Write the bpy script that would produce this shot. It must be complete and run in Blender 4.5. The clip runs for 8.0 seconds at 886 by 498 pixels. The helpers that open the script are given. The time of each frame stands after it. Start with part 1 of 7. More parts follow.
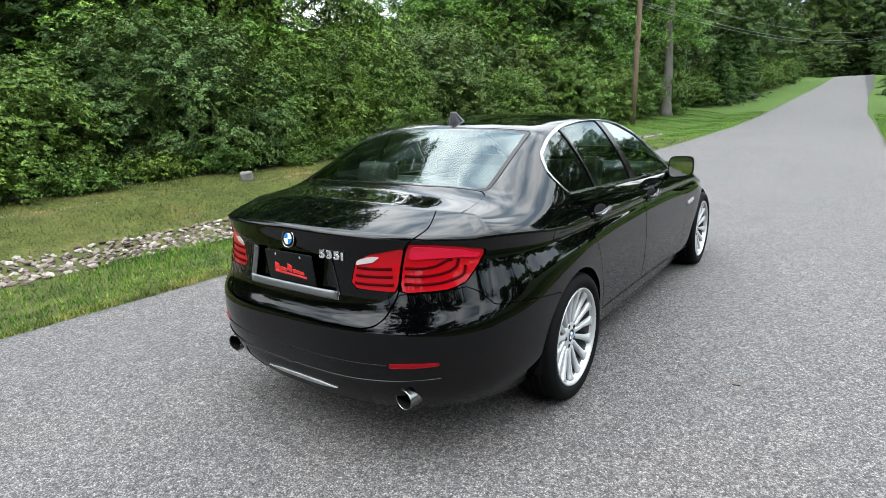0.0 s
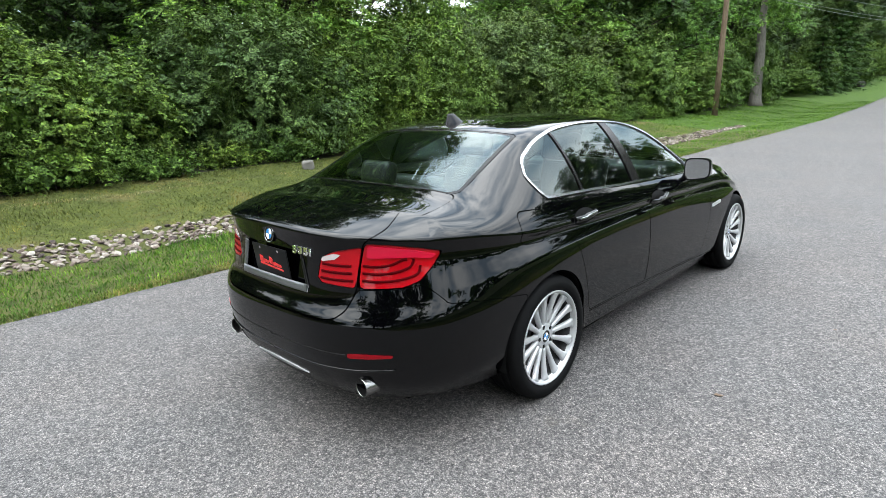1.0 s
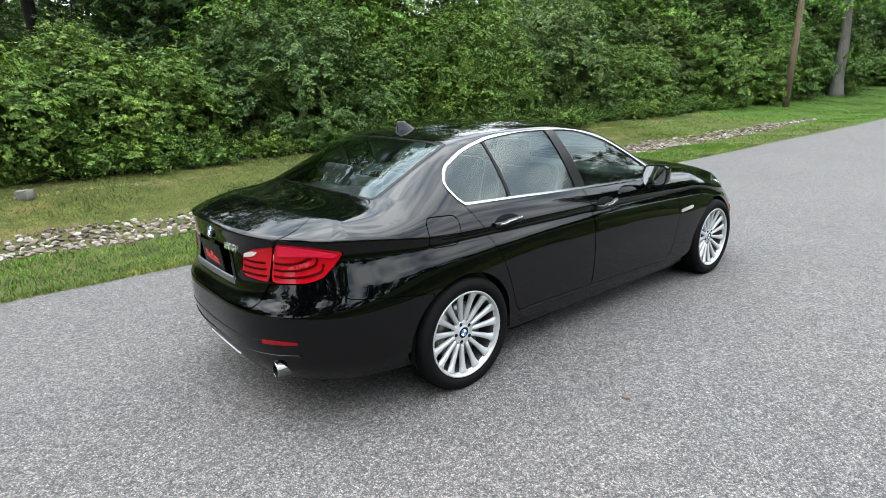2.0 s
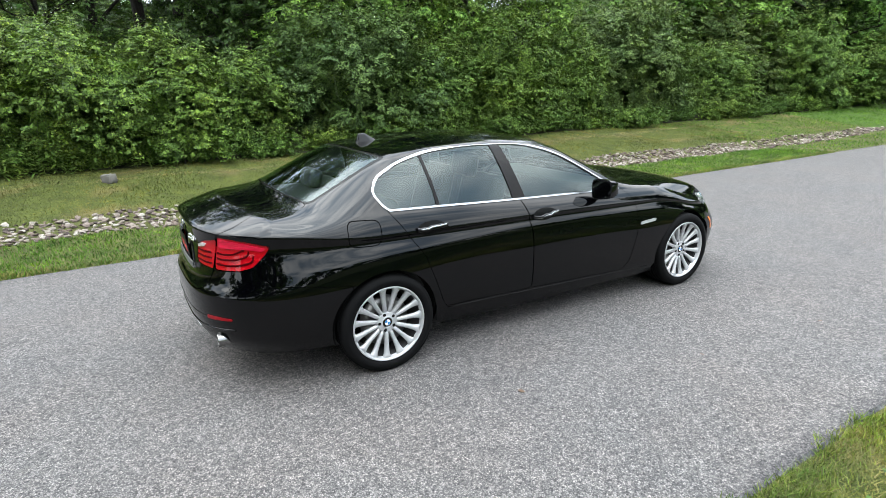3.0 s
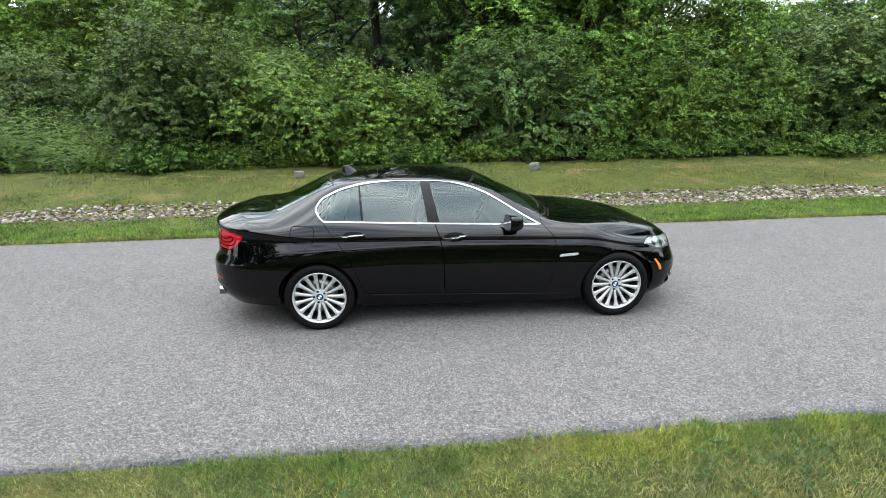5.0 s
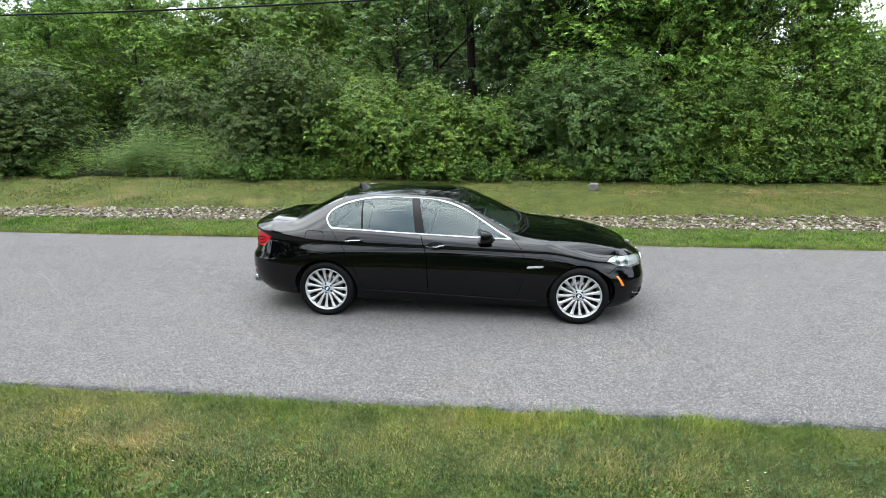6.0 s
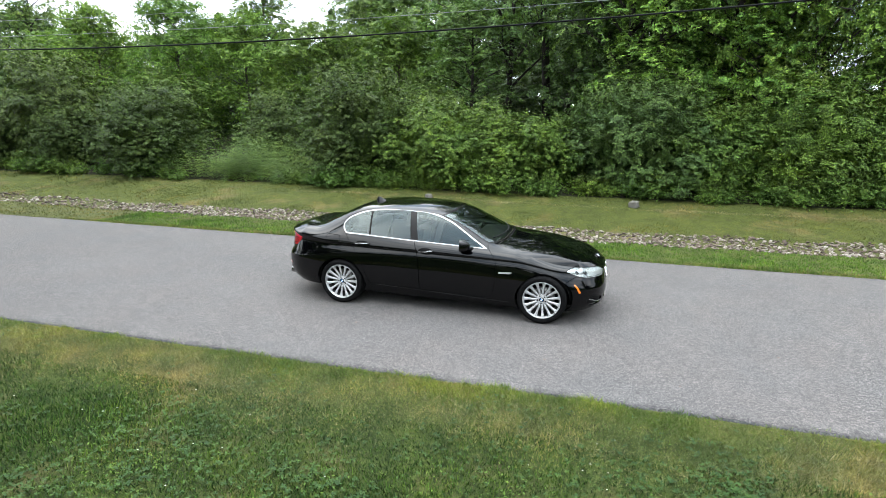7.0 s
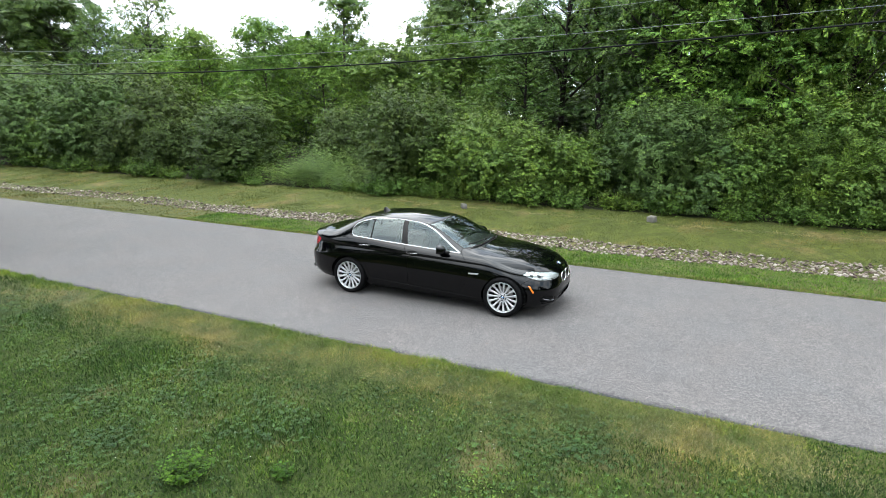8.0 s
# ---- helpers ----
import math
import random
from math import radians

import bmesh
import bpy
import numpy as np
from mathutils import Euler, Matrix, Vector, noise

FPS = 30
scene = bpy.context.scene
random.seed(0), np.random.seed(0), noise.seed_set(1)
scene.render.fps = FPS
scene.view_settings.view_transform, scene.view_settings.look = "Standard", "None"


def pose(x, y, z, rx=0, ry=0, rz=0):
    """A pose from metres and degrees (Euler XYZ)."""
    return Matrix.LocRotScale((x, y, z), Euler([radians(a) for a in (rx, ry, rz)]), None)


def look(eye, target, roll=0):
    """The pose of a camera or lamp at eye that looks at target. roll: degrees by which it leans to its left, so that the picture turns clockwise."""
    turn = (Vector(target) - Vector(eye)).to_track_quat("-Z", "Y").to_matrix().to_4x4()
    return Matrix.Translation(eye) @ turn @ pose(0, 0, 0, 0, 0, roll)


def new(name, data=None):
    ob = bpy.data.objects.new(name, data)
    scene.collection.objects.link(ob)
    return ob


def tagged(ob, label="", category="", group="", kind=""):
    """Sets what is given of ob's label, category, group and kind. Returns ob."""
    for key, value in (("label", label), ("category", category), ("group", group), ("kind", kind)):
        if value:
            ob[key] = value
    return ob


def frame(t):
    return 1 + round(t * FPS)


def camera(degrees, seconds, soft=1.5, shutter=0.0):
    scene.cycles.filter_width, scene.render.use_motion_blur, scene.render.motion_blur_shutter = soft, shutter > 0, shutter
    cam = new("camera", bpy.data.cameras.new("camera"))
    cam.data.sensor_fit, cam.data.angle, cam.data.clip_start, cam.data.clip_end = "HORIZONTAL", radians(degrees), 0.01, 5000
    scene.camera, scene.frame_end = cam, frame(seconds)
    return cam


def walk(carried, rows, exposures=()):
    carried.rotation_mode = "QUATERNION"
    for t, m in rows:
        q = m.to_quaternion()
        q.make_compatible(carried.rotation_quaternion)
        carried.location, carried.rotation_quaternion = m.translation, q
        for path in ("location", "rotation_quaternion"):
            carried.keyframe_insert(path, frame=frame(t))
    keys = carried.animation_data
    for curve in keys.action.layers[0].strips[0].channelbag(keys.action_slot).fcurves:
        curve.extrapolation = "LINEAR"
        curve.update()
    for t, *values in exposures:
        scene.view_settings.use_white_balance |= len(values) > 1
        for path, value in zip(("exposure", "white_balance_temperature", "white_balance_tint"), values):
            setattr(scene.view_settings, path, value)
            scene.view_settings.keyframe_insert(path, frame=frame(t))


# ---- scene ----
cam = camera(76.3, 8.0, 0.75)
PATH = [
    (0, (1.958, -2.609, 1.515), (0.823, -1.035, 1.031), -2.2),
    (0.5, (2.151, -2.517, 1.541), (0.911, -1.029, 1.04), -2.1),
    (1, (2.417, -2.383, 1.581), (1.083, -0.984, 1.067), -2.1),
    (1.5, (2.743, -2.199, 1.633), (1.337, -0.88, 1.1), -2.1),
    (3, (4.023, -1.43, 1.855), (2.375, -0.451, 1.285), -1.2),
    (3.5, (4.561, -1.057, 1.95), (2.831, -0.233, 1.377), -1.0),
    (4, (5.088, -0.556, 2.059), (3.279, 0.077, 1.486), -0.9),
    (4.5, (5.605, 0.042, 2.179), (3.733, 0.456, 1.611), -0.7),
    (6, (7.14, 2.062, 2.505), (5.215, 1.859, 1.999), -0.2),
    (6.5, (7.685, 2.829, 2.659), (5.782, 2.462, 2.167), 0.1),
    (7, (8.224, 3.703, 2.843), (6.36, 3.162, 2.361), 0.3),
    (7.5, (8.733, 4.688, 3.029), (6.913, 4.007, 2.555), 0.4),
    (8, (9.243, 5.784, 3.229), (7.479, 4.963, 2.765), 0.5),
]
walk(cam, [(t, look(eye, target, roll)) for t, eye, target, roll in PATH], [(0, 2.09, 6440, 6.5), (1.5, 2.12, 6440, 6.5), (4.5, 2.10, 6440, 6.5), (8, 2.02, 6470, 6.5)])

# ---- light: bright broken overcast, soft sun behind the clouds ----
SUN_EL, SUN_AZ = 62.0, 188.0
world = bpy.data.worlds.new("overcast_sky")
scene.world = world
world.use_nodes = True
wn, wl = world.node_tree.nodes, world.node_tree.links
wn.clear()
w_out = wn.new("ShaderNodeOutputWorld")
w_bg = wn.new("ShaderNodeBackground")
w_sky = wn.new("ShaderNodeTexSky")
w_sky.sky_type, w_sky.sun_disc = "NISHITA", False
w_sky.sun_elevation, w_sky.sun_rotation = radians(SUN_EL), radians(SUN_AZ)
w_tc, w_map = wn.new("ShaderNodeTexCoord"), wn.new("ShaderNodeMapping")
w_map.inputs["Scale"].default_value = (1.0, 1.0, 2.2)
w_map.inputs["Rotation"].default_value = (0, 0, radians(120))
w_noise = wn.new("ShaderNodeTexNoise")
w_noise.inputs["Scale"].default_value, w_noise.inputs["Detail"].default_value = 2.1, 7.0
w_noise.inputs["Roughness"].default_value = 0.56
w_cover = wn.new("ShaderNodeValToRGB")
w_cover.color_ramp.elements[0].position, w_cover.color_ramp.elements[1].position = 0.24, 0.44
w_noise2 = wn.new("ShaderNodeTexNoise")
w_noise2.inputs["Scale"].default_value, w_noise2.inputs["Detail"].default_value = 4.6, 7.0
w_shade = wn.new("ShaderNodeValToRGB")
w_shade.color_ramp.elements[0].position, w_shade.color_ramp.elements[1].position = 0.36, 0.62
w_shade.color_ramp.elements[0].color = (3.4, 4.3, 5.4, 1)
w_shade.color_ramp.elements[1].color = (11.3, 11.5, 11.9, 1)
# the cloud layer is several times brighter overhead, where the sun stands behind it, than at the horizon
w_sep, w_rise = wn.new("ShaderNodeSeparateXYZ"), wn.new("ShaderNodeMapRange")
w_rise.inputs["To Min"].default_value, w_rise.inputs["To Max"].default_value = 0.74, 2.30
w_steep = wn.new("ShaderNodeMath")
w_steep.operation, w_steep.use_clamp = "POWER", True
w_steep.inputs[1].default_value = 3.0
w_lift = wn.new("ShaderNodeMix")
w_lift.data_type, w_lift.blend_type = "RGBA", "MULTIPLY"
w_lift.inputs[0].default_value = 1.0
w_mix = wn.new("ShaderNodeMix")
w_mix.data_type = "RGBA"
wl.new(w_tc.outputs["Generated"], w_map.inputs["Vector"])
wl.new(w_map.outputs["Vector"], w_noise.inputs["Vector"])
wl.new(w_map.outputs["Vector"], w_noise2.inputs["Vector"])
wl.new(w_noise.outputs["Fac"], w_cover.inputs["Fac"])
wl.new(w_noise2.outputs["Fac"], w_shade.inputs["Fac"])
wl.new(w_cover.outputs["Color"], w_mix.inputs[0])
wl.new(w_sky.outputs["Color"], w_mix.inputs[6])
wl.new(w_tc.outputs["Generated"], w_sep.inputs[0])
wl.new(w_sep.outputs[2], w_steep.inputs[0])
wl.new(w_steep.outputs[0], w_rise.inputs["Value"])
wl.new(w_shade.outputs["Color"], w_lift.inputs[6])
wl.new(w_rise.outputs[0], w_lift.inputs[7])
wl.new(w_lift.outputs[2], w_mix.inputs[7])
wl.new(w_mix.outputs[2], w_bg.inputs["Color"])
wl.new(w_bg.outputs["Background"], w_out.inputs["Surface"])
w_bg.inputs["Strength"].default_value = 0.113

sun = new("sun", bpy.data.lights.new("sun", "SUN"))
sun.data.energy, sun.data.angle, sun.data.color = 0.8, radians(80), (1.0, 0.97, 0.92)
sun.matrix_world = look((20 * math.sin(radians(SUN_AZ)), 20 * math.cos(radians(SUN_AZ)), 20 * math.tan(radians(SUN_EL))), (0, 0, 0))


# ---- materials ----
def material(name, color=(0.5, 0.5, 0.5), rough=0.5, metal=0.0, coat=0.0, spec=0.5):
    m = bpy.data.materials.new(name)
    m.use_nodes = True
    b = m.node_tree.nodes["Principled BSDF"]
    b.inputs["Base Color"].default_value = (*color, 1)
    b.inputs["Roughness"].default_value = rough
    b.inputs["Metallic"].default_value = metal
    b.inputs["Coat Weight"].default_value = coat
    b.inputs["Coat Roughness"].default_value = 0.02
    b.inputs["Specular IOR Level"].default_value = spec
    return m


def node(m, kind, **values):
    n = m.node_tree.nodes.new(kind)
    for key, value in values.items():
        n.inputs[key.replace("_", " ")].default_value = value
    return n


def link(m, a, b):
    m.node_tree.links.new(a, b)


def coords(m, object_space=False):
    return node(m, "ShaderNodeTexCoord").outputs["Object"] if object_space else node(m, "ShaderNodeNewGeometry").outputs["Position"]


def ramp(m, fac, stops):
    r = m.node_tree.nodes.new("ShaderNodeValToRGB")
    e = r.color_ramp.elements
    while len(e) < len(stops):
        e.new(0.5)
    for el, (p, c) in zip(e, stops):
        el.position, el.color = p, (*c, 1)
    link(m, fac, r.inputs["Fac"])
    return r.outputs["Color"]


def mix(m, a, b, fac, mode="MIX"):
    n = m.node_tree.nodes.new("ShaderNodeMix")
    n.data_type, n.blend_type = "RGBA", mode
    for socket, v in ((n.inputs[0], fac), (n.inputs[6], a), (n.inputs[7], b)):
        if hasattr(v, "links"):
            link(m, v, socket)
        elif isinstance(v, tuple):
            socket.default_value = (*v, 1)
        else:
            socket.default_value = v
    return n.outputs[2]


def noise_tex(m, vec, scale, detail=3.0, rough=0.55):
    n = node(m, "ShaderNodeTexNoise", Scale=scale, Detail=detail, Roughness=rough)
    link(m, vec, n.inputs["Vector"])
    return n.outputs["Fac"]


def set_in(m, name, out):
    link(m, out, m.node_tree.nodes["Principled BSDF"].inputs[name])


def add_bump(m, height, strength, distance):
    b = node(m, "ShaderNodeBump", Strength=strength, Distance=distance)
    link(m, height, b.inputs["Height"])
    set_in(m, "Normal", b.outputs["Normal"])


def asphalt():
    m = material("weathered_asphalt", rough=0.9, spec=0.22)
    v = coords(m)
    vor = node(m, "ShaderNodeTexVoronoi", Scale=150.0)
    link(m, v, vor.inputs["Vector"])
    bw = m.node_tree.nodes.new("ShaderNodeSeparateColor")
    link(m, vor.outputs["Color"], bw.inputs["Color"])
    chips = ramp(m, bw.outputs[0], [(0.0, (0.0455, 0.0443, 0.0440)), (0.45, (0.0825, 0.0792, 0.0784)), (0.8, (0.1170, 0.1110, 0.1085)), (1.0, (0.1700, 0.1600, 0.1550))])
    gap = ramp(m, vor.outputs["Distance"], [(0.30, (1.12, 1.12, 1.12)), (0.75, (0.44, 0.44, 0.45))])
    c = mix(m, chips, gap, 0.9, "MULTIPLY")
    vor2 = node(m, "ShaderNodeTexVoronoi", Scale=72.0)
    link(m, v, vor2.inputs["Vector"])
    sep2 = m.node_tree.nodes.new("ShaderNodeSeparateColor")
    link(m, vor2.outputs["Color"], sep2.inputs["Color"])
    c = mix(m, c, ramp(m, sep2.outputs[1], [(0.0, (0.68, 0.69, 0.70)), (0.5, (0.99, 0.99, 0.99)), (1.0, (1.38, 1.36, 1.33))]), 1.0, "MULTIPLY")
    hue = ramp(m, noise_tex(m, v, 0.9, 4, 0.6), [(0.36, (1.0, 1.0, 1.01)), (0.64, (1.035, 1.0, 0.99))])
    c = mix(m, c, hue, 1.0, "MULTIPLY")
    big = ramp(m, noise_tex(m, v, 0.35, 4), [(0.3, (0.92, 0.925, 0.93)), (0.7, (1.06, 1.055, 1.045))])
    c = mix(m, c, big, 1.0, "MULTIPLY")
    mid = ramp(m, noise_tex(m, v, 5.5, 5, 0.7), [(0.3, (0.91, 0.91, 0.91)), (0.72, (1.07, 1.07, 1.06))])
    c = mix(m, c, mid, 1.0, "MULTIPLY")
    grit = ramp(m, noise_tex(m, v, 26.0, 4, 0.75), [(0.36, (0.84, 0.84, 0.84)), (0.64, (1.16, 1.16, 1.15))])
    c = mix(m, c, grit, 1.0, "MULTIPLY")
    # tan silt stains and dark oily spots
    stain = ramp(m, noise_tex(m, v, 1.3, 6, 0.65), [(0.66, (0, 0, 0)), (0.82, (1, 1, 1))])
    c = mix(m, c, (0.1228, 0.1004, 0.0744), mix(m, (0.0000, 0.0000, 0.0000), stain, 0.35))
    # darker in a ragged strip along both edges
    sx = node(m, "ShaderNodeSeparateXYZ")
    link(m, v, sx.inputs[0])
    off = node(m, "ShaderNodeMath")
    off.operation = "ADD"
    off.inputs[1].default_value = 0.07
    link(m, sx.outputs[0], off.inputs[0])
    dist = node(m, "ShaderNodeMath")
    dist.operation = "ABSOLUTE"
    link(m, off.outputs[0], dist.inputs[0])
    rag = node(m, "ShaderNodeMath")
    rag.operation = "MULTIPLY_ADD"
    rag.inputs[1].default_value = 0.30
    link(m, noise_tex(m, v, 3.4, 5, 0.7), rag.inputs[0])
    link(m, dist.outputs[0], rag.inputs[2])
    c = mix(m, c, ramp(m, map_range(m, rag.outputs[0], 2.97, 3.14), [(0.0, (1, 1, 1)), (0.6, (0.66, 0.66, 0.68)), (1.0, (0.42, 0.42, 0.44))]), 1.0, "MULTIPLY")
    set_in(m, "Base Color", c)
    add_bump(m, vor.outputs["Distance"], 0.35, -0.004)
    return m


def map_range(m, value, a, b):
    r = node(m, "ShaderNodeMapRange")
    r.inputs["From Min"].default_value, r.inputs["From Max"].default_value = a, b
    link(m, value, r.inputs["Value"])
    return r.outputs[0]


def soil_grass(name, greens, dry, dry_at, band=None):
    m = material(name, rough=0.95, spec=0.15)
    v = coords(m)
    fine = noise_tex(m, v, 22.0, 5, 0.75)
    grain = noise_tex(m, v, 90.0, 3, 0.7)
    both = node(m, "ShaderNodeMath")
    both.operation = "MULTIPLY_ADD"
    both.inputs[1].default_value = 0.55
    half = node(m, "ShaderNodeMath")
    half.operation = "MULTIPLY"
    half.inputs[1].default_value = 0.45
    link(m, grain, half.inputs[0])
    link(m, fine, both.inputs[0])
    link(m, half.outputs[0], both.inputs[2])
    fine = both.outputs[0]
    c = ramp(m, fine, [(0.38, tuple(x * 0.5 for x in greens[0])), (0.5, greens[1]), (0.64, tuple(x * 1.15 for x in greens[2]))])
    patch = ramp(m, noise_tex(m, v, 0.8, 5, 0.6), [(dry_at, (0, 0, 0)), (dry_at + 0.22, (1, 1, 1))])
    if band:  # yellower, drier turf in an uneven strip along the asphalt
        sx = node(m, "ShaderNodeSeparateXYZ")
        link(m, v, sx.inputs[0])
        wob = node(m, "ShaderNodeMath")
        wob.operation = "MULTIPLY_ADD"
        wob.inputs[1].default_value = 1.6
        link(m, noise_tex(m, v, 1.1, 4, 0.6), wob.inputs[0])
        link(m, sx.outputs[0], wob.inputs[2])
        k = ramp(m, map_range(m, wob.outputs[0], 3.6, 4.4), [(0.0, (1, 1, 1)), (1.0, (0, 0, 0))])
        c = mix(m, c, ramp(m, fine, [(0.25, band[0]), (0.5, band[1]), (0.75, band[2])]), k)
    dryc = ramp(m, fine, [(0.3, tuple(x * 0.6 for x in dry)), (0.7, dry)])
    c = mix(m, c, dryc, patch)
    c = mix(m, c, ramp(m, noise_tex(m, v, 3.1, 5, 0.65), [(0.32, (0.62, 0.66, 0.62)), (0.5, (0.95, 0.95, 0.95)), (0.68, (1.36, 1.3, 1.2))]), 1.0, "MULTIPLY")
    set_in(m, "Base Color", c)
    add_bump(m, fine, 0.9, 0.03)
    return m


def blades(name, stops, patch_tint, dry, dry_at):
    """Grass blades: random green per blade, drier in patches."""
    m = material(name, rough=0.65, spec=0.18)
    g = node(m, "ShaderNodeNewGeometry")
    c = ramp(m, g.outputs["Random Per Island"], stops)
    patch = ramp(m, noise_tex(m, g.outputs["Position"], 0.8, 5, 0.6), [(dry_at, (0, 0, 0)), (dry_at + 0.22, (1, 1, 1))])
    c = mix(m, c, dry, mix(m, (0, 0, 0), patch, 0.75))
    tint = ramp(m, noise_tex(m, g.outputs["Position"], 2.6, 5, 0.65), [(0.36, (0.56, 0.68, 0.62)), (0.64, patch_tint)])
    c = mix(m, c, tint, 1.0, "MULTIPLY")
    broad = ramp(m, noise_tex(m, g.outputs["Position"], 0.75, 4, 0.6), [(0.36, (0.66, 0.76, 0.74)), (0.5, (1.0, 1.0, 1.0)), (0.66, (1.30, 1.20, 1.05))])
    c = mix(m, c, broad, 1.0, "MULTIPLY")
    set_in(m, "Base Color", c)
    return m


def leaf(name, stops, trans=0.10, scale=24.0, gap=0.58):
    """Sprigs of small leaflets: colour varies leaflet by leaflet and clump by clump, gaps between leaflets are open, light shines through."""
    m = material(name, rough=0.6, spec=0.12)
    nt = m.node_tree
    g = node(m, "ShaderNodeNewGeometry")
    vor = node(m, "ShaderNodeTexVoronoi", Scale=scale)
    link(m, g.outputs["Position"], vor.inputs["Vector"])
    sep = nt.nodes.new("ShaderNodeSeparateColor")
    link(m, vor.outputs["Color"], sep.inputs["Color"])
    blend = nt.nodes.new("ShaderNodeMath")
    blend.operation = "MULTIPLY_ADD"
    blend.inputs[1].default_value = 0.6
    part_r = nt.nodes.new("ShaderNodeMath")
    part_r.operation = "MULTIPLY"
    part_r.inputs[1].default_value = 0.4
    link(m, g.outputs["Random Per Island"], part_r.inputs[0])
    link(m, sep.outputs[0], blend.inputs[0])
    link(m, part_r.outputs[0], blend.inputs[2])
    c = ramp(m, blend.outputs[0], stops)
    c = mix(m, c, ramp(m, sep.outputs[1], [(0.0, (0.36, 0.40, 0.40)), (0.5, (0.95, 0.95, 0.95)), (1.0, (1.85, 1.78, 1.70))]), 1.0, "MULTIPLY")
    clump = ramp(m, noise_tex(m, g.outputs["Position"], 0.9, 3), [(0.3, (0.74, 0.80, 0.84)), (0.7, (1.24, 1.18, 0.98))])
    c = mix(m, c, clump, 1.0, "MULTIPLY")
    # sprays of younger, yellower leaves, and plants that differ a little from one another
    spray = ramp(m, noise_tex(m, g.outputs["Position"], 2.7, 3, 0.6), [(0.36, (0.80, 0.84, 0.88)), (0.56, (1.0, 1.0, 1.0)), (0.72, (1.40, 1.28, 1.0))])
    c = mix(m, c, spray, 1.0, "MULTIPLY")
    own = node(m, "ShaderNodeObjectInfo")
    c = mix(m, c, ramp(m, own.outputs["Random"], [(0.0, (0.88, 0.94, 0.97)), (1.0, (1.14, 1.07, 0.97))]), 1.0, "MULTIPLY")
    set_in(m, "Base Color", c)
    # every leaflet faces its own way
    cen = node(m, "ShaderNodeVectorMath")
    cen.operation = "MULTIPLY_ADD"
    link(m, vor.outputs["Color"], cen.inputs[0])
    cen.inputs[1].default_value = (0.95, 0.95, 0.95)
    cen.inputs[2].default_value = (-0.475, -0.475, -0.38)
    add = node(m, "ShaderNodeVectorMath")
    link(m, g.outputs["Normal"], add.inputs[0])
    link(m, cen.outputs[0], add.inputs[1])
    nrm = node(m, "ShaderNodeVectorMath")
    nrm.operation = "NORMALIZE"
    link(m, add.outputs[0], nrm.inputs[0])
    set_in(m, "Normal", nrm.outputs[0])
    t = node(m, "ShaderNodeBsdfTranslucent")
    link(m, mix(m, c, (1.0, 1.18, 0.6), 1.0, "MULTIPLY"), t.inputs["Color"])
    s = node(m, "ShaderNodeMixShader", Fac=trans)
    link(m, nt.nodes["Principled BSDF"].outputs[0], s.inputs[1])
    link(m, t.outputs[0], s.inputs[2])
    open_ = nt.nodes.new("ShaderNodeMath")
    open_.operation = "LESS_THAN"
    open_.inputs[1].default_value = gap
    link(m, vor.outputs["Distance"], open_.inputs[0])
    clear = node(m, "ShaderNodeBsdfTransparent")
    s2 = nt.nodes.new("ShaderNodeMixShader")
    link(m, open_.outputs[0], s2.inputs[0])
    link(m, clear.outputs[0], s2.inputs[1])
    link(m, s.outputs[0], s2.inputs[2])
    link(m, s2.outputs[0], nt.nodes["Material Output"].inputs["Surface"])
    return m


def bark(name, dark, light):
    m = material(name, rough=0.9, spec=0.2)
    v = coords(m, True)
    mp = node(m, "ShaderNodeMapping", Scale=(9, 9, 1.2))
    link(m, v, mp.inputs["Vector"])
    n = noise_tex(m, mp.outputs[0], 3.0, 6, 0.65)
    set_in(m, "Base Color", ramp(m, n, [(0.3, dark), (0.7, light)]))
    add_bump(m, n, 0.8, 0.03)
    return m


def rock():
    m = material("riprap_stone", rough=0.85, spec=0.3)
    o = node(m, "ShaderNodeObjectInfo")
    g = node(m, "ShaderNodeNewGeometry")
    r = m.node_tree.nodes.new("ShaderNodeMath")
    r.operation = "ADD"
    link(m, o.outputs["Random"], r.inputs[0])
    link(m, g.outputs["Random Per Island"], r.inputs[1])
    f = m.node_tree.nodes.new("ShaderNodeMath")
    f.operation = "FRACT"
    link(m, r.outputs[0], f.inputs[0])
    c = ramp(m, f.outputs[0], [(0.0, (0.0360, 0.0265, 0.0245)), (0.25, (0.0800, 0.0570, 0.0460)), (0.5, (0.1300, 0.1030, 0.0870)), (0.8, (0.1800, 0.1560, 0.1320)), (1.0, (0.2700, 0.2480, 0.2180))])
    n = noise_tex(m, g.outputs["Position"], 22, 6, 0.7)
    c = mix(m, c, ramp(m, n, [(0.3, (0.6, 0.58, 0.56)), (0.7, (1.15, 1.15, 1.15))]), 1.0, "MULTIPLY")
    set_in(m, "Base Color", c)
    add_bump(m, n, 0.5, 0.02)
    return m


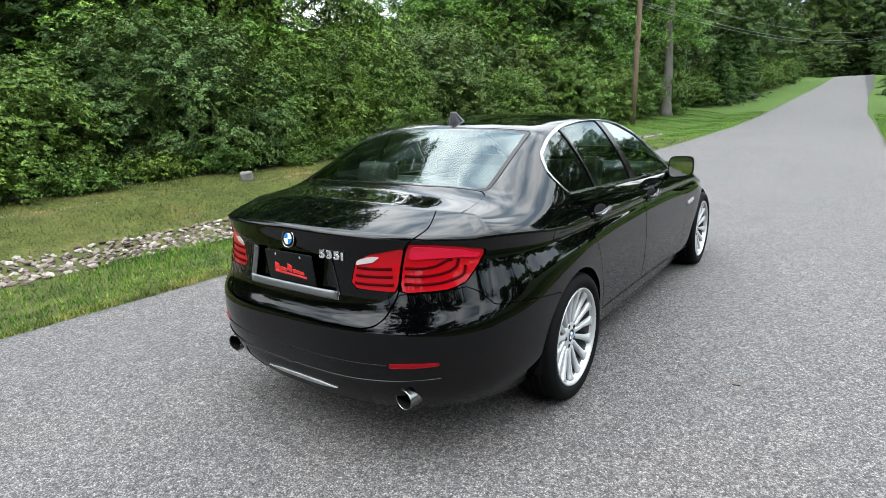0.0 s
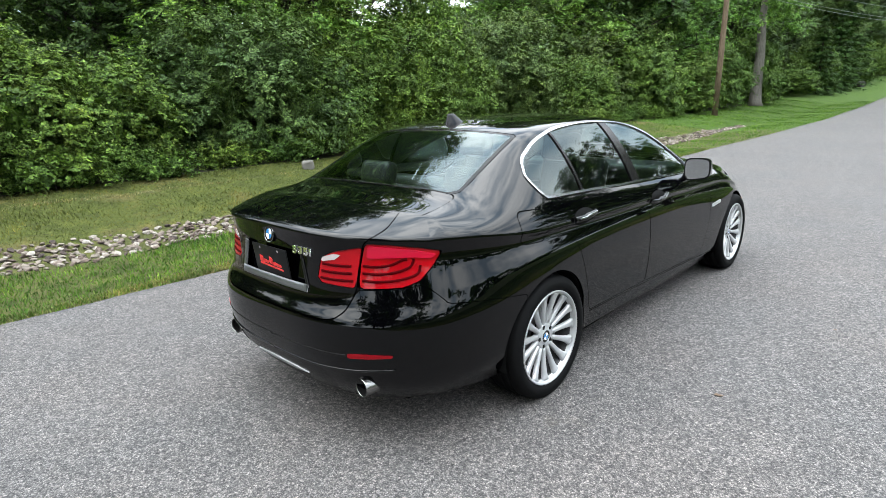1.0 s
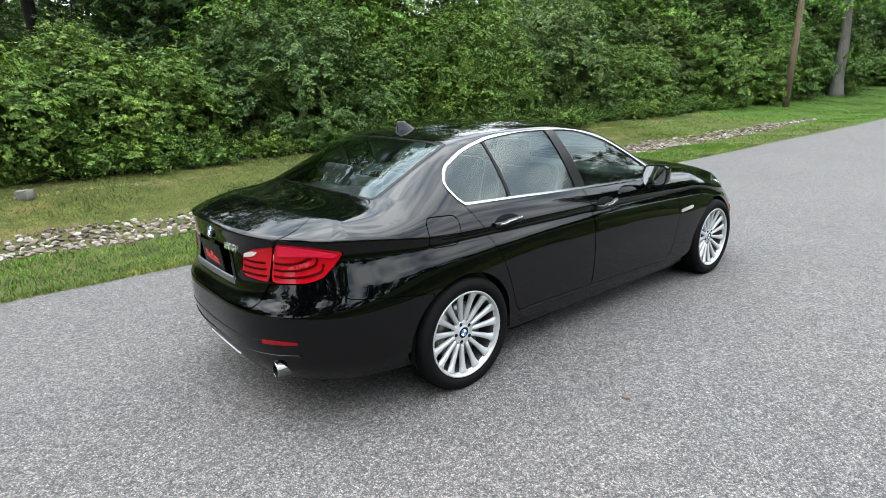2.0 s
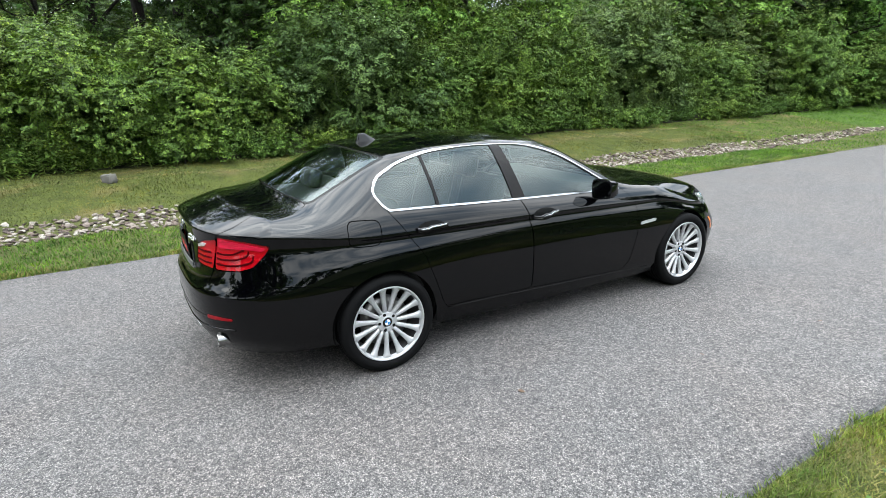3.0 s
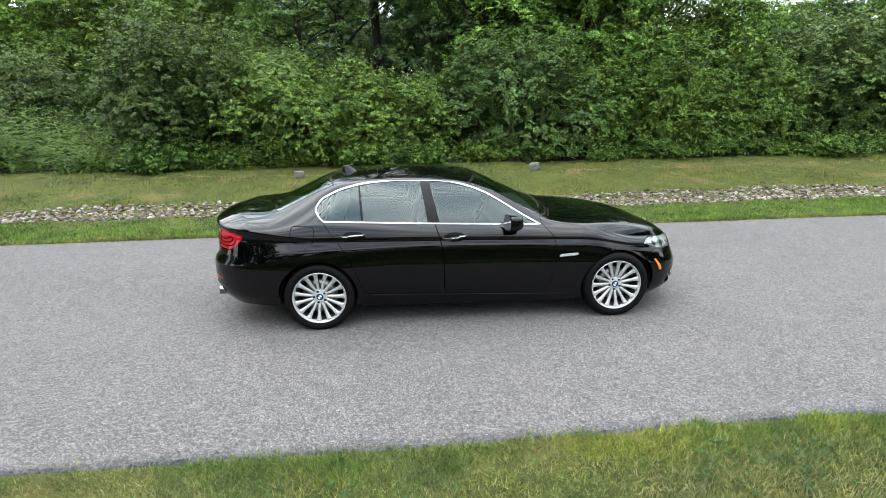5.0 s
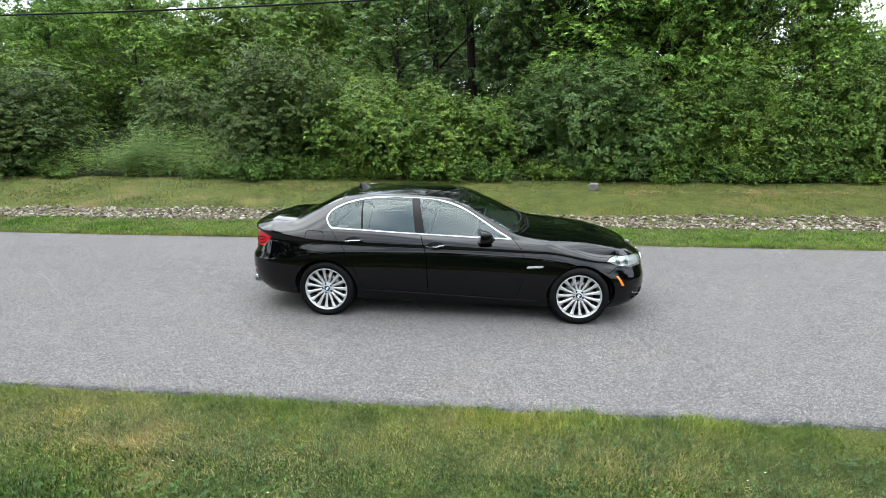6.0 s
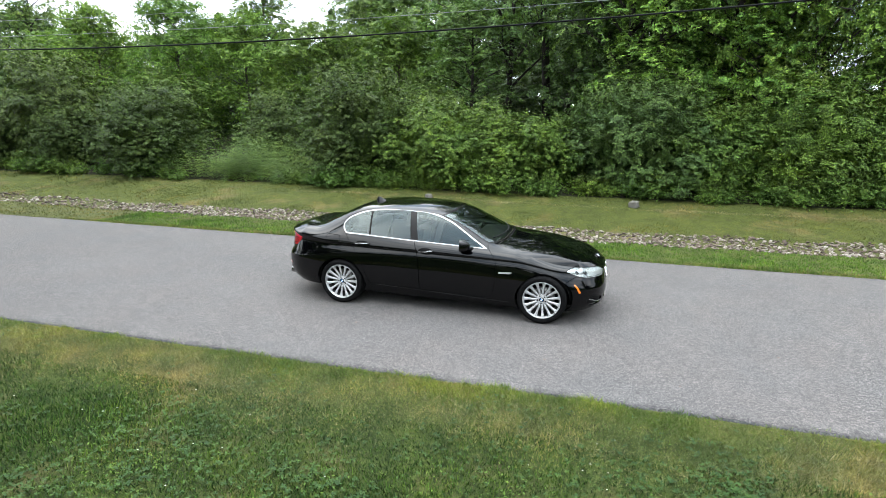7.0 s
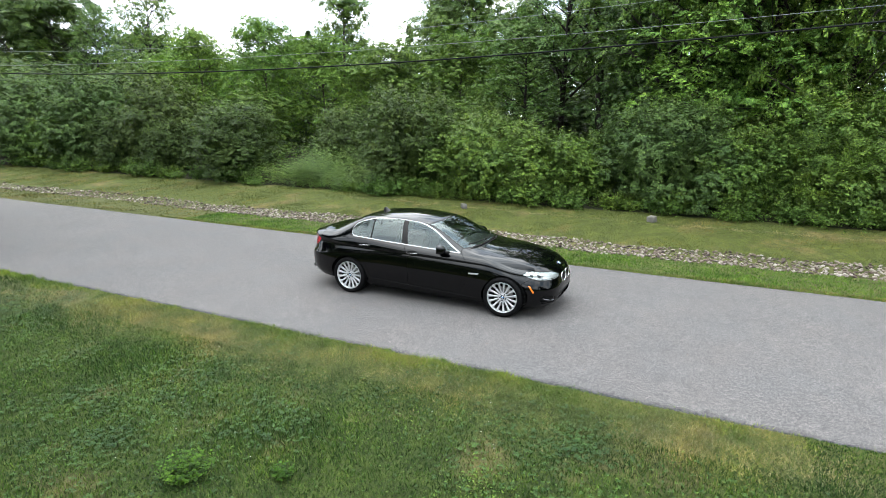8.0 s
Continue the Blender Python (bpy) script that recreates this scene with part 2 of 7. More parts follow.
def paint():
    m = material("black_metallic_paint", (0.0004, 0.0004, 0.0007), rough=0.4, coat=1.0, spec=0.0)
    v = coords(m, True)
    dust = noise_tex(m, v, 7.0, 5, 0.7)
    d = m.node_tree.nodes.new("ShaderNodeMapRange")
    d.inputs["From Min"].default_value, d.inputs["From Max"].default_value = 0.3, 0.8
    d.inputs["To Min"].default_value, d.inputs["To Max"].default_value = 0.004, 0.018
    link(m, dust, d.inputs["Value"])
    set_in(m, "Coat Roughness", d.outputs[0])
    m.node_tree.nodes["Principled BSDF"].inputs["Coat IOR"].default_value = 1.38
    return m


def glass(name, tint):
    """Thin tinted car glass: mirror-like by Fresnel, tinted see-through below."""
    m = bpy.data.materials.new(name)
    m.use_nodes = True
    nt = m.node_tree
    nt.nodes.clear()
    out = node(m, "ShaderNodeOutputMaterial")
    tr = node(m, "ShaderNodeBsdfTransparent", Color=(*tint, 1))
    gl = node(m, "ShaderNodeBsdfGlossy", Roughness=0.01, Color=(0.86, 0.97, 0.97, 1))
    fr = node(m, "ShaderNodeFresnel", IOR=1.58)
    s = node(m, "ShaderNodeMixShader")
    link(m, fr.outputs[0], s.inputs[0])
    link(m, tr.outputs[0], s.inputs[1])
    link(m, gl.outputs[0], s.inputs[2])
    link(m, s.outputs[0], out.inputs["Surface"])
    return m


M_ASPHALT = asphalt()
M_ASPHALT_EDGE = soil_grass("dark_asphalt_edge", [(0.0224, 0.0224, 0.0238), (0.0476, 0.0476, 0.0490), (0.0980, 0.0966, 0.0952)], (0.0840, 0.0770, 0.0630), 0.6)
M_LAWN = soil_grass("lawn_soil", [(0.0090, 0.0150, 0.0035), (0.0230, 0.0350, 0.0070), (0.0440, 0.0590, 0.0130)], (0.1080, 0.0862, 0.0383), 0.56, [(0.024, 0.030, 0.008), (0.050, 0.055, 0.016), (0.088, 0.084, 0.030)])
M_BLADE = blades("lawn_blades", [(0.0, (0.0051, 0.0166, 0.0026)), (0.3, (0.0171, 0.0447, 0.0060)), (0.75, (0.0433, 0.0863, 0.0120)), (0.92, (0.0754, 0.1161, 0.0239)), (1.0, (0.1247, 0.1493, 0.0523))], (1.28, 1.22, 0.9), (0.0821, 0.0830, 0.0299), 0.62)
M_SLOPE = blades("slope_blades", [(0.0, (0.0465, 0.0579, 0.0104)), (0.4, (0.0712, 0.0842, 0.0160)), (0.8, (0.1051, 0.1100, 0.0264)), (1.0, (0.1501, 0.1338, 0.0457))], (1.2, 1.12, 0.9), (0.1501, 0.1123, 0.0485), 0.50)
M_EDGE = blades("edge_blades", [(0.0, (0.0600, 0.0850, 0.0180)), (0.45, (0.0950, 0.1220, 0.0270)), (0.75, (0.1500, 0.1550, 0.0480)), (1.0, (0.2300, 0.2000, 0.0900))], (1.15, 1.1, 0.9), (0.1700, 0.1290, 0.0600), 0.48)
M_STRAW = blades("straw_blades", [(0.0, (0.1500, 0.1280, 0.0640)), (0.5, (0.2200, 0.1900, 0.1000)), (1.0, (0.2900, 0.2600, 0.1500))], (1.1, 1.05, 0.95), (0.2200, 0.1900, 0.1100), 0.5)
M_FRINGE = blades("fringe_blades", [(0.0, (0.0600, 0.0980, 0.0110)), (0.5, (0.1000, 0.1480, 0.0180)), (1.0, (0.1700, 0.1950, 0.0360))], (1.15, 1.1, 0.9), (0.1500, 0.1400, 0.0450), 0.62)
M_CLOVER = blades("clover_leaf", [(0.0, (0.010, 0.030, 0.005)), (0.6, (0.019, 0.047, 0.008)), (1.0, (0.036, 0.070, 0.013))], (1.1, 1.1, 0.95), (0.05, 0.06, 0.02), 0.75)
M_BROADLEAF = blades("broad_weed_leaf", [(0.0, (0.014, 0.040, 0.006)), (0.6, (0.034, 0.074, 0.011)), (1.0, (0.070, 0.118, 0.020))], (1.2, 1.15, 0.9), (0.09, 0.09, 0.03), 0.7)
M_PALELEAF = blades("pale_weed_leaf", [(0.0, (0.035, 0.070, 0.010)), (0.6, (0.062, 0.105, 0.016)), (1.0, (0.100, 0.140, 0.028))], (1.2, 1.15, 0.9), (0.12, 0.11, 0.04), 0.7)
M_PETAL = material("clover_flower", (0.3000, 0.3000, 0.2700), 0.7)
M_VERGE = blades("verge_blades", [(0.0, (0.0272, 0.0609, 0.0060)), (0.4, (0.0449, 0.0953, 0.0097)), (0.8, (0.0715, 0.1296, 0.0157)), (1.0, (0.1157, 0.1524, 0.0333))], (1.5625, 1.5930, 1.0800), (0.1157, 0.1144, 0.0363), 0.66)
M_WEED = leaf("weed_leaf", [(0.0, (0.0185, 0.0455, 0.0052)), (0.6, (0.0323, 0.0723, 0.0091)), (1.0, (0.0507, 0.0964, 0.0130))], 0.25)
M_SLOPE_SOIL = soil_grass("slope_soil", [(0.0224, 0.0307, 0.0063), (0.0447, 0.0556, 0.0113), (0.0783, 0.0863, 0.0196)], (0.1266, 0.0987, 0.0420), 0.53)
M_FAR_LAWN = soil_grass("far_lawn_turf", [(0.0216, 0.0432, 0.0060), (0.0372, 0.0708, 0.0096), (0.0552, 0.0930, 0.0144)], (0.0780, 0.0780, 0.0300), 0.70)
M_FOREST_SOIL = soil_grass("dark_hedge_soil", [(0.0056, 0.0060, 0.0030), (0.0112, 0.0119, 0.0056), (0.0186, 0.0186, 0.0093)], (0.0260, 0.0205, 0.0130), 0.5)
M_LEAF_BRIGHT = leaf("leaf_bright", [(0.0, (0.0395, 0.0718, 0.0130)), (0.5, (0.0599, 0.1054, 0.0171)), (0.85, (0.0889, 0.1366, 0.0259)), (1.0, (0.1499, 0.1795, 0.0411))])
M_LEAF_MID = leaf("leaf_mid", [(0.0, (0.0343, 0.0691, 0.0128)), (0.5, (0.0539, 0.0995, 0.0188)), (0.9, (0.0806, 0.1338, 0.0260)), (1.0, (0.1407, 0.1779, 0.0427))])
M_LEAF_GREY = leaf("leaf_grey_green", [(0.0, (0.0398, 0.0673, 0.0185)), (0.5, (0.0560, 0.0923, 0.0255)), (0.9, (0.0793, 0.1203, 0.0369)), (1.0, (0.1262, 0.1646, 0.0607))], 0.12)
# paler leaf for top shoots: the light on shrub crowns, put into colour
M_LEAF_TOP = leaf("pale_top_leaf", [(0.0, (0.0556, 0.0850, 0.0232)), (0.5, (0.0770, 0.1120, 0.0313)), (0.9, (0.1017, 0.1380, 0.0418)), (1.0, (0.1338, 0.1650, 0.0557))], 0.2)
M_LEAF_DARK = leaf("leaf_dark", [(0.0, (0.0144, 0.0360, 0.0066)), (0.6, (0.0244, 0.0570, 0.0093)), (1.0, (0.0450, 0.0874, 0.0159))], 0.12)
M_TREE_MID = leaf("tree_leaf_mid", [(0.0, (0.0445, 0.0803, 0.0167)), (0.5, (0.0684, 0.1153, 0.0246)), (0.9, (0.1019, 0.1556, 0.0335)), (1.0, (0.1718, 0.2032, 0.0531))], 0.25, 17.0, 0.58)
M_TREE_BRIGHT = leaf("tree_leaf_bright", [(0.0, (0.0522, 0.0968, 0.0184)), (0.5, (0.0788, 0.1413, 0.0247)), (0.85, (0.1201, 0.1857, 0.0370)), (1.0, (0.2021, 0.2433, 0.0591))], 0.25, 17.0, 0.58)
M_TREE_DARK = leaf("tree_leaf_dark", [(0.0, (0.0214, 0.0405, 0.0118)), (0.6, (0.0383, 0.0680, 0.0179)), (1.0, (0.0724, 0.1085, 0.0304))], 0.16, 16.0, 0.58)
M_LEAF_OLIVE = leaf("leaf_olive", [(0.0, (0.0260, 0.0431, 0.0110)), (0.5, (0.0383, 0.0617, 0.0153)), (0.9, (0.0565, 0.0823, 0.0220)), (1.0, (0.0903, 0.1111, 0.0355))], 0.14)
M_TREE_OLIVE = leaf("tree_leaf_olive", [(0.0, (0.0474, 0.0843, 0.0239)), (0.5, (0.0728, 0.1208, 0.0344)), (0.9, (0.1075, 0.1615, 0.0480)), (1.0, (0.1660, 0.2108, 0.0717))], 0.23, 17.0, 0.58)
M_TREE_VINE = leaf("vine_leaf", [(0.0, (0.0490, 0.1037, 0.0232)), (0.5, (0.0866, 0.1685, 0.0346)), (0.9, (0.1411, 0.2418, 0.0502)), (1.0, (0.2443, 0.3367, 0.0847))], 0.20, 18.0, 0.58)
M_WOODS = leaf("woods_leaf", [(0.0, (0.0130, 0.0343, 0.0059)), (0.5, (0.0281, 0.0661, 0.0100)), (0.85, (0.0487, 0.0970, 0.0149)), (1.0, (0.0756, 0.1254, 0.0199))], 0.12, 9.0, 0.66)
M_DARK_BARK = bark("dark_bark", (0.007, 0.006, 0.005), (0.025, 0.021, 0.018))
M_PALE_BARK = bark("pale_bark", (0.0540, 0.0510, 0.0450), (0.1440, 0.1320, 0.1140))
M_TALLGRASS = blades("tall_weed_blades", [(0.0, (0.0448, 0.0820, 0.0144)), (0.5, (0.0720, 0.1230, 0.0208)), (1.0, (0.1080, 0.1599, 0.0320))], (1.2, 1.15, 0.9), (0.0496, 0.0697, 0.0160), 0.66)
M_BARK = bark("grey_bark", (0.0130, 0.0112, 0.0093), (0.0595, 0.0521, 0.0446))
M_POLE = bark("pole_wood", (0.0622, 0.0414, 0.0267), (0.1617, 0.1209, 0.0834))
M_ROCK = rock()
M_CABLE = material("cable_rubber", (0.006, 0.007, 0.007), 0.7, spec=0.1)
M_WIRE = material("bare_wire", (0.12, 0.13, 0.13), 0.5)
M_FIELDSTONE = bark("field_stone", (0.02, 0.02, 0.02), (0.075, 0.072, 0.068))
M_PAINT = paint()
M_GLASS = glass("tinted_window_glass", (0.34, 0.42, 0.40))
M_GLASS_REAR = glass("rear_window_glass", (0.58, 0.70, 0.66))
M_CHROME = material("satin_chrome", (0.36, 0.37, 0.38), 0.22, 1.0)
M_BRIGHT = material("bright_chrome", (0.85, 0.86, 0.87), 0.05, 1.0)
M_BLACK = material("black_plastic", (0.006, 0.006, 0.0065), 0.4, spec=0.12)
M_TRIM = material("gloss_black_trim", (0.006, 0.0055, 0.0055), 0.25, spec=0.14)
M_VOID = material("dark_underbody", (0.006, 0.006, 0.006), 0.9, spec=0.1)
M_TYRE = material("tyre_rubber", (0.004, 0.004, 0.0042), 0.7, spec=0.06)
M_RIM = material("silver_wheel_paint", (0.3900, 0.3950, 0.4000), 0.34, 0.4, coat=0.4)
M_RIM_IN = material("wheel_barrel_shadow", (0.0450, 0.0450, 0.0470), 0.45, 0.6)
M_DISC = material("brake_disc_steel", (0.2100, 0.2040, 0.1980), 0.35, 0.9)
M_RED = material("red_lamp_lens", (0.40, 0.005, 0.026), 0.15, coat=0.5, spec=0.1)
M_RED_BAR = material("red_light_bar", (0.045, 0.0005, 0.0014), 0.5, spec=0.02)
M_RED_DARK = material("red_lamp_bed", (0.27, 0.0014, 0.005), 0.3, coat=0.5, spec=0.03)
M_REFLECTOR = material("red_reflector", (0.171, 0.0018, 0.0054), 0.3, spec=0.2)
M_CLEAR_RED = material("clear_reverse_lens", (0.3720, 0.3300, 0.3240), 0.1, coat=1.0)
M_AMBER = material("amber_marker", (0.60, 0.15, 0.01), 0.2, coat=1.0)
M_SATIN = material("plate_edge_sheen", (0.16, 0.165, 0.17), 0.38, 0.8)
M_EXHAUST = material("exhaust_steel", (0.24, 0.235, 0.23), 0.22, 1.0)
M_LAMP = material("headlamp_reflector", (0.4200, 0.4200, 0.4100), 0.22, 0.5, coat=0.5)
M_HEADGLASS = glass("headlamp_glass", (0.93, 0.95, 0.95))
M_BLUE = material("badge_blue", (0.0180, 0.1500, 0.3720), 0.25, coat=1.0)
M_WHITE = material("badge_white", (0.6, 0.6, 0.6), 0.3, coat=1.0)
M_PLATE_RED = material("plate_red_lettering", (0.48, 0.012, 0.012), 0.35)
M_LEATHER = material("black_leather", (0.0096, 0.0096, 0.0102), 0.45)
M_HEADLINER = material("grey_headliner", (0.1500, 0.1500, 0.1440), 0.9)
M_MIRROR = material("mirror_glass", (0.45, 0.47, 0.48), 0.01, 1.0)
M_CONCRETE = material("pale_concrete", (0.1020, 0.0960, 0.0840), 0.9)
M_DEADLEAF = material("dead_leaf", (0.0595, 0.0335, 0.0167), 0.7)


# ---- mesh helpers ----
def smooth(me):
    me.polygons.foreach_set("use_smooth", np.ones(len(me.polygons), dtype=bool))
    return me


def raw_mesh(name, verts, faces, mats, smooth_on=False, mat_index=None):
    me = bpy.data.meshes.new(name)
    me.from_pydata([tuple(map(float, v)) for v in verts], [], [tuple(map(int, f)) for f in faces])
    for m in mats if isinstance(mats, (list, tuple)) else [mats]:
        me.materials.append(m)
    if mat_index is not None:
        me.polygons.foreach_set("material_index", np.asarray(mat_index, dtype=np.int32))
    if smooth_on:
        smooth(me)
    me.update()
    return me


def quick_mesh(name, verts, loops_per_face, mats):
    """Large mesh whose faces are consecutive runs of loops_per_face vertices."""
    verts = np.asarray(verts, dtype=np.float32).reshape(-1, 3)
    n = len(verts) // loops_per_face
    me = bpy.data.meshes.new(name)
    me.vertices.add(len(verts))
    me.vertices.foreach_set("co", verts.ravel())
    me.loops.add(len(verts))
    me.loops.foreach_set("vertex_index", np.arange(len(verts), dtype=np.int32))
    me.polygons.add(n)
    me.polygons.foreach_set("loop_start", np.arange(0, len(verts), loops_per_face, dtype=np.int32))
    for m in mats if isinstance(mats, (list, tuple)) else [mats]:
        me.materials.append(m)
    me.update(calc_edges=True)
    return me


def part(name, me, parent, label=""):
    ob = new(name, me)
    ob.parent = parent
    return tagged(ob, label) if label else ob


def thing(name, label, category, m=None, group="", kind=""):
    ob = new(name)
    ob.empty_display_size = 0.2
    if m is not None:
        ob.matrix_world = m
    return tagged(ob, label, category, group, kind)


def bm_mesh(name, bm, mat, smooth_on=True):
    me = bpy.data.meshes.new(name)
    bmesh.ops.recalc_face_normals(bm, faces=bm.faces)
    bm.to_mesh(me)
    bm.free()
    for m in mat if isinstance(mat, (list, tuple)) else [mat]:
        me.materials.append(m)
    if smooth_on:
        smooth(me)
    return me


def box_bm(sx, sy, sz, bevel=0.0, seg=3, m=None):
    bm = bmesh.new()
    bmesh.ops.create_cube(bm, size=1.0)
    bmesh.ops.scale(bm, vec=(sx, sy, sz), verts=bm.verts)
    if bevel:
        bmesh.ops.bevel(bm, geom=bm.edges[:], offset=bevel, segments=seg, profile=0.6, affect="EDGES")
    if m is not None:
        bmesh.ops.transform(bm, matrix=m, verts=bm.verts)
    return bm


def tube(points, radii, sides=10, close=True):
    """Vertices and faces of a round tube along points."""
    pts = [Vector(p) for p in points]
    verts, faces = [], []
    ref = Vector((0, 0, 1))
    for i, p in enumerate(pts):
        d = (pts[min(i + 1, len(pts) - 1)] - pts[max(i - 1, 0)]).normalized()
        a = d.cross(ref if abs(d.dot(ref)) < 0.95 else Vector((1, 0, 0))).normalized()
        b = d.cross(a)
        r = radii[i] if hasattr(radii, "__len__") else radii
        for k in range(sides):
            w = 2 * math.pi * k / sides
            verts.append(p + a * (r * math.cos(w)) + b * (r * math.sin(w)))
    for i in range(len(pts) - 1):
        for k in range(sides):
            k2 = (k + 1) % sides
            faces.append((i * sides + k, i * sides + k2, (i + 1) * sides + k2, (i + 1) * sides + k))
    if close:
        faces.append(tuple(range(sides - 1, -1, -1)))
        faces.append(tuple((len(pts) - 1) * sides + k for k in range(sides)))
    return verts, faces


def join_lists(items):
    verts, faces = [], []
    for v, f in items:
        o = len(verts)
        verts += list(v)
        faces += [tuple(i + o for i in q) for q in f]
    return verts, faces


# ---- terrain ----
ROAD_Y = [-400, 20, 30, 40, 50, 60, 80, 100, 130, 150, 200, 900]
ROAD_Z = [0.0, 0.0, 0.06, 0.25, 0.6, 1.0, 2.0, 3.0, 4.5, 4.9, 4.6, 4.0]
ROAD_S = [0.0, 0.0, 0.0, -0.2, -0.1, 0.0, 0.6, 0.9, 1.3, 1.5, 2.0, 8.0]
LEFT_X = [-400, -60, -25, -14, -10, -8, -5.9, -5.2, -4.5, -3.4, -2.9]
LEFT_Z = [0.9, 0.8, 0.75, 0.65, 0.42, 0.24, 0.02, -0.07, -0.05, -0.015, -0.012]
RIGHT_X = [2.8, 3.3, 3.9, 4.8, 7.0, 14, 40, 400]
RIGHT_Z = [-0.012, -0.05, -0.12, -0.13, -0.16, -0.2, 0.2, 1.0]


def road_z(y):
    return np.interp(y, ROAD_Y, ROAD_Z)


def road_s(y):
    return np.interp(y, ROAD_Y, ROAD_S)


def bumpy(x, y):
    return 0.018 * np.sin(1.7 * x + 0.9 * y) * np.sin(0.8 * y - 0.6 * x) + 0.012 * np.sin(3.1 * y + 1.3 * x)


def ground_z(x, y):
    """Height of the turf beside the road."""
    x, y = np.asarray(x, float), np.asarray(y, float)
    u = x - road_s(y)
    z = np.where(u < 0, np.interp(u, LEFT_X, LEFT_Z), np.interp(u, RIGHT_X, RIGHT_Z))
    off = np.clip(np.maximum(-2.95 - u, u - 2.85), 0, 1)
    return road_z(y) + z + bumpy(x, y) * np.clip(off * 1.4, 0, 1)


def grid_mesh(name, xs, ys, zfun, mats, pick=None):
    X, Y = np.meshgrid(xs, ys)
    Z = zfun(X, Y)
    verts = np.stack([X.ravel(), Y.ravel(), Z.ravel()], 1)
    nx, ny = len(xs), len(ys)
    faces = [(j * nx + i, j * nx + i + 1, (j + 1) * nx + i + 1, (j + 1) * nx + i) for j in range(ny - 1) for i in range(nx - 1)]
    idx = None
    if pick:
        idx = [pick(0.25 * sum(verts[k][0] for k in f), 0.25 * sum(verts[k][1] for k in f)) for f in faces]
    return raw_mesh(name, verts, faces, mats, True, idx)


def spread(a, b, step):
    return list(np.linspace(a, b, max(2, int(round((b - a) / step)) + 1)))[:-1]


def sheet_z(x, y):
    u = x - road_s(y)
    under = np.clip(np.minimum(u + 2.95, 2.82 - u) / 0.12, 0, 1)
    return ground_z(x, y) - 0.09 * under


gx = spread(-420, -60, 40) + spread(-60, -14, 4) + spread(-14, -3.3, 0.3) + spread(-3.3, -2.6, 0.1) + spread(-2.6, 2.5, 0.8) + spread(2.5, 3.3, 0.1) + spread(3.3, 14, 0.35) + spread(14, 60, 4) + spread(60, 420, 40) + [420]
gy = spread(-420, -60, 40) + spread(-60, -14, 2.5) + spread(-14, 24, 0.4) + spread(24, 60, 1.5) + spread(60, 170, 4) + spread(170, 600, 40) + [600]
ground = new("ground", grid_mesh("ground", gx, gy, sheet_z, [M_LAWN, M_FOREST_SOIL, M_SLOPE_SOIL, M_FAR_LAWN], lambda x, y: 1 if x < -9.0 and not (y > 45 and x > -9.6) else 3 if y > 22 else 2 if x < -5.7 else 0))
tagged(ground, "mown lawn and verge with dry patches, dark soil under trees", "ground", kind="structure")


# ---- road: slightly ragged asphalt slab with a crown ----
def road_mesh():
    ys = spread(-260, -30, 6) + spread(-30, 30, 0.12) + spread(30, 175, 2) + [175.0]
    rnd = np.random.RandomState(4)
    fr = [-1, -0.982, -0.95, -0.7, -0.35, 0, 0.35, 0.7, 0.95, 0.982, 1]
    wob_l, wob_r = rnd.uniform(-1, 1, len(ys)), rnd.uniform(-1, 1, len(ys))
    k = np.array([0.25, 0.5, 0.25])
    wob_l, wob_r = np.convolve(wob_l, k, "same"), np.convolve(wob_r, k, "same")
    verts, faces = [], []
    n = len(fr) + 2
    for j, y in enumerate(ys):
        s, z0 = float(road_s(y)), float(road_z(y))
        l = -3.02 + s + 0.014 * wob_l[j] + 0.012 * math.sin(y * 0.7)
        r = 2.88 + s + 0.014 * wob_r[j] + 0.012 * math.sin(y * 0.9 + 1)
        mid, half = (l + r) / 2, (r - l) / 2
        verts.append((l - 0.02, y, z0 - 0.12))
        for f in fr:
            drop = -0.02 * f * f - (0.018 if abs(f) == 1 else 0.0)
            verts.append((mid + half * f, y, z0 + 0.008 + drop + 0.003 * math.sin(1.1 * y + 2 * f)))
        verts.append((r + 0.02, y, z0 - 0.12))
    for j in range(len(ys) - 1):
        for i in range(n - 1):
            faces.append((j * n + i, j * n + i + 1, (j + 1) * n + i + 1, (j + 1) * n + i))
    idx = [1 if i in (0, 1, n - 3, n - 2) else 0 for j in range(len(ys) - 1) for i in range(n - 1)]
    return raw_mesh("road", verts, faces, [M_ASPHALT, M_ASPHALT_EDGE], True, idx)


tagged(new("road", road_mesh()), "weathered grey chip-seal asphalt road with ragged edges", "road", kind="structure")


# ---- car: body surface lofted from its lines, then cut into panels ----
# The rear axle is at y = 0, the front axle at y = 2.968; x is to the car's right.
BASE = 2.968
YA, YB = 0.0, 2.6


def curve(xs, ys):
    """Smooth cubic through the given stations."""
    xs, ys = np.asarray(xs, float), np.asarray(ys, float)
    d = np.diff(ys) / np.diff(xs)
    m = np.empty(len(xs))
    m[0], m[-1] = d[0], d[-1]
    h = np.diff(xs)
    m[1:-1] = (d[:-1] * h[1:] + d[1:] * h[:-1]) / (h[1:] + h[:-1])

    def f(x):
        x = np.clip(np.asarray(x, float), xs[0], xs[-1])
        i = np.clip(np.searchsorted(xs, x) - 1, 0, len(xs) - 2)
        t = (x - xs[i]) / h[i]
        return ((1 + 2 * t) * (1 - t) ** 2 * ys[i] + t * (1 - t) ** 2 * h[i] * m[i] + t * t * (3 - 2 * t) * ys[i + 1] + t * t * (t - 1) * h[i] * m[i + 1])
    return f


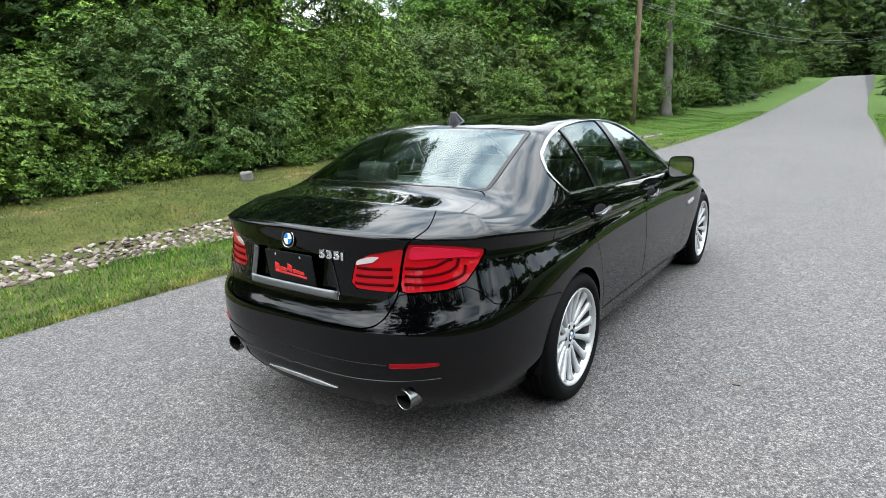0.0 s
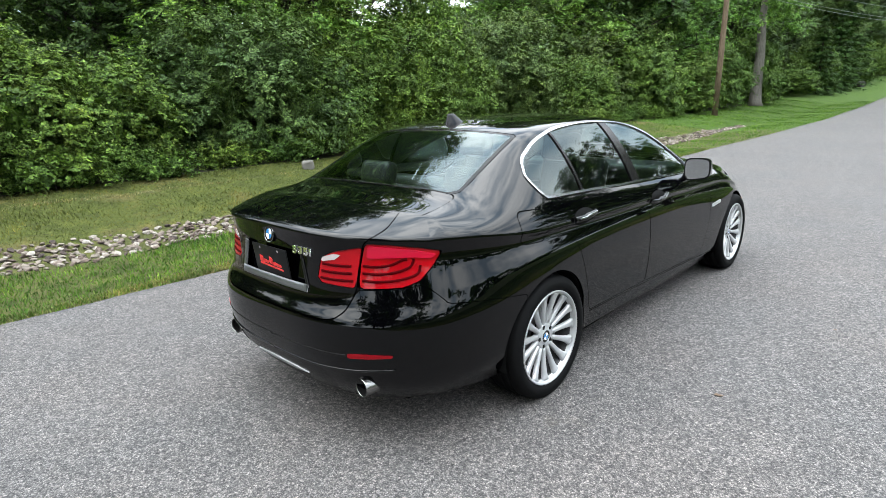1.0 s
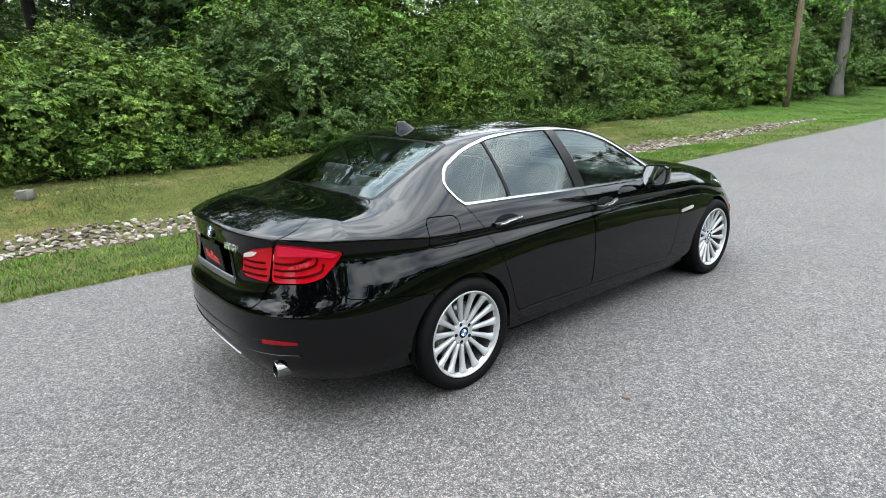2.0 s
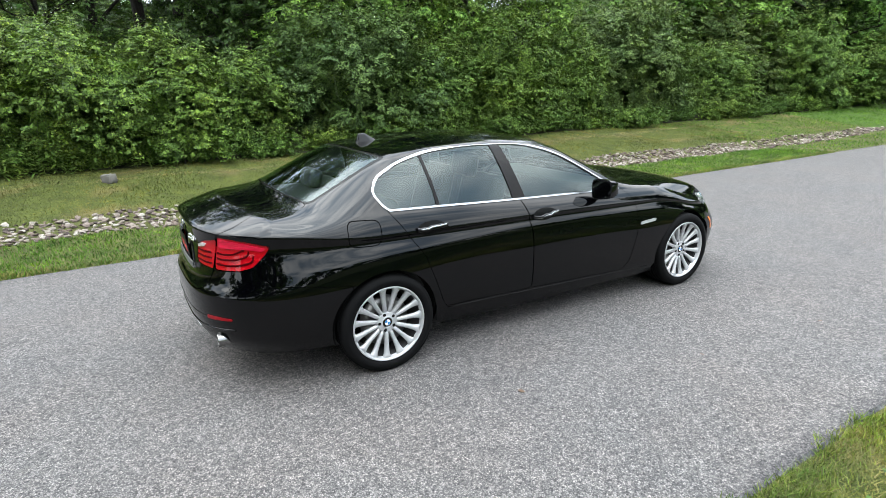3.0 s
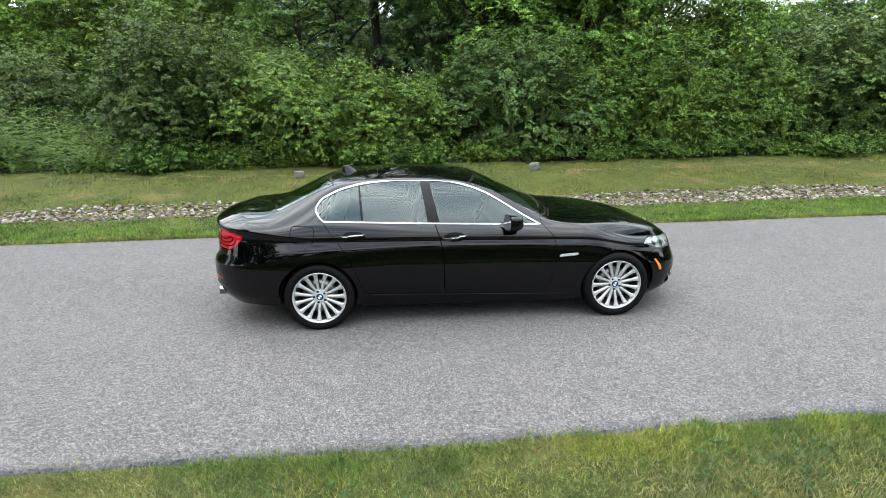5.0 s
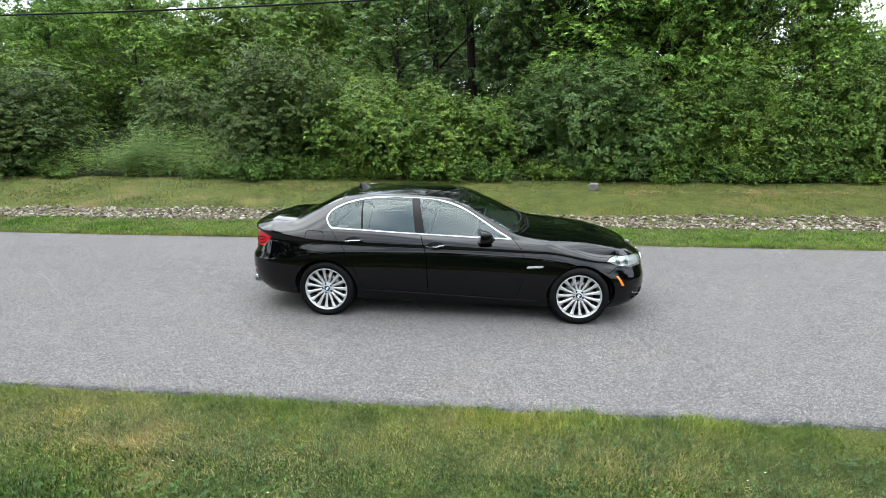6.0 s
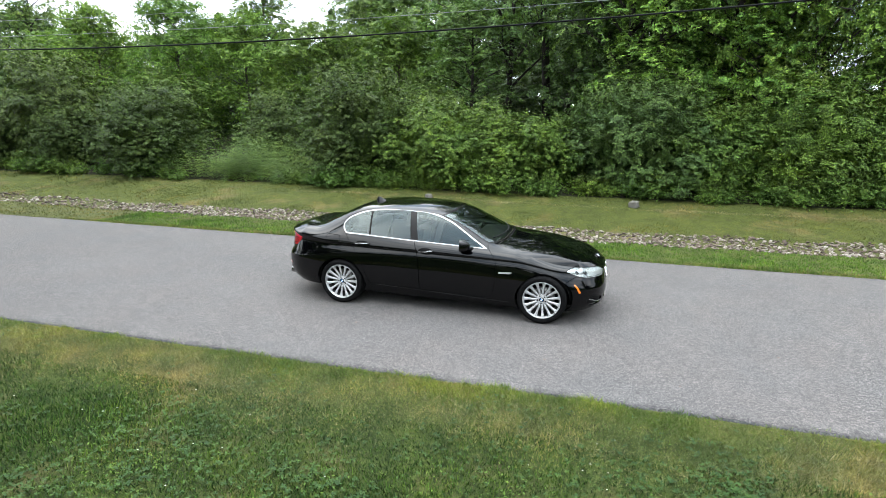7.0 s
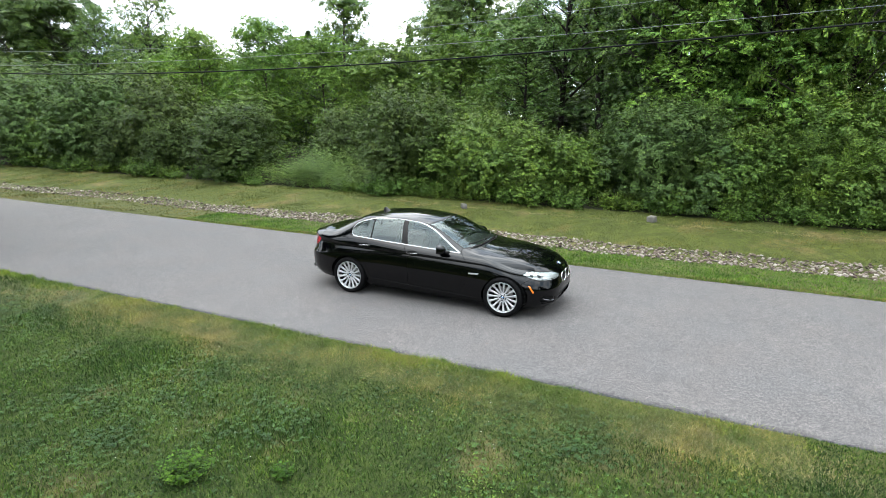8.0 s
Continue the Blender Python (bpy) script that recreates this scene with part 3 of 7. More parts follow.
# levels from the sill up to the belt: (rear end y, rear n, rear-centre z, rear-corner z, [x at y 0, 0.6, 1.3, 2.0, 2.6], [z at the same], front-corner z, front-centre z, front end y, front n)
SILL = (-1.00, 3.0, 0.255, 0.250, [0.850, 0.835, 0.830, 0.832, 0.845], [0.240, 0.215, 0.195, 0.185, 0.185], 0.165, 0.185, 3.690, 3.2)
ROCKER = (-1.065, 3.2, 0.350, 0.350, [0.900, 0.880, 0.874, 0.876, 0.890], [0.375, 0.352, 0.318, 0.288, 0.272], 0.255, 0.265, 3.770, 3.5)
LOW_FLANK = (-1.100, 3.2, 0.470, 0.470, [0.922, 0.900, 0.896, 0.898, 0.910], [0.490, 0.475, 0.460, 0.450, 0.440], 0.390, 0.380, 3.795, 3.6)
FLANK = (-1.100, 3.2, 0.640, 0.650, [0.930, 0.909, 0.904, 0.906, 0.918], [0.650, 0.640, 0.630, 0.620, 0.610], 0.520, 0.500, 3.795, 3.6)
UPPER_FLANK = (-1.058, 3.1, 0.730, 0.770, [0.917, 0.903, 0.898, 0.899, 0.905], [0.800, 0.800, 0.795, 0.780, 0.765], 0.630, 0.600, 3.780, 3.2)
UNDER_CREASE = (-1.042, 3.0, 0.940, 0.905, [0.881, 0.880, 0.882, 0.882, 0.882], [0.889, 0.876, 0.866, 0.846, 0.826], 0.700, 0.680, 3.770, 2.9)
CREASE = (-1.050, 3.0, 1.046, 0.985, [0.898, 0.898, 0.897, 0.894, 0.886], [0.925, 0.910, 0.899, 0.876, 0.853], 0.735, 0.710, 3.760, 2.8)
BELT = (-0.995, 3.0, 1.110, 1.046, [0.828, 0.828, 0.826, 0.820, 0.806], [1.070, 1.045, 1.006, 0.978, 0.945], 0.790, 0.755, 3.720, 2.7)
LEVELS = [SILL, ROCKER, LOW_FLANK, FLANK, UPPER_FLANK, UNDER_CREASE, CREASE, BELT]
SIDE_Y = [0.0, 0.6, 1.3, 2.0, 2.6]
E_Y = [-0.80, -0.60, -0.42, -0.2, 0.0, 0.2, 0.45, 0.85, 1.2, 1.45, 1.64, 1.85, 2.0, 2.19, 2.35, 2.6, 3.0, 3.3, 3.52]
E_X = [0.722, 0.682, 0.645, 0.612, 0.597, 0.587, 0.590, 0.595, 0.592, 0.600, 0.622, 0.678, 0.715, 0.755, 0.760, 0.742, 0.708, 0.668, 0.630]
E_Z = [1.067, 1.088, 1.118, 1.215, 1.305, 1.376, 1.408, 1.418, 1.405, 1.370, 1.325, 1.215, 1.130, 1.030, 0.990, 0.965, 0.925, 0.865, 0.800]
C_Y = [-0.985, -0.8, -0.6, -0.52, -0.44, -0.35, -0.1, 0.06, 0.14, 0.35, 0.6, 0.9, 1.2, 1.45, 1.62, 1.72, 1.97, 2.25, 2.38, 2.5, 2.8, 3.1, 3.4, 3.6, 3.70, 3.74]
C_Z = [1.112, 1.124, 1.131, 1.137, 1.158, 1.197, 1.315, 1.386, 1.412, 1.438, 1.457, 1.466, 1.457, 1.430, 1.400, 1.355, 1.235, 1.100, 1.045, 1.030, 1.008, 0.965, 0.893, 0.818, 0.768, 0.750]
D_Y = [-0.80, -0.42, -0.2, 0.2, 0.9, 1.4, 1.64, 1.85, 2.0, 2.19, 2.6, 3.2, 3.52]
D_V = [-0.185, -0.09, -0.055, -0.07, 0.0, 0.11, 0.09, 0.115, 0.15, 0.19, 0.19, 0.20, 0.20]
NQT, NQS = 30, 18
NQ = NQT + NQS + 1
QE = NQT


def superellipse(theta, xa, dy, n):
    return xa * np.sin(theta) ** (2 / n), dy * np.cos(theta) ** (2 / n)


def body_surface():
    fine = np.linspace(0, math.pi / 2, 4000)

    def thetas_by_x(xs, xa, n):
        return np.arcsin(np.clip(np.asarray(xs) / xa, 0, 1) ** (n / 2))

    def thetas_by_arc(t0, count, xa, dy, n):
        x, y = superellipse(fine, xa, dy, n)
        s = np.concatenate([[0], np.cumsum(np.hypot(np.diff(x), np.diff(y)))])
        s0 = np.interp(t0, fine, s)
        return np.interp(np.linspace(s0, s[-1], count + 1)[1:], s, fine)

    top = LEVELS[-1]
    fr = np.concatenate([np.linspace(0, 1, NQT + 1), 1 + np.linspace(0, 1, NQS + 1)[1:]])

    def end_x(xe, xb):
        return np.where(fr <= 1, fr * xe, xe + (fr - 1) * (xb - xe))

    th_r = thetas_by_x(end_x(0.715, 0.745), top[4][0], top[1])
    th_r = np.concatenate([th_r, thetas_by_arc(th_r[-1], 34, 0.9, -1.05, 3.1)])
    th_f = thetas_by_x(end_x(0.628, 0.660), top[4][-1], top[9])
    th_f = np.concatenate([th_f, thetas_by_arc(th_f[-1], 40, 0.9, 1.15, 3.1)])
    side = np.linspace(YA, YB, 131)[1:-1]
    nu = len(th_r) + len(side) + len(th_f)
    rings = []
    for yr, nr, zc, zk, xs, zs, fk, fc, yf, nf in LEVELS:
        x0, y0 = superellipse(th_r, xs[0], YA - yr, nr)
        y0 = YA - y0
        a = th_r / (math.pi / 2)
        z0 = curve([0, 0.55, 0.8, 1.0], [zc, zk * 0.55 + zc * 0.45, zk, zs[0]])(a)
        fx, fz = curve(SIDE_Y, xs), curve(SIDE_Y, zs)
        x2, y2 = superellipse(th_f, xs[-1], yf - YB, nf)
        y2 = YB + y2
        a2 = th_f / (math.pi / 2)
        z2 = curve([0, 0.55, 0.8, 1.0], [fc, fk * 0.6 + fc * 0.4, fk * 0.8 + zs[-1] * 0.2, zs[-1]])(a2)
        rings.append(np.stack([np.concatenate([x0, fx(side), x2[::-1]]), np.concatenate([y0, side, y2[::-1]]), np.concatenate([z0, fz(side), z2[::-1]])], 1))
    R = np.array(rings)
    k = np.exp(-0.5 * (np.arange(-9, 10) / 4.0) ** 2)
    k /= k.sum()
    for lev in range(len(R)):
        for c in (0, 2):
            pad = np.concatenate([R[lev, :9, c][::-1], R[lev, :, c], R[lev, -9:, c][::-1]])
            sm = np.convolve(pad, k, "same")[9:-9]
            w = np.ones(nu)
            w[:60], w[-60:] = 0.0, 0.0
            w = np.convolve(w, np.ones(31) / 31, "same")
            R[lev, :, c] = R[lev, :, c] * (1 - w) + sm * w
    iR, iF = NQ - 1, nu - NQ
    # top sections
    fe_x, fe_z, fc_z, fd = curve(E_Y, E_X), curve(E_Y, E_Z), curve(C_Y, C_Z), curve(D_Y, D_V)
    T = np.zeros((iF - iR + 1, NQ, 3))
    rho, nn = 0.82, 3.0
    for t in range(iF - iR + 1):
        bx, by, bz = R[-1, iR + t]
        ex, ez, yc = float(fe_x(by)), float(fe_z(by)), by + float(fd(by))
        ex = min(ex, bx - 0.012)
        zc = float(fc_z(yc))
        r = np.linspace(0, 1, NQT + 1)
        c = (1 - (r * rho) ** nn) ** (1 / nn)
        c1 = (1 - rho ** nn) ** (1 / nn)
        G = (c - c1) / (1 - c1)
        T[t, :NQT + 1, 0] = ex * r
        T[t, :NQT + 1, 1] = by + (yc - by) * G
        T[t, :NQT + 1, 2] = ez + (zc - ez) * (1 - r ** 2.2)
        q = np.linspace(0, 1, NQS + 1)[1:]
        ln = math.hypot(bx - ex, ez - bz)
        bulge = 0.045 * ln * 4 * q * (1 - q)
        nx, nz = (ez - bz) / ln, (bx - ex) / ln
        T[t, NQT + 1:, 0] = ex + (bx - ex) * q + bulge * nx
        T[t, NQT + 1:, 1] = by
        T[t, NQT + 1:, 2] = ez + (bz - ez) * q + bulge * nz
        deck = by < -0.30
        for _ in range(24 if deck else 6):
            sec = T[t].copy()
            lo, hi = (QE - 6, QE + 9) if deck else (QE - 4, QE + 5)
            sec[lo:hi] = 0.25 * T[t, lo - 1:hi - 1] + 0.5 * T[t, lo:hi] + 0.25 * T[t, lo + 1:hi + 1]
            T[t] = sec
    # even out along the car, so that reflections run clean
    kk = np.exp(-0.5 * (np.arange(-4, 5) / 1.6) ** 2)
    kk /= kk.sum()
    Ts = T.copy()
    for q in range(NQ - 1):
        for c in (0, 2):
            Ts[4:-4, q, c] = np.convolve(T[:, q, c], kk, "same")[4:-4]
    T = Ts
    R[-1, :NQ] = T[0]
    R[-1, nu - NQ:] = T[-1][::-1]
    # walls between the levels
    counts = [5, 6, 8, 8, 8, 6, 9]
    rows = []
    for j, cnt in enumerate(counts):
        for i in range(cnt):
            t = i / cnt
            p0, p1, p2, p3 = R[max(j - 1, 0)], R[j], R[j + 1], R[min(j + 2, len(R) - 1)]
            if j == 6:
                rows.append(p1 + (p2 - p1) * t + np.array([1.0, 0, 0.4]) * 0.008 * 4 * t * (1 - t))
            else:
                m1, m2 = 0.45 * (p2 - p0), 0.45 * (p3 - p1)
                if j == 5:
                    m2 = p2 - p1
                rows.append((1 + 2 * t) * (1 - t) ** 2 * p1 + t * (1 - t) ** 2 * m1 + t * t * (3 - 2 * t) * p2 + t * t * (t - 1) * m2)
    rows.append(R[-1])
    W = np.array(rows)
    W[:, 0, 0] = 0
    W[:, -1, 0] = 0
    T[:, 0, 0] = 0
    # coordinate along the belt: y on the flanks, arc length round the ends
    ref = R[4]
    s = np.concatenate([[0], np.cumsum(np.hypot(np.diff(ref[:, 0]), np.diff(ref[:, 1])))])
    i0 = len(th_r)
    s = s - s[i0] + ref[i0, 1]
    return W, T, s, iR, iF, ref


WALL, TOP, RING_S, I_REAR, I_FRONT, RING_REF = body_surface()
NV, NU = WALL.shape[0], WALL.shape[1]


class Shell:
    """Vertices with normals and chart coordinates, and faces by patch."""

    def __init__(self):
        ids = np.zeros((NV, NU), int)
        P, S = [], []
        for v in range(NV):
            for u in range(NU):
                ids[v, u] = len(P)
                P.append(WALL[v, u])
                S.append(RING_S[u])
        nt = I_FRONT - I_REAR + 1
        tid = np.zeros((nt, NQ), int)
        for t in range(nt):
            for q in range(NQ):
                if q == NQ - 1:
                    tid[t, q] = ids[NV - 1, I_REAR + t]
                elif t == 0:
                    tid[t, q] = ids[NV - 1, q]
                elif t == nt - 1:
                    tid[t, q] = ids[NV - 1, NU - 1 - q]
                else:
                    tid[t, q] = len(P)
                    P.append(TOP[t, q])
                    S.append(TOP[t, q][1])
        self.P, self.S = [np.array(p) for p in P], list(S)
        self.faces = {"wall": [], "side": [], "top": []}
        for v in range(NV - 1):
            for u in range(NU - 1):
                self.faces["wall"].append((ids[v, u], ids[v, u + 1], ids[v + 1, u + 1], ids[v + 1, u]))
        for t in range(nt - 1):
            for q in range(NQ - 1):
                self.faces["top" if q < QE else "side"].append((tid[t, q], tid[t, q + 1], tid[t + 1, q + 1], tid[t + 1, q]))
        N = np.zeros((len(P), 3))
        A = np.array(P)
        for fs in self.faces.values():
            F = np.array(fs)
            n = np.cross(A[F[:, 2]] - A[F[:, 0]], A[F[:, 3]] - A[F[:, 1]])
            for c in range(4):
                np.add.at(N, F[:, c], n)
        N[np.abs(A[:, 0]) < 1e-6, 0] = 0
        N /= np.linalg.norm(N, axis=1)[:, None] + 1e-12
        if N[tid[nt // 2, 0]][2] < 0:
            N = -N
            for k in self.faces:
                self.faces[k] = [f[::-1] for f in self.faces[k]]
        self.N = [x for x in N]

    def cut(self, faces, d):
        """Splits faces by the sign of d(vertex); returns those inside (d < 0) and outside."""
        used = sorted({i for f in faces for i in f})
        val = dict(zip(used, d(used)))
        cache, neg, pos = {}, [], []
        for f in faces:
            vs = [val[i] for i in f]
            if max(vs) <= 0:
                neg.append(f)
                continue
            if min(vs) >= 0:
                pos.append(f)
                continue
            a, b = [], []
            n = len(f)
            for k in range(n):
                i, j = f[k], f[(k + 1) % n]
                if val[i] <= 0:
                    a.append(i)
                if val[i] >= 0:
                    b.append(i)
                if val[i] * val[j] < 0:
                    key = (min(i, j), max(i, j))
                    if key not in cache:
                        t = val[key[0]] / (val[key[0]] - val[key[1]])
                        p, q = key
                        self.P.append(self.P[p] * (1 - t) + self.P[q] * t)
                        m = self.N[p] * (1 - t) + self.N[q] * t
                        self.N.append(m / (np.linalg.norm(m) + 1e-12))
                        self.S.append(self.S[p] * (1 - t) + self.S[q] * t)
                        cache[key] = len(self.P) - 1
                        val[cache[key]] = 0.0
                    a.append(cache[key])
                    b.append(cache[key])
            if len(a) > 2:
                neg.append(tuple(a))
            if len(b) > 2:
                pos.append(tuple(b))
        return neg, pos

    def sz(self, used):
        return np.array([(self.S[i], self.P[i][2]) for i in used])

    def xy(self, used):
        return np.array([(self.P[i][0], self.P[i][1]) for i in used])

    def carve(self, faces, poly, chart, gap=0.0022):
        """Takes the region inside poly out of faces; a joint of width 2 * gap is left open round it."""
        get = self.sz if chart == "sz" else self.xy
        inn, out = self.cut(faces, lambda u: poly_dist(get(u), poly) + gap)
        if gap:
            _, out = self.cut(out, lambda u: poly_dist(get(u), poly) - gap)
        return inn, out


def poly_dist(pts, poly):
    """Signed distance to a closed polygon, negative inside."""
    poly = np.asarray(poly, float)
    a, b = poly, np.roll(poly, -1, 0)
    best = np.full(len(pts), 1e9)
    inside = np.zeros(len(pts), bool)
    for p, q in zip(a, b):
        e = q - p
        t = np.clip(((pts - p) @ e) / (e @ e + 1e-15), 0, 1)
        best = np.minimum(best, np.linalg.norm(pts - p - t[:, None] * e, axis=1))
        cross = (p[1] > pts[:, 1]) != (q[1] > pts[:, 1])
        with np.errstate(divide="ignore", invalid="ignore"):
            xi = p[0] + (pts[:, 1] - p[1]) / (q[1] - p[1] if q[1] != p[1] else 1e-12) * e[0]
        inside ^= cross & (pts[:, 0] < xi)
    return np.where(inside, -best, best)


def rounded(poly, r, seg=5):
    """Polygon with its corners rounded by about r."""
    out, n = [], len(poly)
    for i in range(n):
        p0, p, p1 = (np.array(poly[k % n], float) for k in (i - 1, i, i + 1))
        d0, d1 = p0 - p, p1 - p
        l0, l1 = np.linalg.norm(d0), np.linalg.norm(d1)
        k = min(r, l0 * 0.45, l1 * 0.45)
        a, b = p + d0 / l0 * k, p + d1 / l1 * k
        for t in np.linspace(0, 1, seg):
            out.append((1 - t) ** 2 * a + 2 * t * (1 - t) * p + t * t * b)
    return [tuple(p) for p in out]


REAR_N = I_REAR + 35


def s_rear_x(x):
    return float(np.interp(x, RING_REF[:REAR_N, 0], RING_S[:REAR_N]))


def s_rear_y(y):
    return float(np.interp(y, RING_REF[:REAR_N, 1], RING_S[:REAR_N]))


def s_front_x(x):
    k = slice(NU - 1, I_FRONT - 41, -1)
    return float(np.interp(x, RING_REF[k, 0], RING_S[k]))


def s_front_y(y):
    k = slice(I_FRONT - 41, NU)
    return float(np.interp(y, RING_REF[k, 1], RING_S[k]))


shell = Shell()
car = thing("car", "glossy black four-door saloon with silver multi-spoke wheels on the road", "car")


def emit(name, faces, mat, parent, mode="pair", lift=0.0, flange=0.012, label="", bulge=None, even=0.0, toward=None):
    """Makes panels from shell faces: mode 'pair' gives one on each flank, 'both' one across the centre."""
    if not faces:
        return []
    used = sorted({i for f in faces for i in f})
    idx = {u: k for k, u in enumerate(used)}
    P = np.array([shell.P[i] for i in used])
    N = np.array([shell.N[i] for i in used])
    P = P + N * lift
    if even:  # curved glass is rounder and calmer than the panels beside it
        N = N * (1 - even) + (N.mean(0) if toward is None else np.array(toward)) * even
        N /= np.linalg.norm(N, axis=1)[:, None]
    if bulge is not None:
        P = P + N * bulge(np.array([shell.S[i] for i in used]), P)[:, None]
    fs = [tuple(idx[i] for i in f) for f in faces]
    count = {}
    for f in fs:
        for k in range(len(f)):
            a, b = f[k], f[(k + 1) % len(f)]
            count.setdefault((min(a, b), max(a, b)), []).append((a, b))
    verts = [tuple(p) for p in P]
    faces_out, flat = list(fs), [False] * len(fs)
    inner = {}
    if flange:
        for dirs in count.values():
            if len(dirs) == 1:
                a, b = dirs[0]
                if abs(P[a][0]) < 1e-5 and abs(P[b][0]) < 1e-5:
                    continue
                for i in (a, b):
                    if i not in inner:
                        inner[i] = len(verts)
                        verts.append(tuple(P[i] - N[i] * flange))
                faces_out.append((b, a, inner[a], inner[b]))
                flat.append(True)
    VN = list(N) + [N[i] for i in inner]

    def build(sign, vs, fo, fl, vn):
        o = len(vs)
        for v, n in zip(verts, VN):
            vs.append((v[0] * sign, v[1], v[2]))
            vn.append(Vector((n[0] * sign, n[1], n[2])))
        for f, t in zip(faces_out, flat):
            g = [i + o for i in f]
            fo.append(tuple(g if sign > 0 else g[::-1]))
            fl.append(t)

    made = []
    for signs in ([(1, -1)] if mode == "both" else [(1,), (-1,)]):
        vs, fo, fl, vn = [], [], [], []
        for sg in signs:
            build(sg, vs, fo, fl, vn)
        me = raw_mesh(name, vs, fo, mat, True)
        loops = []
        for p, t in zip(me.polygons, fl):
            for li in p.loop_indices:
                loops.append(p.normal.copy() if t else vn[me.loops[li].vertex_index])
        me.normals_split_custom_set(loops)
        made.append(part(name, me, parent, label))
    return made


def ribbon(name, pts, nrm, width, height, mat, parent, label=""):
    """A raised strip that follows points on the body."""
    v, f = [], []
    n = len(pts)
    for i in range(n):
        p, q = Vector(pts[i]), Vector(nrm[i])
        d = (Vector(pts[min(i + 1, n - 1)]) - Vector(pts[max(i - 1, 0)])).normalized()
        b = d.cross(q).normalized()
        for k, (w, h) in enumerate(((-0.5, -0.4), (-0.5, 0.5), (-0.3, 1), (0.3, 1), (0.5, 0.5), (0.5, -0.4))):
            v.append(p + b * width * w + q * height * h)
    for i in range(n - 1):
        for k in range(6):
            f.append((i * 6 + k, i * 6 + (k + 1) % 6, (i + 1) * 6 + (k + 1) % 6, (i + 1) * 6 + k))
    f += [tuple(range(6)), tuple((n - 1) * 6 + k for k in range(5, -1, -1))]
    return part(name, raw_mesh(name, v, f, mat, True), parent, label)


def circle(cy, cz, r, n=48):
    return [(cy + r * math.cos(2 * math.pi * k / n), cz + r * math.sin(2 * math.pi * k / n)) for k in range(n)]


wall, sidef, topf = shell.faces["wall"], shell.faces["side"], shell.faces["top"]
ARCH_R = 0.368
for cy in (0.0, BASE):
    _, wall = shell.carve(wall, circle(cy, 0.338, ARCH_R), "sz", 0)

# side window opening, chrome surround, pillars, panes
f_top = curve([-0.001, 0.03, 0.142, 0.377, 0.665, 1.029, 1.347, 1.641, 1.852, 1.998, 2.19], [1.188, 1.235, 1.306, 1.380, 1.412, 1.412, 1.383, 1.290, 1.172, 1.082, 0.975])
dlo = [(y, float(f_top(y))) for y in np.linspace(0.0, 2.19, 60)] + [(2.15, 0.972), (1.73, 0.988), (0.98, 1.020), (0.437, 1.048), (0.075, 1.064), (0.035, 1.10), (0.005, 1.15)]
flank = wall + sidef
n_wall = set(wall)
hole, flank = shell.carve(flank, dlo, "sz", 0)
inner, ring = shell.cut(hole, lambda u: poly_dist(shell.sz(u), dlo) + 0.0125)
emit("window_chrome", ring, M_CHROME, car, lift=0.005, flange=0.01, label="satin chrome strip round the side windows")
b_post = [(1.000, 1.45), (1.085, 1.45), (1.200, 0.95), (1.085, 0.95)]
c_bar = [(0.408, 1.42), (0.428, 1.42), (0.455, 1.0), (0.430, 1.0)]
post, inner = shell.carve(inner, b_post, "sz", 0)
bar, inner = shell.carve(inner, c_bar, "sz", 0)
emit("door_pillar", post, M_TRIM, car, lift=0.001, label="satin black door pillar cover")
emit("window_bar", bar, M_TRIM, car, lift=0.0)


def split_y(faces, lo, hi):
    return [f for f in faces if lo <= sum(shell.P[i][1] for i in f) / len(f) < hi]


mid = split_y(inner, 0.43, 1.06)
calm = np.mean([shell.N[i] for f in mid for i in f], axis=0)
for nm, lo, hi, tilt in (("quarter_window", -1, 0.43, -0.05), ("rear_side_window", 0.43, 1.06, 0.0), ("front_side_window", 1.06, 3, 0.05)):
    for ob in emit(nm, split_y(inner, lo, hi), M_GLASS, car, lift=-0.006, flange=0, even=0.8, toward=calm + np.array([0, tilt, 0]), label="tinted side glass mirroring the sky"):
        ob.visible_shadow = False

# lamps at the rear
tail_top = [(s_rear_x(0.607), 1.000), (s_rear_x(0.70), 0.992), (s_rear_y(-0.80), 0.975), (s_rear_y(-0.70), 0.948)]
tail_out = rounded(tail_top + [(s_rear_y(-0.735), 0.895), (s_rear_y(-0.80), 0.826), (s_rear_x(0.72), 0.806), (s_rear_x(0.562), 0.800)], 0.015)
tail_in = rounded([(s_rear_x(0.352), 0.812), (s_rear_x(0.392), 0.925), (s_rear_x(0.46), 0.955), (s_rear_x(0.597), 0.985), (s_rear_x(0.553), 0.803)], 0.012)
lens_o, flank = shell.carve(flank, tail_out, "sz")
# trunk lid
lid_wall = [(s_rear_x(0.0) - 0.3, 1.3), (s_rear_x(0.66), 1.3), (s_rear_x(0.655), 1.05), (s_rear_x(0.602), 1.0), (s_rear_x(0.557), 0.795), (s_rear_x(0.50), 0.70), (s_rear_x(0.455), 0.668), (s_rear_x(0.40), 0.658), (s_rear_x(0.0) - 0.3, 0.655)]
lid_top = [(-0.3, -0.455), (0.30, -0.445), (0.60, -0.395), (0.628, -0.42), (0.655, -0.60), (0.668, -0.80), (0.657, -0.93), (0.65, -1.3), (-0.3, -1.3)]
lid_a, flank = shell.carve(flank, lid_wall, "sz", 0.003)
lid_b, topf = shell.carve(topf, lid_top, "xy", 0.003)
lens_i, lid_a = shell.carve(lid_a, tail_in, "sz", 0.001)
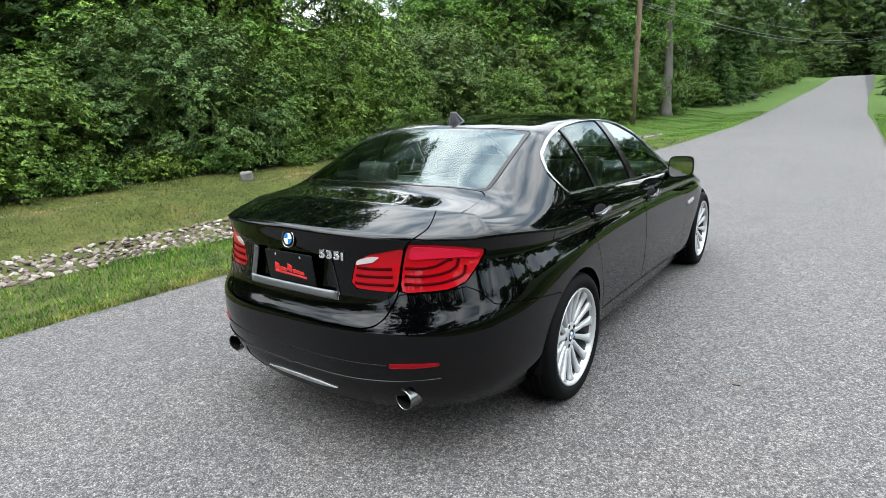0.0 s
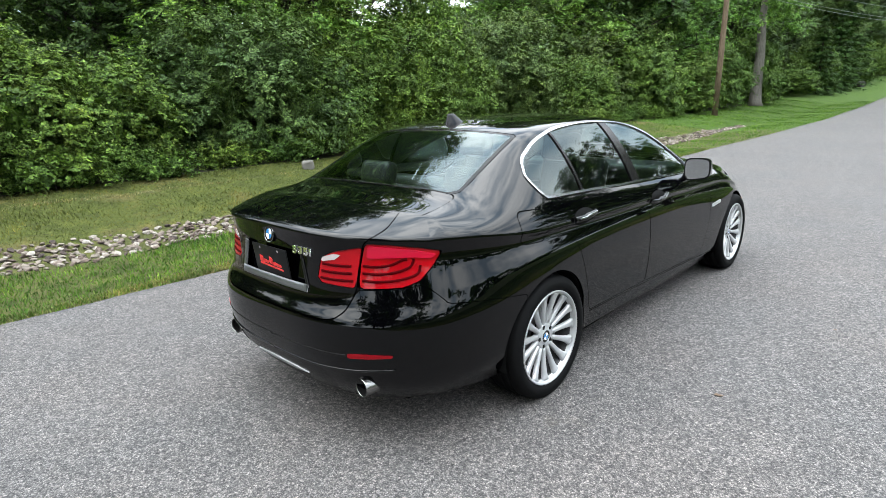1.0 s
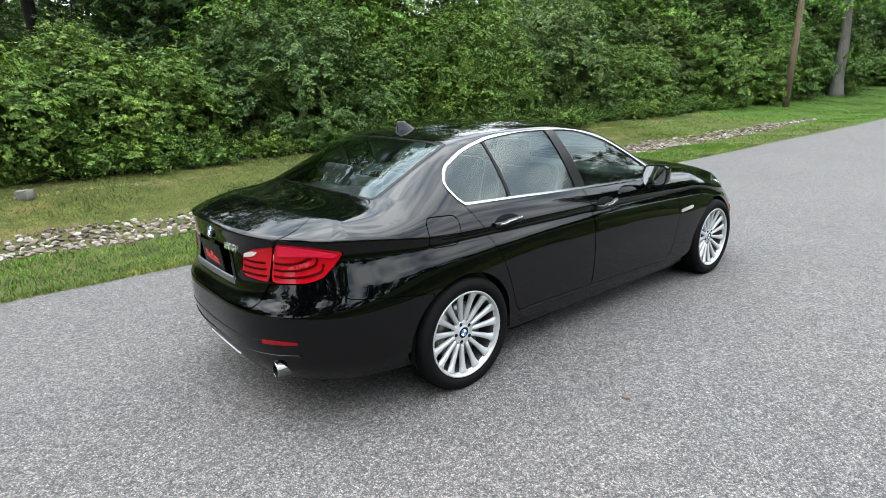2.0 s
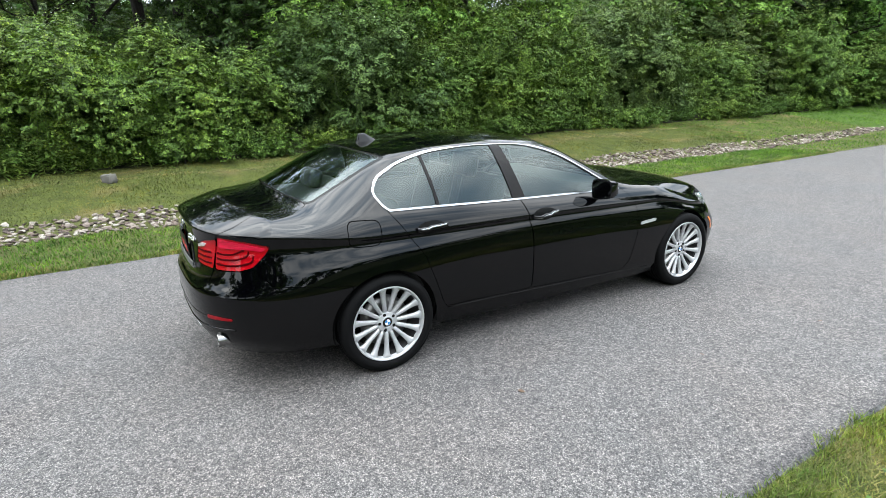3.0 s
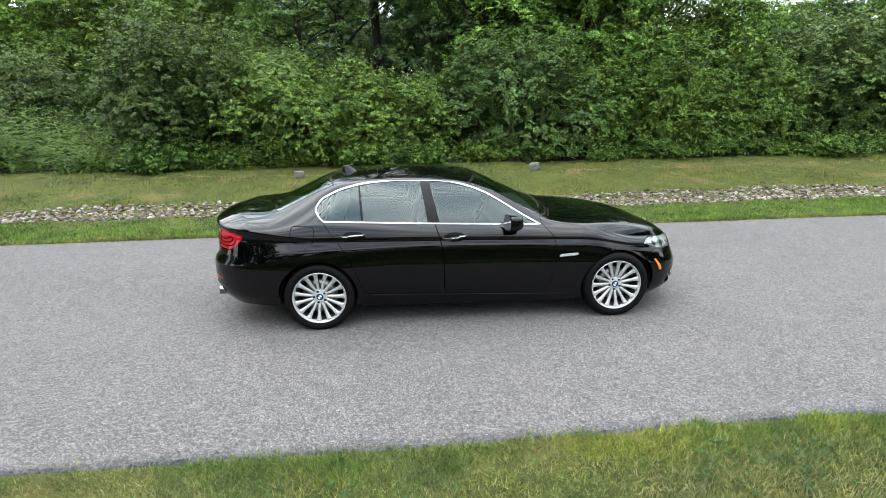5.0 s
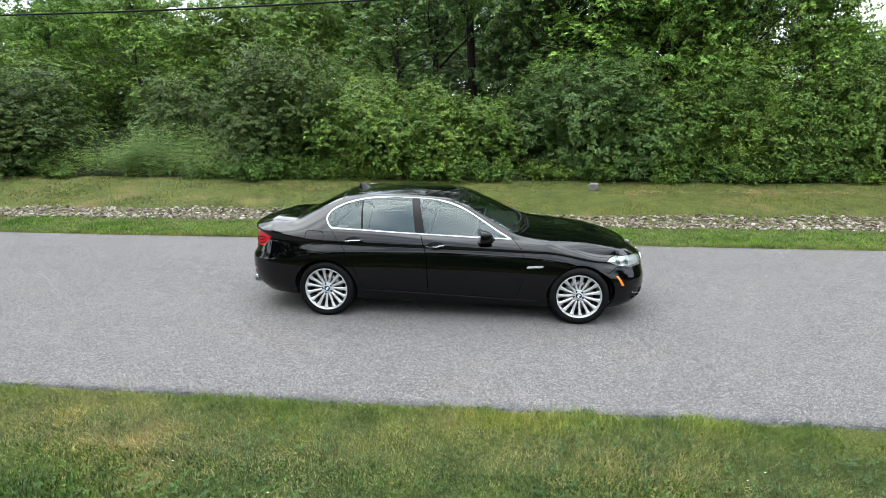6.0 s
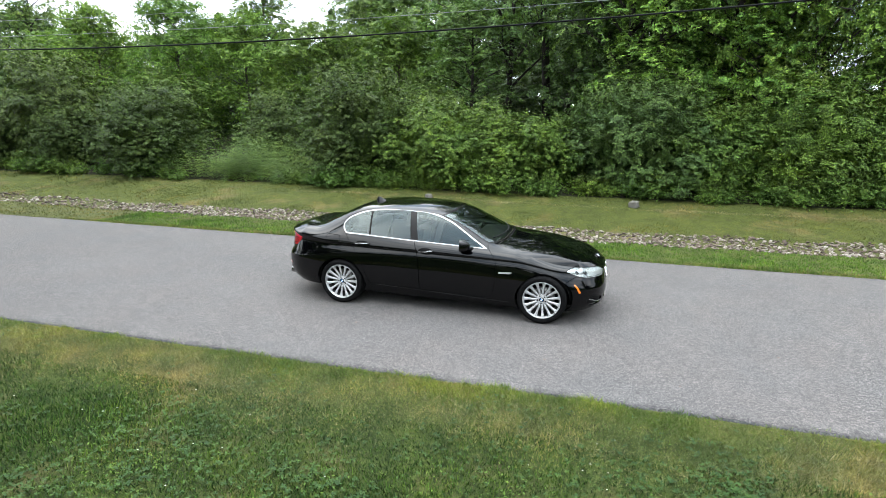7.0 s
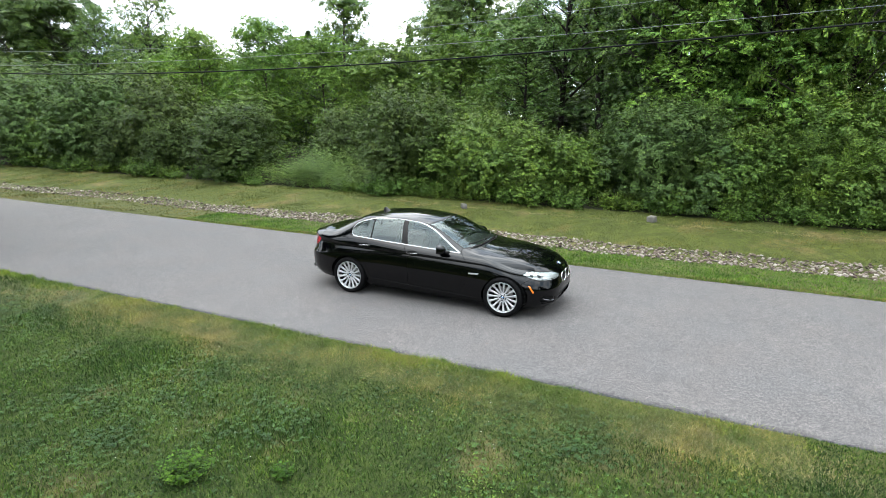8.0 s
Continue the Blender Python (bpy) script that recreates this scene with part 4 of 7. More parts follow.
recess = rounded([(s_rear_x(0.0) - 0.3, 0.935), (s_rear_x(0.262), 0.935), (s_rear_x(0.292), 0.765), (s_rear_x(0.0) - 0.3, 0.765)], 0.02)
pocket, lid_a = shell.carve(lid_a, recess, "sz", 0)
trunk = emit("trunk_lid", lid_a + lid_b, M_PAINT, car, "both", label="glossy black trunk lid")[0]
emit("plate_recess", pocket, M_PAINT, trunk, "both", lift=-0.022, flange=0)
emit("tail_lamp", lens_o, M_RED_DARK, car, lift=-0.004, label="wrap-round red tail lamp with darker red bars")
emit("inner_tail_lamp", lens_i, M_RED_DARK, car, lift=-0.003, label="red inner tail lamp with a clear reversing lens")


def on_wall(s, z):
    """Point and normal of the body wall at chart place (s, z)."""
    u = float(np.interp(s, RING_S, np.arange(NU)))
    i, f = int(min(u, NU - 2)), u - int(min(u, NU - 2))
    col = WALL[:, i] * (1 - f) + WALL[:, i + 1] * f
    v = float(np.interp(z, col[:, 2], np.arange(NV)))
    j, g = int(min(v, NV - 2)), v - int(min(v, NV - 2))
    p = col[j] * (1 - g) + col[j + 1] * g
    du, dv = WALL[j, min(i + 3, NU - 1)] - WALL[j, max(i - 3, 0)], col[min(j + 2, NV - 1)] - col[max(j - 2, 0)]
    n = np.cross(du, dv)
    n /= np.linalg.norm(n)
    return Vector(p), Vector(n)


def strip_on_wall(name, path, width, height, mat, parent, lift=0.002, label=""):
    for sg in (1, -1):
        pts, nr = [], []
        for s, z in path:
            p, n = on_wall(s, z)
            if abs(p.x) < 0.01:  # both halves meet square on the centre line
                n = Vector((0, n.y, n.z)).normalized()
            p = p + n * lift
            pts.append((p.x * sg, p.y, p.z))
            nr.append((n.x * sg, n.y, n.z))
        ribbon(name, pts, nr, width, height, mat, parent, label)


def along(points, n=16):
    pts = np.array(points, float)
    t = np.linspace(0, 1, len(pts))
    fx, fz = curve(t, pts[:, 0]), curve(t, pts[:, 1])
    return [(float(fx(k)), float(fz(k))) for k in np.linspace(0, 1, n)]


def patch_on_wall(name, poly, mat, parent, lift, mode="pair", label="", flange=0.006):
    return emit(name, fine_patch(poly), mat, parent, mode, lift=lift, flange=flange, label=label)


def fine_patch(poly, n=26):
    """A close-meshed piece of the wall inside poly."""
    pts = np.array(poly)
    (s0, z0), (s1, z1) = pts.min(0), pts.max(0)
    first = len(shell.P)
    for z in np.linspace(z0, z1, n):
        for s in np.linspace(s0, s1, n):
            p, nr = on_wall(s, z)
            shell.P.append(np.array(p))
            shell.N.append(np.array(nr))
            shell.S.append(s)
    fs = [(first + j * n + i, first + j * n + i + 1, first + (j + 1) * n + i + 1, first + (j + 1) * n + i) for j in range(n - 1) for i in range(n - 1)]
    return shell.carve(fs, poly, "sz", 0)[0]


# light bars: curved ribs inside the red lamps
for a in range(3):
    z = 0.834 + 0.032 * a
    d = 0.022 * a
    strip_on_wall("light_bar", along([(s_rear_x(0.585 + 0.005 * a), z + 0.004), (s_rear_x(0.64), z + 0.0), (s_rear_x(0.715 - 0.5 * d), z + 0.006), (s_rear_y(-0.805 - d), z + 0.026), (s_rear_y(-0.79 - d), min(z + 0.062, 0.925))], 22), 0.011, 0.003, M_RED_BAR, car, -0.002)
    strip_on_wall("light_bar", along([(s_rear_x(0.378 + 0.010 * a), z), (s_rear_x(0.46), z - 0.002), (s_rear_x(0.545), z)]), 0.011, 0.003, M_RED_BAR, car, -0.001)
# upper red lens, its sky reflection put into a brighter colour
upper = [(s_rear_x(0.618), 0.990), (s_rear_x(0.70), 0.980), (s_rear_y(-0.81), 0.964), (s_rear_y(-0.725), 0.938), (s_rear_y(-0.745), 0.920), (s_rear_y(-0.81), 0.932), (s_rear_x(0.70), 0.935), (s_rear_x(0.612), 0.935)]
patch_on_wall("lamp_cap", rounded(upper, 0.012), M_RED, car, 0.001, label="upper lamp lens in brighter red for its sky reflection")
patch_on_wall("reversing_lens", rounded([(s_rear_x(0.392), 0.908), (s_rear_x(0.40), 0.928), (s_rear_x(0.46), 0.946), (s_rear_x(0.50), 0.944), (s_rear_x(0.47), 0.922)], 0.008), M_CLEAR_RED, car, 0.001, label="clear reversing lamp lens")

# bumpers
rear_bumper_poly = [(RING_S[0] - 1, 0.655), (s_rear_x(0.40), 0.655), (s_rear_x(0.455), 0.668), (s_rear_x(0.50), 0.70), (s_rear_x(0.56), 0.795), (s_rear_x(0.70), 0.803), (s_rear_y(-0.785), 0.812), (s_rear_y(-0.69), 0.722), (-0.45, 0.690), (-0.22, 0.655), (-0.22, 0.0), (RING_S[0] - 1, 0.0)]
bumper_r, flank = shell.carve(flank, rear_bumper_poly, "sz", 0.0018)
cut_poly = [(RING_S[0] - 1, 0.412), (s_rear_x(0.30), 0.416), (s_rear_x(0.34), 0.414), (s_rear_x(0.390), 0.400), (s_rear_x(0.415), 0.34), (s_rear_x(0.42), 0.0), (RING_S[0] - 1, 0.0)]
diff, bumper_r = shell.carve(bumper_r, cut_poly, "sz", 0)
rb = emit("rear_bumper", bumper_r, M_PAINT, car, "both", label="glossy black rear bumper")[0]
emit("diffuser", diff, M_TRIM, rb, "both", lift=-0.003, flange=0.012, label="matt black lower bumper insert")
# silver-grey crescent patch low on the bumper face
patch_on_wall("bumper_insert", [(RING_S[0], 0.318), (RING_S[0], 0.348), (s_rear_x(0.12), 0.346), (s_rear_x(0.23), 0.336), (s_rear_x(0.13), 0.321)], M_RIM, rb, 0.002, "both", label="silver crescent patch under the bumper")
strip_on_wall("bumper_lip", along([(RING_S[0], 0.420), (s_rear_x(0.30), 0.424), (s_rear_x(0.50), 0.434), (s_rear_x(0.70), 0.446)], 26), 0.012, 0.005, M_PAINT, rb, 0.0, "glossy black lower lip of the bumper")
# thin dark strip stands for the dark reflection along a shallow groove
strip_on_wall("bumper_groove", along([(RING_S[0], 0.500), (s_rear_x(0.25), 0.502), (s_rear_x(0.45), 0.506), (s_rear_x(0.515), 0.509)], 22), 0.010, 0.0012, M_TRIM, rb, 0.0004)
patch_on_wall("reflector", rounded([(s_rear_x(0.520), 0.498), (s_rear_x(0.520), 0.520), (s_rear_x(0.60), 0.524), (s_rear_x(0.695), 0.521), (s_rear_x(0.695), 0.508)], 0.006), M_REFLECTOR, rb, 0.003, label="slim red bumper reflector")

# front: lamps, grille, intakes
head = rounded([(s_front_y(3.325), 0.738), (s_front_y(3.40), 0.772), (s_front_y(3.50), 0.782), (s_front_x(0.50), 0.752), (s_front_x(0.36), 0.700), (s_front_x(0.36), 0.662), (s_front_x(0.50), 0.640), (s_front_y(3.53), 0.655), (s_front_y(3.42), 0.690)], 0.012)
front_bumper_poly = [(s_front_y(3.30), 0.0), (s_front_y(3.24), 0.40), (s_front_y(3.25), 0.60), (s_front_y(3.42), 0.672), (s_front_y(3.53), 0.640), (s_front_x(0.36), 0.640), (s_front_x(0.30), 0.700), (s_front_x(0.0) + 1, 0.700), (s_front_x(0.0) + 1, 0.0)]
head_f, flank = shell.carve(flank, head, "sz")
bump_f, flank = shell.carve(flank, front_bumper_poly, "sz")
kidney = rounded([(s_front_x(0.030), 0.545), (s_front_x(0.022), 0.690), (s_front_x(0.10), 0.700), (s_front_x(0.245), 0.685), (s_front_x(0.262), 0.640), (s_front_x(0.215), 0.548)], 0.03)
kid_a, bump_f = shell.carve(bump_f, kidney, "sz", 0)
intake = rounded([(s_front_x(0.0) + 1, 0.29), (s_front_x(0.0) + 1, 0.42), (s_front_x(0.36), 0.40), (s_front_x(0.42), 0.30)], 0.03)
int_c, bump_f = shell.carve(bump_f, intake, "sz", 0)
fog = rounded([(s_front_x(0.48), 0.27), (s_front_x(0.50), 0.37), (s_front_y(3.58), 0.42), (s_front_y(3.52), 0.34), (s_front_x(0.72), 0.27)], 0.02)
fog_f, bump_f = shell.carve(bump_f, fog, "sz", 0)
fb = emit("front_bumper", bump_f, M_PAINT, car, "both", label="glossy black front bumper")[0]
emit("kidney_grille", kid_a, M_BLACK, fb, lift=-0.02, flange=0, label="black grille insert")
emit("lower_intake", int_c, M_BLACK, fb, "both", lift=-0.03, flange=0)
emit("side_intake", fog_f, M_BLACK, fb, lift=-0.025, flange=0)
emit("headlamp", head_f, M_LAMP, car, lift=-0.012, flange=0.0, label="clear headlamp with bright reflector")
for ob in emit("headlamp_glass", head_f, M_HEADGLASS, car, lift=0.0, flange=0.01):
    ob.visible_shadow = False
for yy, zz, rr in ((3.455, 0.722, 0.030), (3.555, 0.708, 0.034)):
    ring = [(s_front_y(yy) + rr * math.cos(a), zz + rr * math.sin(a)) for a in np.linspace(0, 2 * math.pi, 22)]
    patch_on_wall("projector", ring[:-1], M_RIM_IN, car, -0.009, label="dark projector lens", flange=0)
    strip_on_wall("lamp_ring", ring, 0.005, 0.003, M_RIM, car, -0.008)
patch_on_wall("lamp_bezel", rounded([(s_front_y(3.42), 0.694), (s_front_y(3.53), 0.668), (s_front_x(0.50), 0.662), (s_front_x(0.38), 0.672), (s_front_x(0.50), 0.652), (s_front_y(3.53), 0.660)], 0.004), M_BLACK, car, -0.008, flange=0)
strip_on_wall("grille_frame", [kidney[k % len(kidney)] for k in range(len(kidney) + 1)], 0.014, 0.010, M_BRIGHT, fb, 0.0, "chrome grille surround")
for k in range(7):
    x = 0.055 + 0.029 * k
    strip_on_wall("grille_slat", [(s_front_x(x), z) for z in (0.565, 0.61, 0.65, 0.685)], 0.006, 0.012, M_BLACK, fb, -0.012)
strip_on_wall("intake_trim", along([(s_front_x(0.52), 0.315), (s_front_x(0.62), 0.325), (s_front_y(3.57), 0.36)]), 0.014, 0.008, M_CHROME, fb, 0.0, "chrome blade in the side intake")
patch_on_wall("side_marker", rounded([(s_front_y(3.345), 0.575), (s_front_y(3.372), 0.580), (s_front_y(3.43), 0.465), (s_front_y(3.40), 0.455)], 0.008), M_AMBER, fb, 0.004, label="slim amber side marker")
patch_on_wall("wing_vent", rounded([(2.362, 0.662), (2.372, 0.686), (2.545, 0.698), (2.556, 0.690), (2.54, 0.672)], 0.008), M_RIM, car, 0.006, label="silver side repeater trim")

# doors, flap
door_f = rounded([(1.136, 1.2), (1.136, 1.02), (1.175, 0.90), (1.212, 0.75), (1.222, 0.35), (1.222, 0.328), (1.30, 0.322), (2.20, 0.285), (2.28, 0.36), (2.335, 0.60), (2.325, 0.80), (2.300, 0.875), (2.19, 0.99), (2.19, 1.2)], 0.012)
door_r = rounded([(0.045, 1.2), (0.055, 1.085), (0.160, 0.935), (0.285, 0.755), (0.36, 0.57), (0.425, 0.40), (0.455, 0.355), (0.50, 0.350), (1.16, 0.328), (1.218, 0.33), (1.208, 0.75), (1.170, 0.90), (1.132, 1.02), (1.132, 1.2)], 0.012)
flank_low = [f for f in flank if f in n_wall or min(shell.P[i][2] for i in f) < 1.075]
low = set(flank_low)
flank_up = [f for f in flank if f not in low]
df, flank_low = shell.carve(flank_low, door_f, "sz")
dr, flank_low = shell.carve(flank_low, door_r, "sz")
front_doors = emit("front_door", df, M_PAINT, car, label="glossy black front door")
rear_doors = emit("rear_door", dr, M_PAINT, car, label="glossy black rear door")
flap = rounded([(-0.245, 0.885), (-0.250, 1.045), (-0.012, 1.030), (-0.018, 0.872)], 0.05, 7)
ff, flank_low = shell.carve(flank_low, flap, "sz", 0.0028)
emit("fuel_flap", ff, M_PAINT, car, label="rounded fuel filler flap")
flank = flank_low + flank_up

# glass and panels on top
ws = [(-0.3, 1.60), (0.30, 1.575), (0.52, 1.51), (0.60, 1.46), (0.618, 1.56), (0.668, 1.83), (0.722, 2.08), (0.738, 2.20), (0.62, 2.30), (0.35, 2.375), (-0.3, 2.40)]
bl = [(-0.3, 0.115), (0.25, 0.125), (0.50, 0.165), (0.560, 0.185), (0.570, 0.12), (0.590, -0.05), (0.612, -0.28), (0.618, -0.375), (0.56, -0.415), (0.30, -0.455), (-0.3, -0.465)]
for nm, poly, gl, frit in (("windscreen", ws, M_HEADGLASS, 0.03), ("rear_window", bl, M_GLASS_REAR, 0.022)):
    poly = rounded(poly, 0.03)
    g, topf = shell.carve(topf, poly, "xy", 0.0025)
    core, border = shell.cut(g, lambda u: poly_dist(shell.xy(u), poly) + frit)
    for ob in emit(nm, core, M_GLASS_REAR, car, "both", lift=-0.001, flange=0, label="curved tinted glass with sky mirrored in it"):
        ob.visible_shadow = False
    emit(nm + "_border", border, M_TRIM, car, "both", lift=-0.001, flange=0.006)
sunroof = rounded([(-0.3, 0.60), (0.40, 0.60), (0.41, 1.36), (0.30, 1.40), (-0.3, 1.43)], 0.05)
sr, topf = shell.carve(topf, sunroof, "xy")
emit("sunroof", sr, M_PAINT, car, "both", label="dark glass sunroof panel")
hood_poly = [(-0.3, 2.425), (0.35, 2.40), (0.62, 2.33), (0.690, 2.28), (0.712, 2.40), (0.690, 2.75), (0.655, 3.10), (0.60, 3.42), (0.52, 3.60), (0.50, 3.9), (-0.3, 3.9)]
cowl = [(-0.3, 2.402), (0.35, 2.378), (0.62, 2.305), (0.695, 2.262), (0.690, 2.28), (0.62, 2.33), (0.35, 2.40), (-0.3, 2.425)]
hd, topf = shell.carve(topf, hood_poly, "xy")
emit("hood", hd, M_PAINT, car, "both", label="glossy black hood mirroring trees")
cw, topf = shell.carve(topf, cowl, "xy", 0)
emit("cowl_grille", cw, M_BLACK, car, "both", lift=-0.012, flange=0)
emit("body_shell", flank + topf, M_PAINT, car, "both", label="glossy black painted body shell")


# ---- car: wheels ----
def revolve(profile, n):
    """Turns (x, r) points about the x axis."""
    v, f = [], []
    for k in range(n):
        a = 2 * math.pi * k / n
        for x, r in profile:
            v.append((x, r * math.cos(a), r * math.sin(a)))
    m = len(profile)
    for k in range(n):
        for i in range(m - 1):
            f.append((k * m + i, k * m + i + 1, ((k + 1) % n) * m + i + 1, ((k + 1) % n) * m + i))
    return v, f


def disc(x, r, n=32, rin=0.0):
    if rin:
        return revolve([(x, rin), (x, r)], n)
    v = [(x, r * math.cos(2 * math.pi * k / n), r * math.sin(2 * math.pi * k / n)) for k in range(n)]
    return v, [tuple(range(n))]


TY = 0.338
tyre_prof = [(-0.112, 0.250), (-0.122, 0.275), (-0.123, 0.300), (-0.116, 0.322), (-0.100, 0.333), (-0.075, TY - 0.001), (-0.068, TY - 0.001), (-0.066, TY - 0.008), (-0.058, TY - 0.008), (-0.056, TY), (-0.024, TY),
             (-0.022, TY - 0.008), (-0.013, TY - 0.008), (-0.011, TY), (0.011, TY), (0.013, TY - 0.008), (0.022, TY - 0.008), (0.024, TY), (0.056, TY), (0.058, TY - 0.008), (0.066, TY - 0.008), (0.068, TY - 0.001),
             (0.075, TY - 0.001), (0.100, 0.333), (0.116, 0.322), (0.1225, 0.302), (0.1235, 0.300), (0.122, 0.275), (0.1195, 0.272), (0.112, 0.258), (0.100, 0.250)]
ME_TYRE = raw_mesh("tyre", *revolve(tyre_prof, 96), M_TYRE, True)


def tread_sipes():
    """Narrow cross cuts on the shoulders of the tread, as thin dark ribs set in the surface."""
    v, f = [], []
    for k in range(72):
        for x0, x1 in ((0.070, 0.104), (0.026, 0.054), (-0.054, -0.026), (-0.104, -0.070)):
            a0 = 2 * math.pi * k / 72
            o = len(v)
            for x, da in ((x0, 0.0), (x1, 0.03)):
                r = TY + 0.0006 - (0.004 if abs(x) > 0.1 else 0.0)
                for e in (-0.004, 0.004):
                    v.append((x, r * math.cos(a0 + da + e), r * math.sin(a0 + da + e)))
            f.append((o, o + 1, o + 3, o + 2))
    return v, f


ME_SIPES = raw_mesh("tread_cut", *tread_sipes(), M_VOID)
rim_prof = [(0.094, 0.250), (0.112, 0.258), (0.117, 0.256), (0.117, 0.250), (0.108, 0.243), (0.094, 0.240), (0.086, 0.236)]
ME_LIP = raw_mesh("rim_lip", *revolve(rim_prof, 72), M_RIM, True)
ME_BARREL = raw_mesh("barrel", *revolve([(0.086, 0.236), (0.04, 0.222), (-0.06, 0.215), (-0.10, 0.235)], 48), M_RIM_IN, True)


def spoke_mesh():
    """One tapered, ridged spoke that flares into the rim."""
    rows = [(0.060, 0.0118, 0.072, 0.03), (0.085, 0.0128, 0.078, 0.022), (0.12, 0.0132, 0.081, 0.02), (0.16, 0.0146, 0.086, 0.02), (0.20, 0.0175, 0.092, 0.02), (0.225, 0.0220, 0.097, 0.02), (0.243, 0.0340, 0.102, 0.018)]
    v, f = [], []
    for r, w, x, dp in rows:
        for y, dx in ((-w, -dp), (-w, -0.006), (-w * 0.55, 0.0), (w * 0.55, 0.0), (w, -0.006), (w, -dp)):
            v.append((x + dx, y, r))
    for i in range(len(rows) - 1):
        for k in range(5):
            f.append((i * 6 + k, i * 6 + k + 1, (i + 1) * 6 + k + 1, (i + 1) * 6 + k))
    f.append(tuple(range(5, -1, -1)))
    f.append(tuple((len(rows) - 1) * 6 + k for k in range(6)))
    return raw_mesh("spoke", v, f, M_RIM, True)


ME_SPOKE = spoke_mesh()
hub_prof = [(0.045, 0.074), (0.068, 0.074), (0.074, 0.070), (0.076, 0.060), (0.074, 0.046), (0.078, 0.040), (0.080, 0.036), (0.078, 0.035)]
ME_HUB = raw_mesh("hub", *revolve(hub_prof, 40), M_RIM, True)
ME_DISC = raw_mesh("brake_disc", *revolve([(0.0, 0.06), (0.03, 0.07), (0.03, 0.172), (0.01, 0.172)], 40), M_DISC, True)
ME_BOLT = raw_mesh("wheel_bolt", *join_lists([revolve([(0.0755, 0.0115), (0.0772, 0.0105), (0.0772, 0.0075)], 12), disc(0.0765, 0.0075, 12)]), M_VOID)


def roundel_mesh(r, x=0.0):
    """Plain round badge: chrome rim, black ring, quartered blue and white centre; faces +x."""
    v, f, m = [], [], []
    def add(item, k):
        o = len(v)
        v.extend(item[0])
        f.extend(tuple(i + o for i in q) for q in item[1])
        m.extend([k] * len(item[1]))
    add(revolve([(x - 0.003, r), (x + 0.003, r), (x + 0.004, r * 0.94), (x + 0.003, r * 0.90)], 40), 0)
    add(disc(x + 0.003, r * 0.91, 40, r * 0.62), 1)
    add(revolve([(x + 0.003, r * 0.64), (x + 0.0042, r * 0.62), (x + 0.003, r * 0.58)], 40), 0)
    for q in range(4):
        n = 9
        a0 = q * math.pi / 2
        pts = [(x + 0.0035, 0, 0)] + [(x + 0.0035, r * 0.6 * math.cos(a0 + math.pi / 2 * k / n), r * 0.6 * math.sin(a0 + math.pi / 2 * k / n)) for k in range(n + 1)]
        add((pts, [tuple(range(len(pts)))]), 2 if q % 2 else 3)
    return raw_mesh("roundel", v, f, [M_CHROME, M_TRIM, M_BLUE, M_WHITE], False, m)


ME_CAP = roundel_mesh(0.034, 0.076)
for name_y, cy in (("rear", 0.0), ("front", BASE)):
    for sg in (1, -1):
        wheel = new("wheel")
        wheel.parent = car
        tagged(wheel, "silver fifteen-spoke alloy wheel with a low black tyre")
        turn = 7.0 if cy == 0 else 18.0
        wheel.matrix_basis = pose(0.802 * sg, cy, TY, 0, 0, 0 if sg > 0 else 180) @ pose(0, 0, 0, turn)
        part("tyre", ME_TYRE, wheel, "black low-profile rubber tyre")
        tagged(part("tread_cut", ME_SIPES, wheel), kind="stuff")
        part("rim_lip", ME_LIP, wheel)
        part("barrel", ME_BARREL, wheel)
        part("hub", ME_HUB, wheel)
        part("brake_disc", ME_DISC, wheel)
        part("cap", ME_CAP, wheel, "round blue and white hub cap")
        for k in range(15):
            sp = part("spoke", ME_SPOKE, wheel)
            sp.matrix_basis = pose(0, 0, 0, 24 * k)
        for k in range(5):
            bo = part("wheel_bolt", ME_BOLT, wheel)
            bo.matrix_basis = pose(0, 0, 0, 72 * k + 12) @ pose(0, 0, 0.056)

# wheel housings and underbody
for cy in (0.0, BASE):
    for sg in (1, -1):
        v, f = [], []
        n = 26
        for k in range(n + 1):
            a = math.pi * (-0.06 + 1.12 * k / n)
            for x in (0.50, 0.895 if cy == 0 else 0.885):
                v.append((x * sg, cy + 0.372 * math.cos(a), 0.338 + 0.372 * math.sin(a)))
        for k in range(n):
            f.append((2 * k, 2 * k + 1, 2 * k + 3, 2 * k + 2))
        f.append(tuple(2 * k for k in range(n + 1)))
        part("wheel_housing", raw_mesh("wheel_housing", v, f, M_VOID, False), car, "dark plastic wheel arch liner")
part("underbody", bm_mesh("underbody", box_bm(1.30, 4.3, 0.24, 0.05, 2, pose(0, 1.35, 0.33)), M_VOID), car, "dark floor pan under the car")
part("floor_pan", bm_mesh("floor_pan", box_bm(1.66, 2.11, 0.12, 0.03, 2, pose(0, 1.495, 0.25)), M_VOID), car)
part("trunk_floor", bm_mesh("trunk_floor", box_bm(1.10, 0.65, 0.26, 0.05, 2, pose(0, -0.58, 0.46)), M_VOID), car)
part("parcel_shelf", bm_mesh("parcel_shelf", box_bm(1.22, 0.50, 0.03, 0.01, 2, pose(0, -0.22, 1.055)), M_LEATHER), car)
part("engine_bay_cover", bm_mesh("engine_bay_cover", box_bm(1.26, 1.05, 0.35, 0.05, 2, pose(0, 2.95, 0.60)), M_VOID), car)

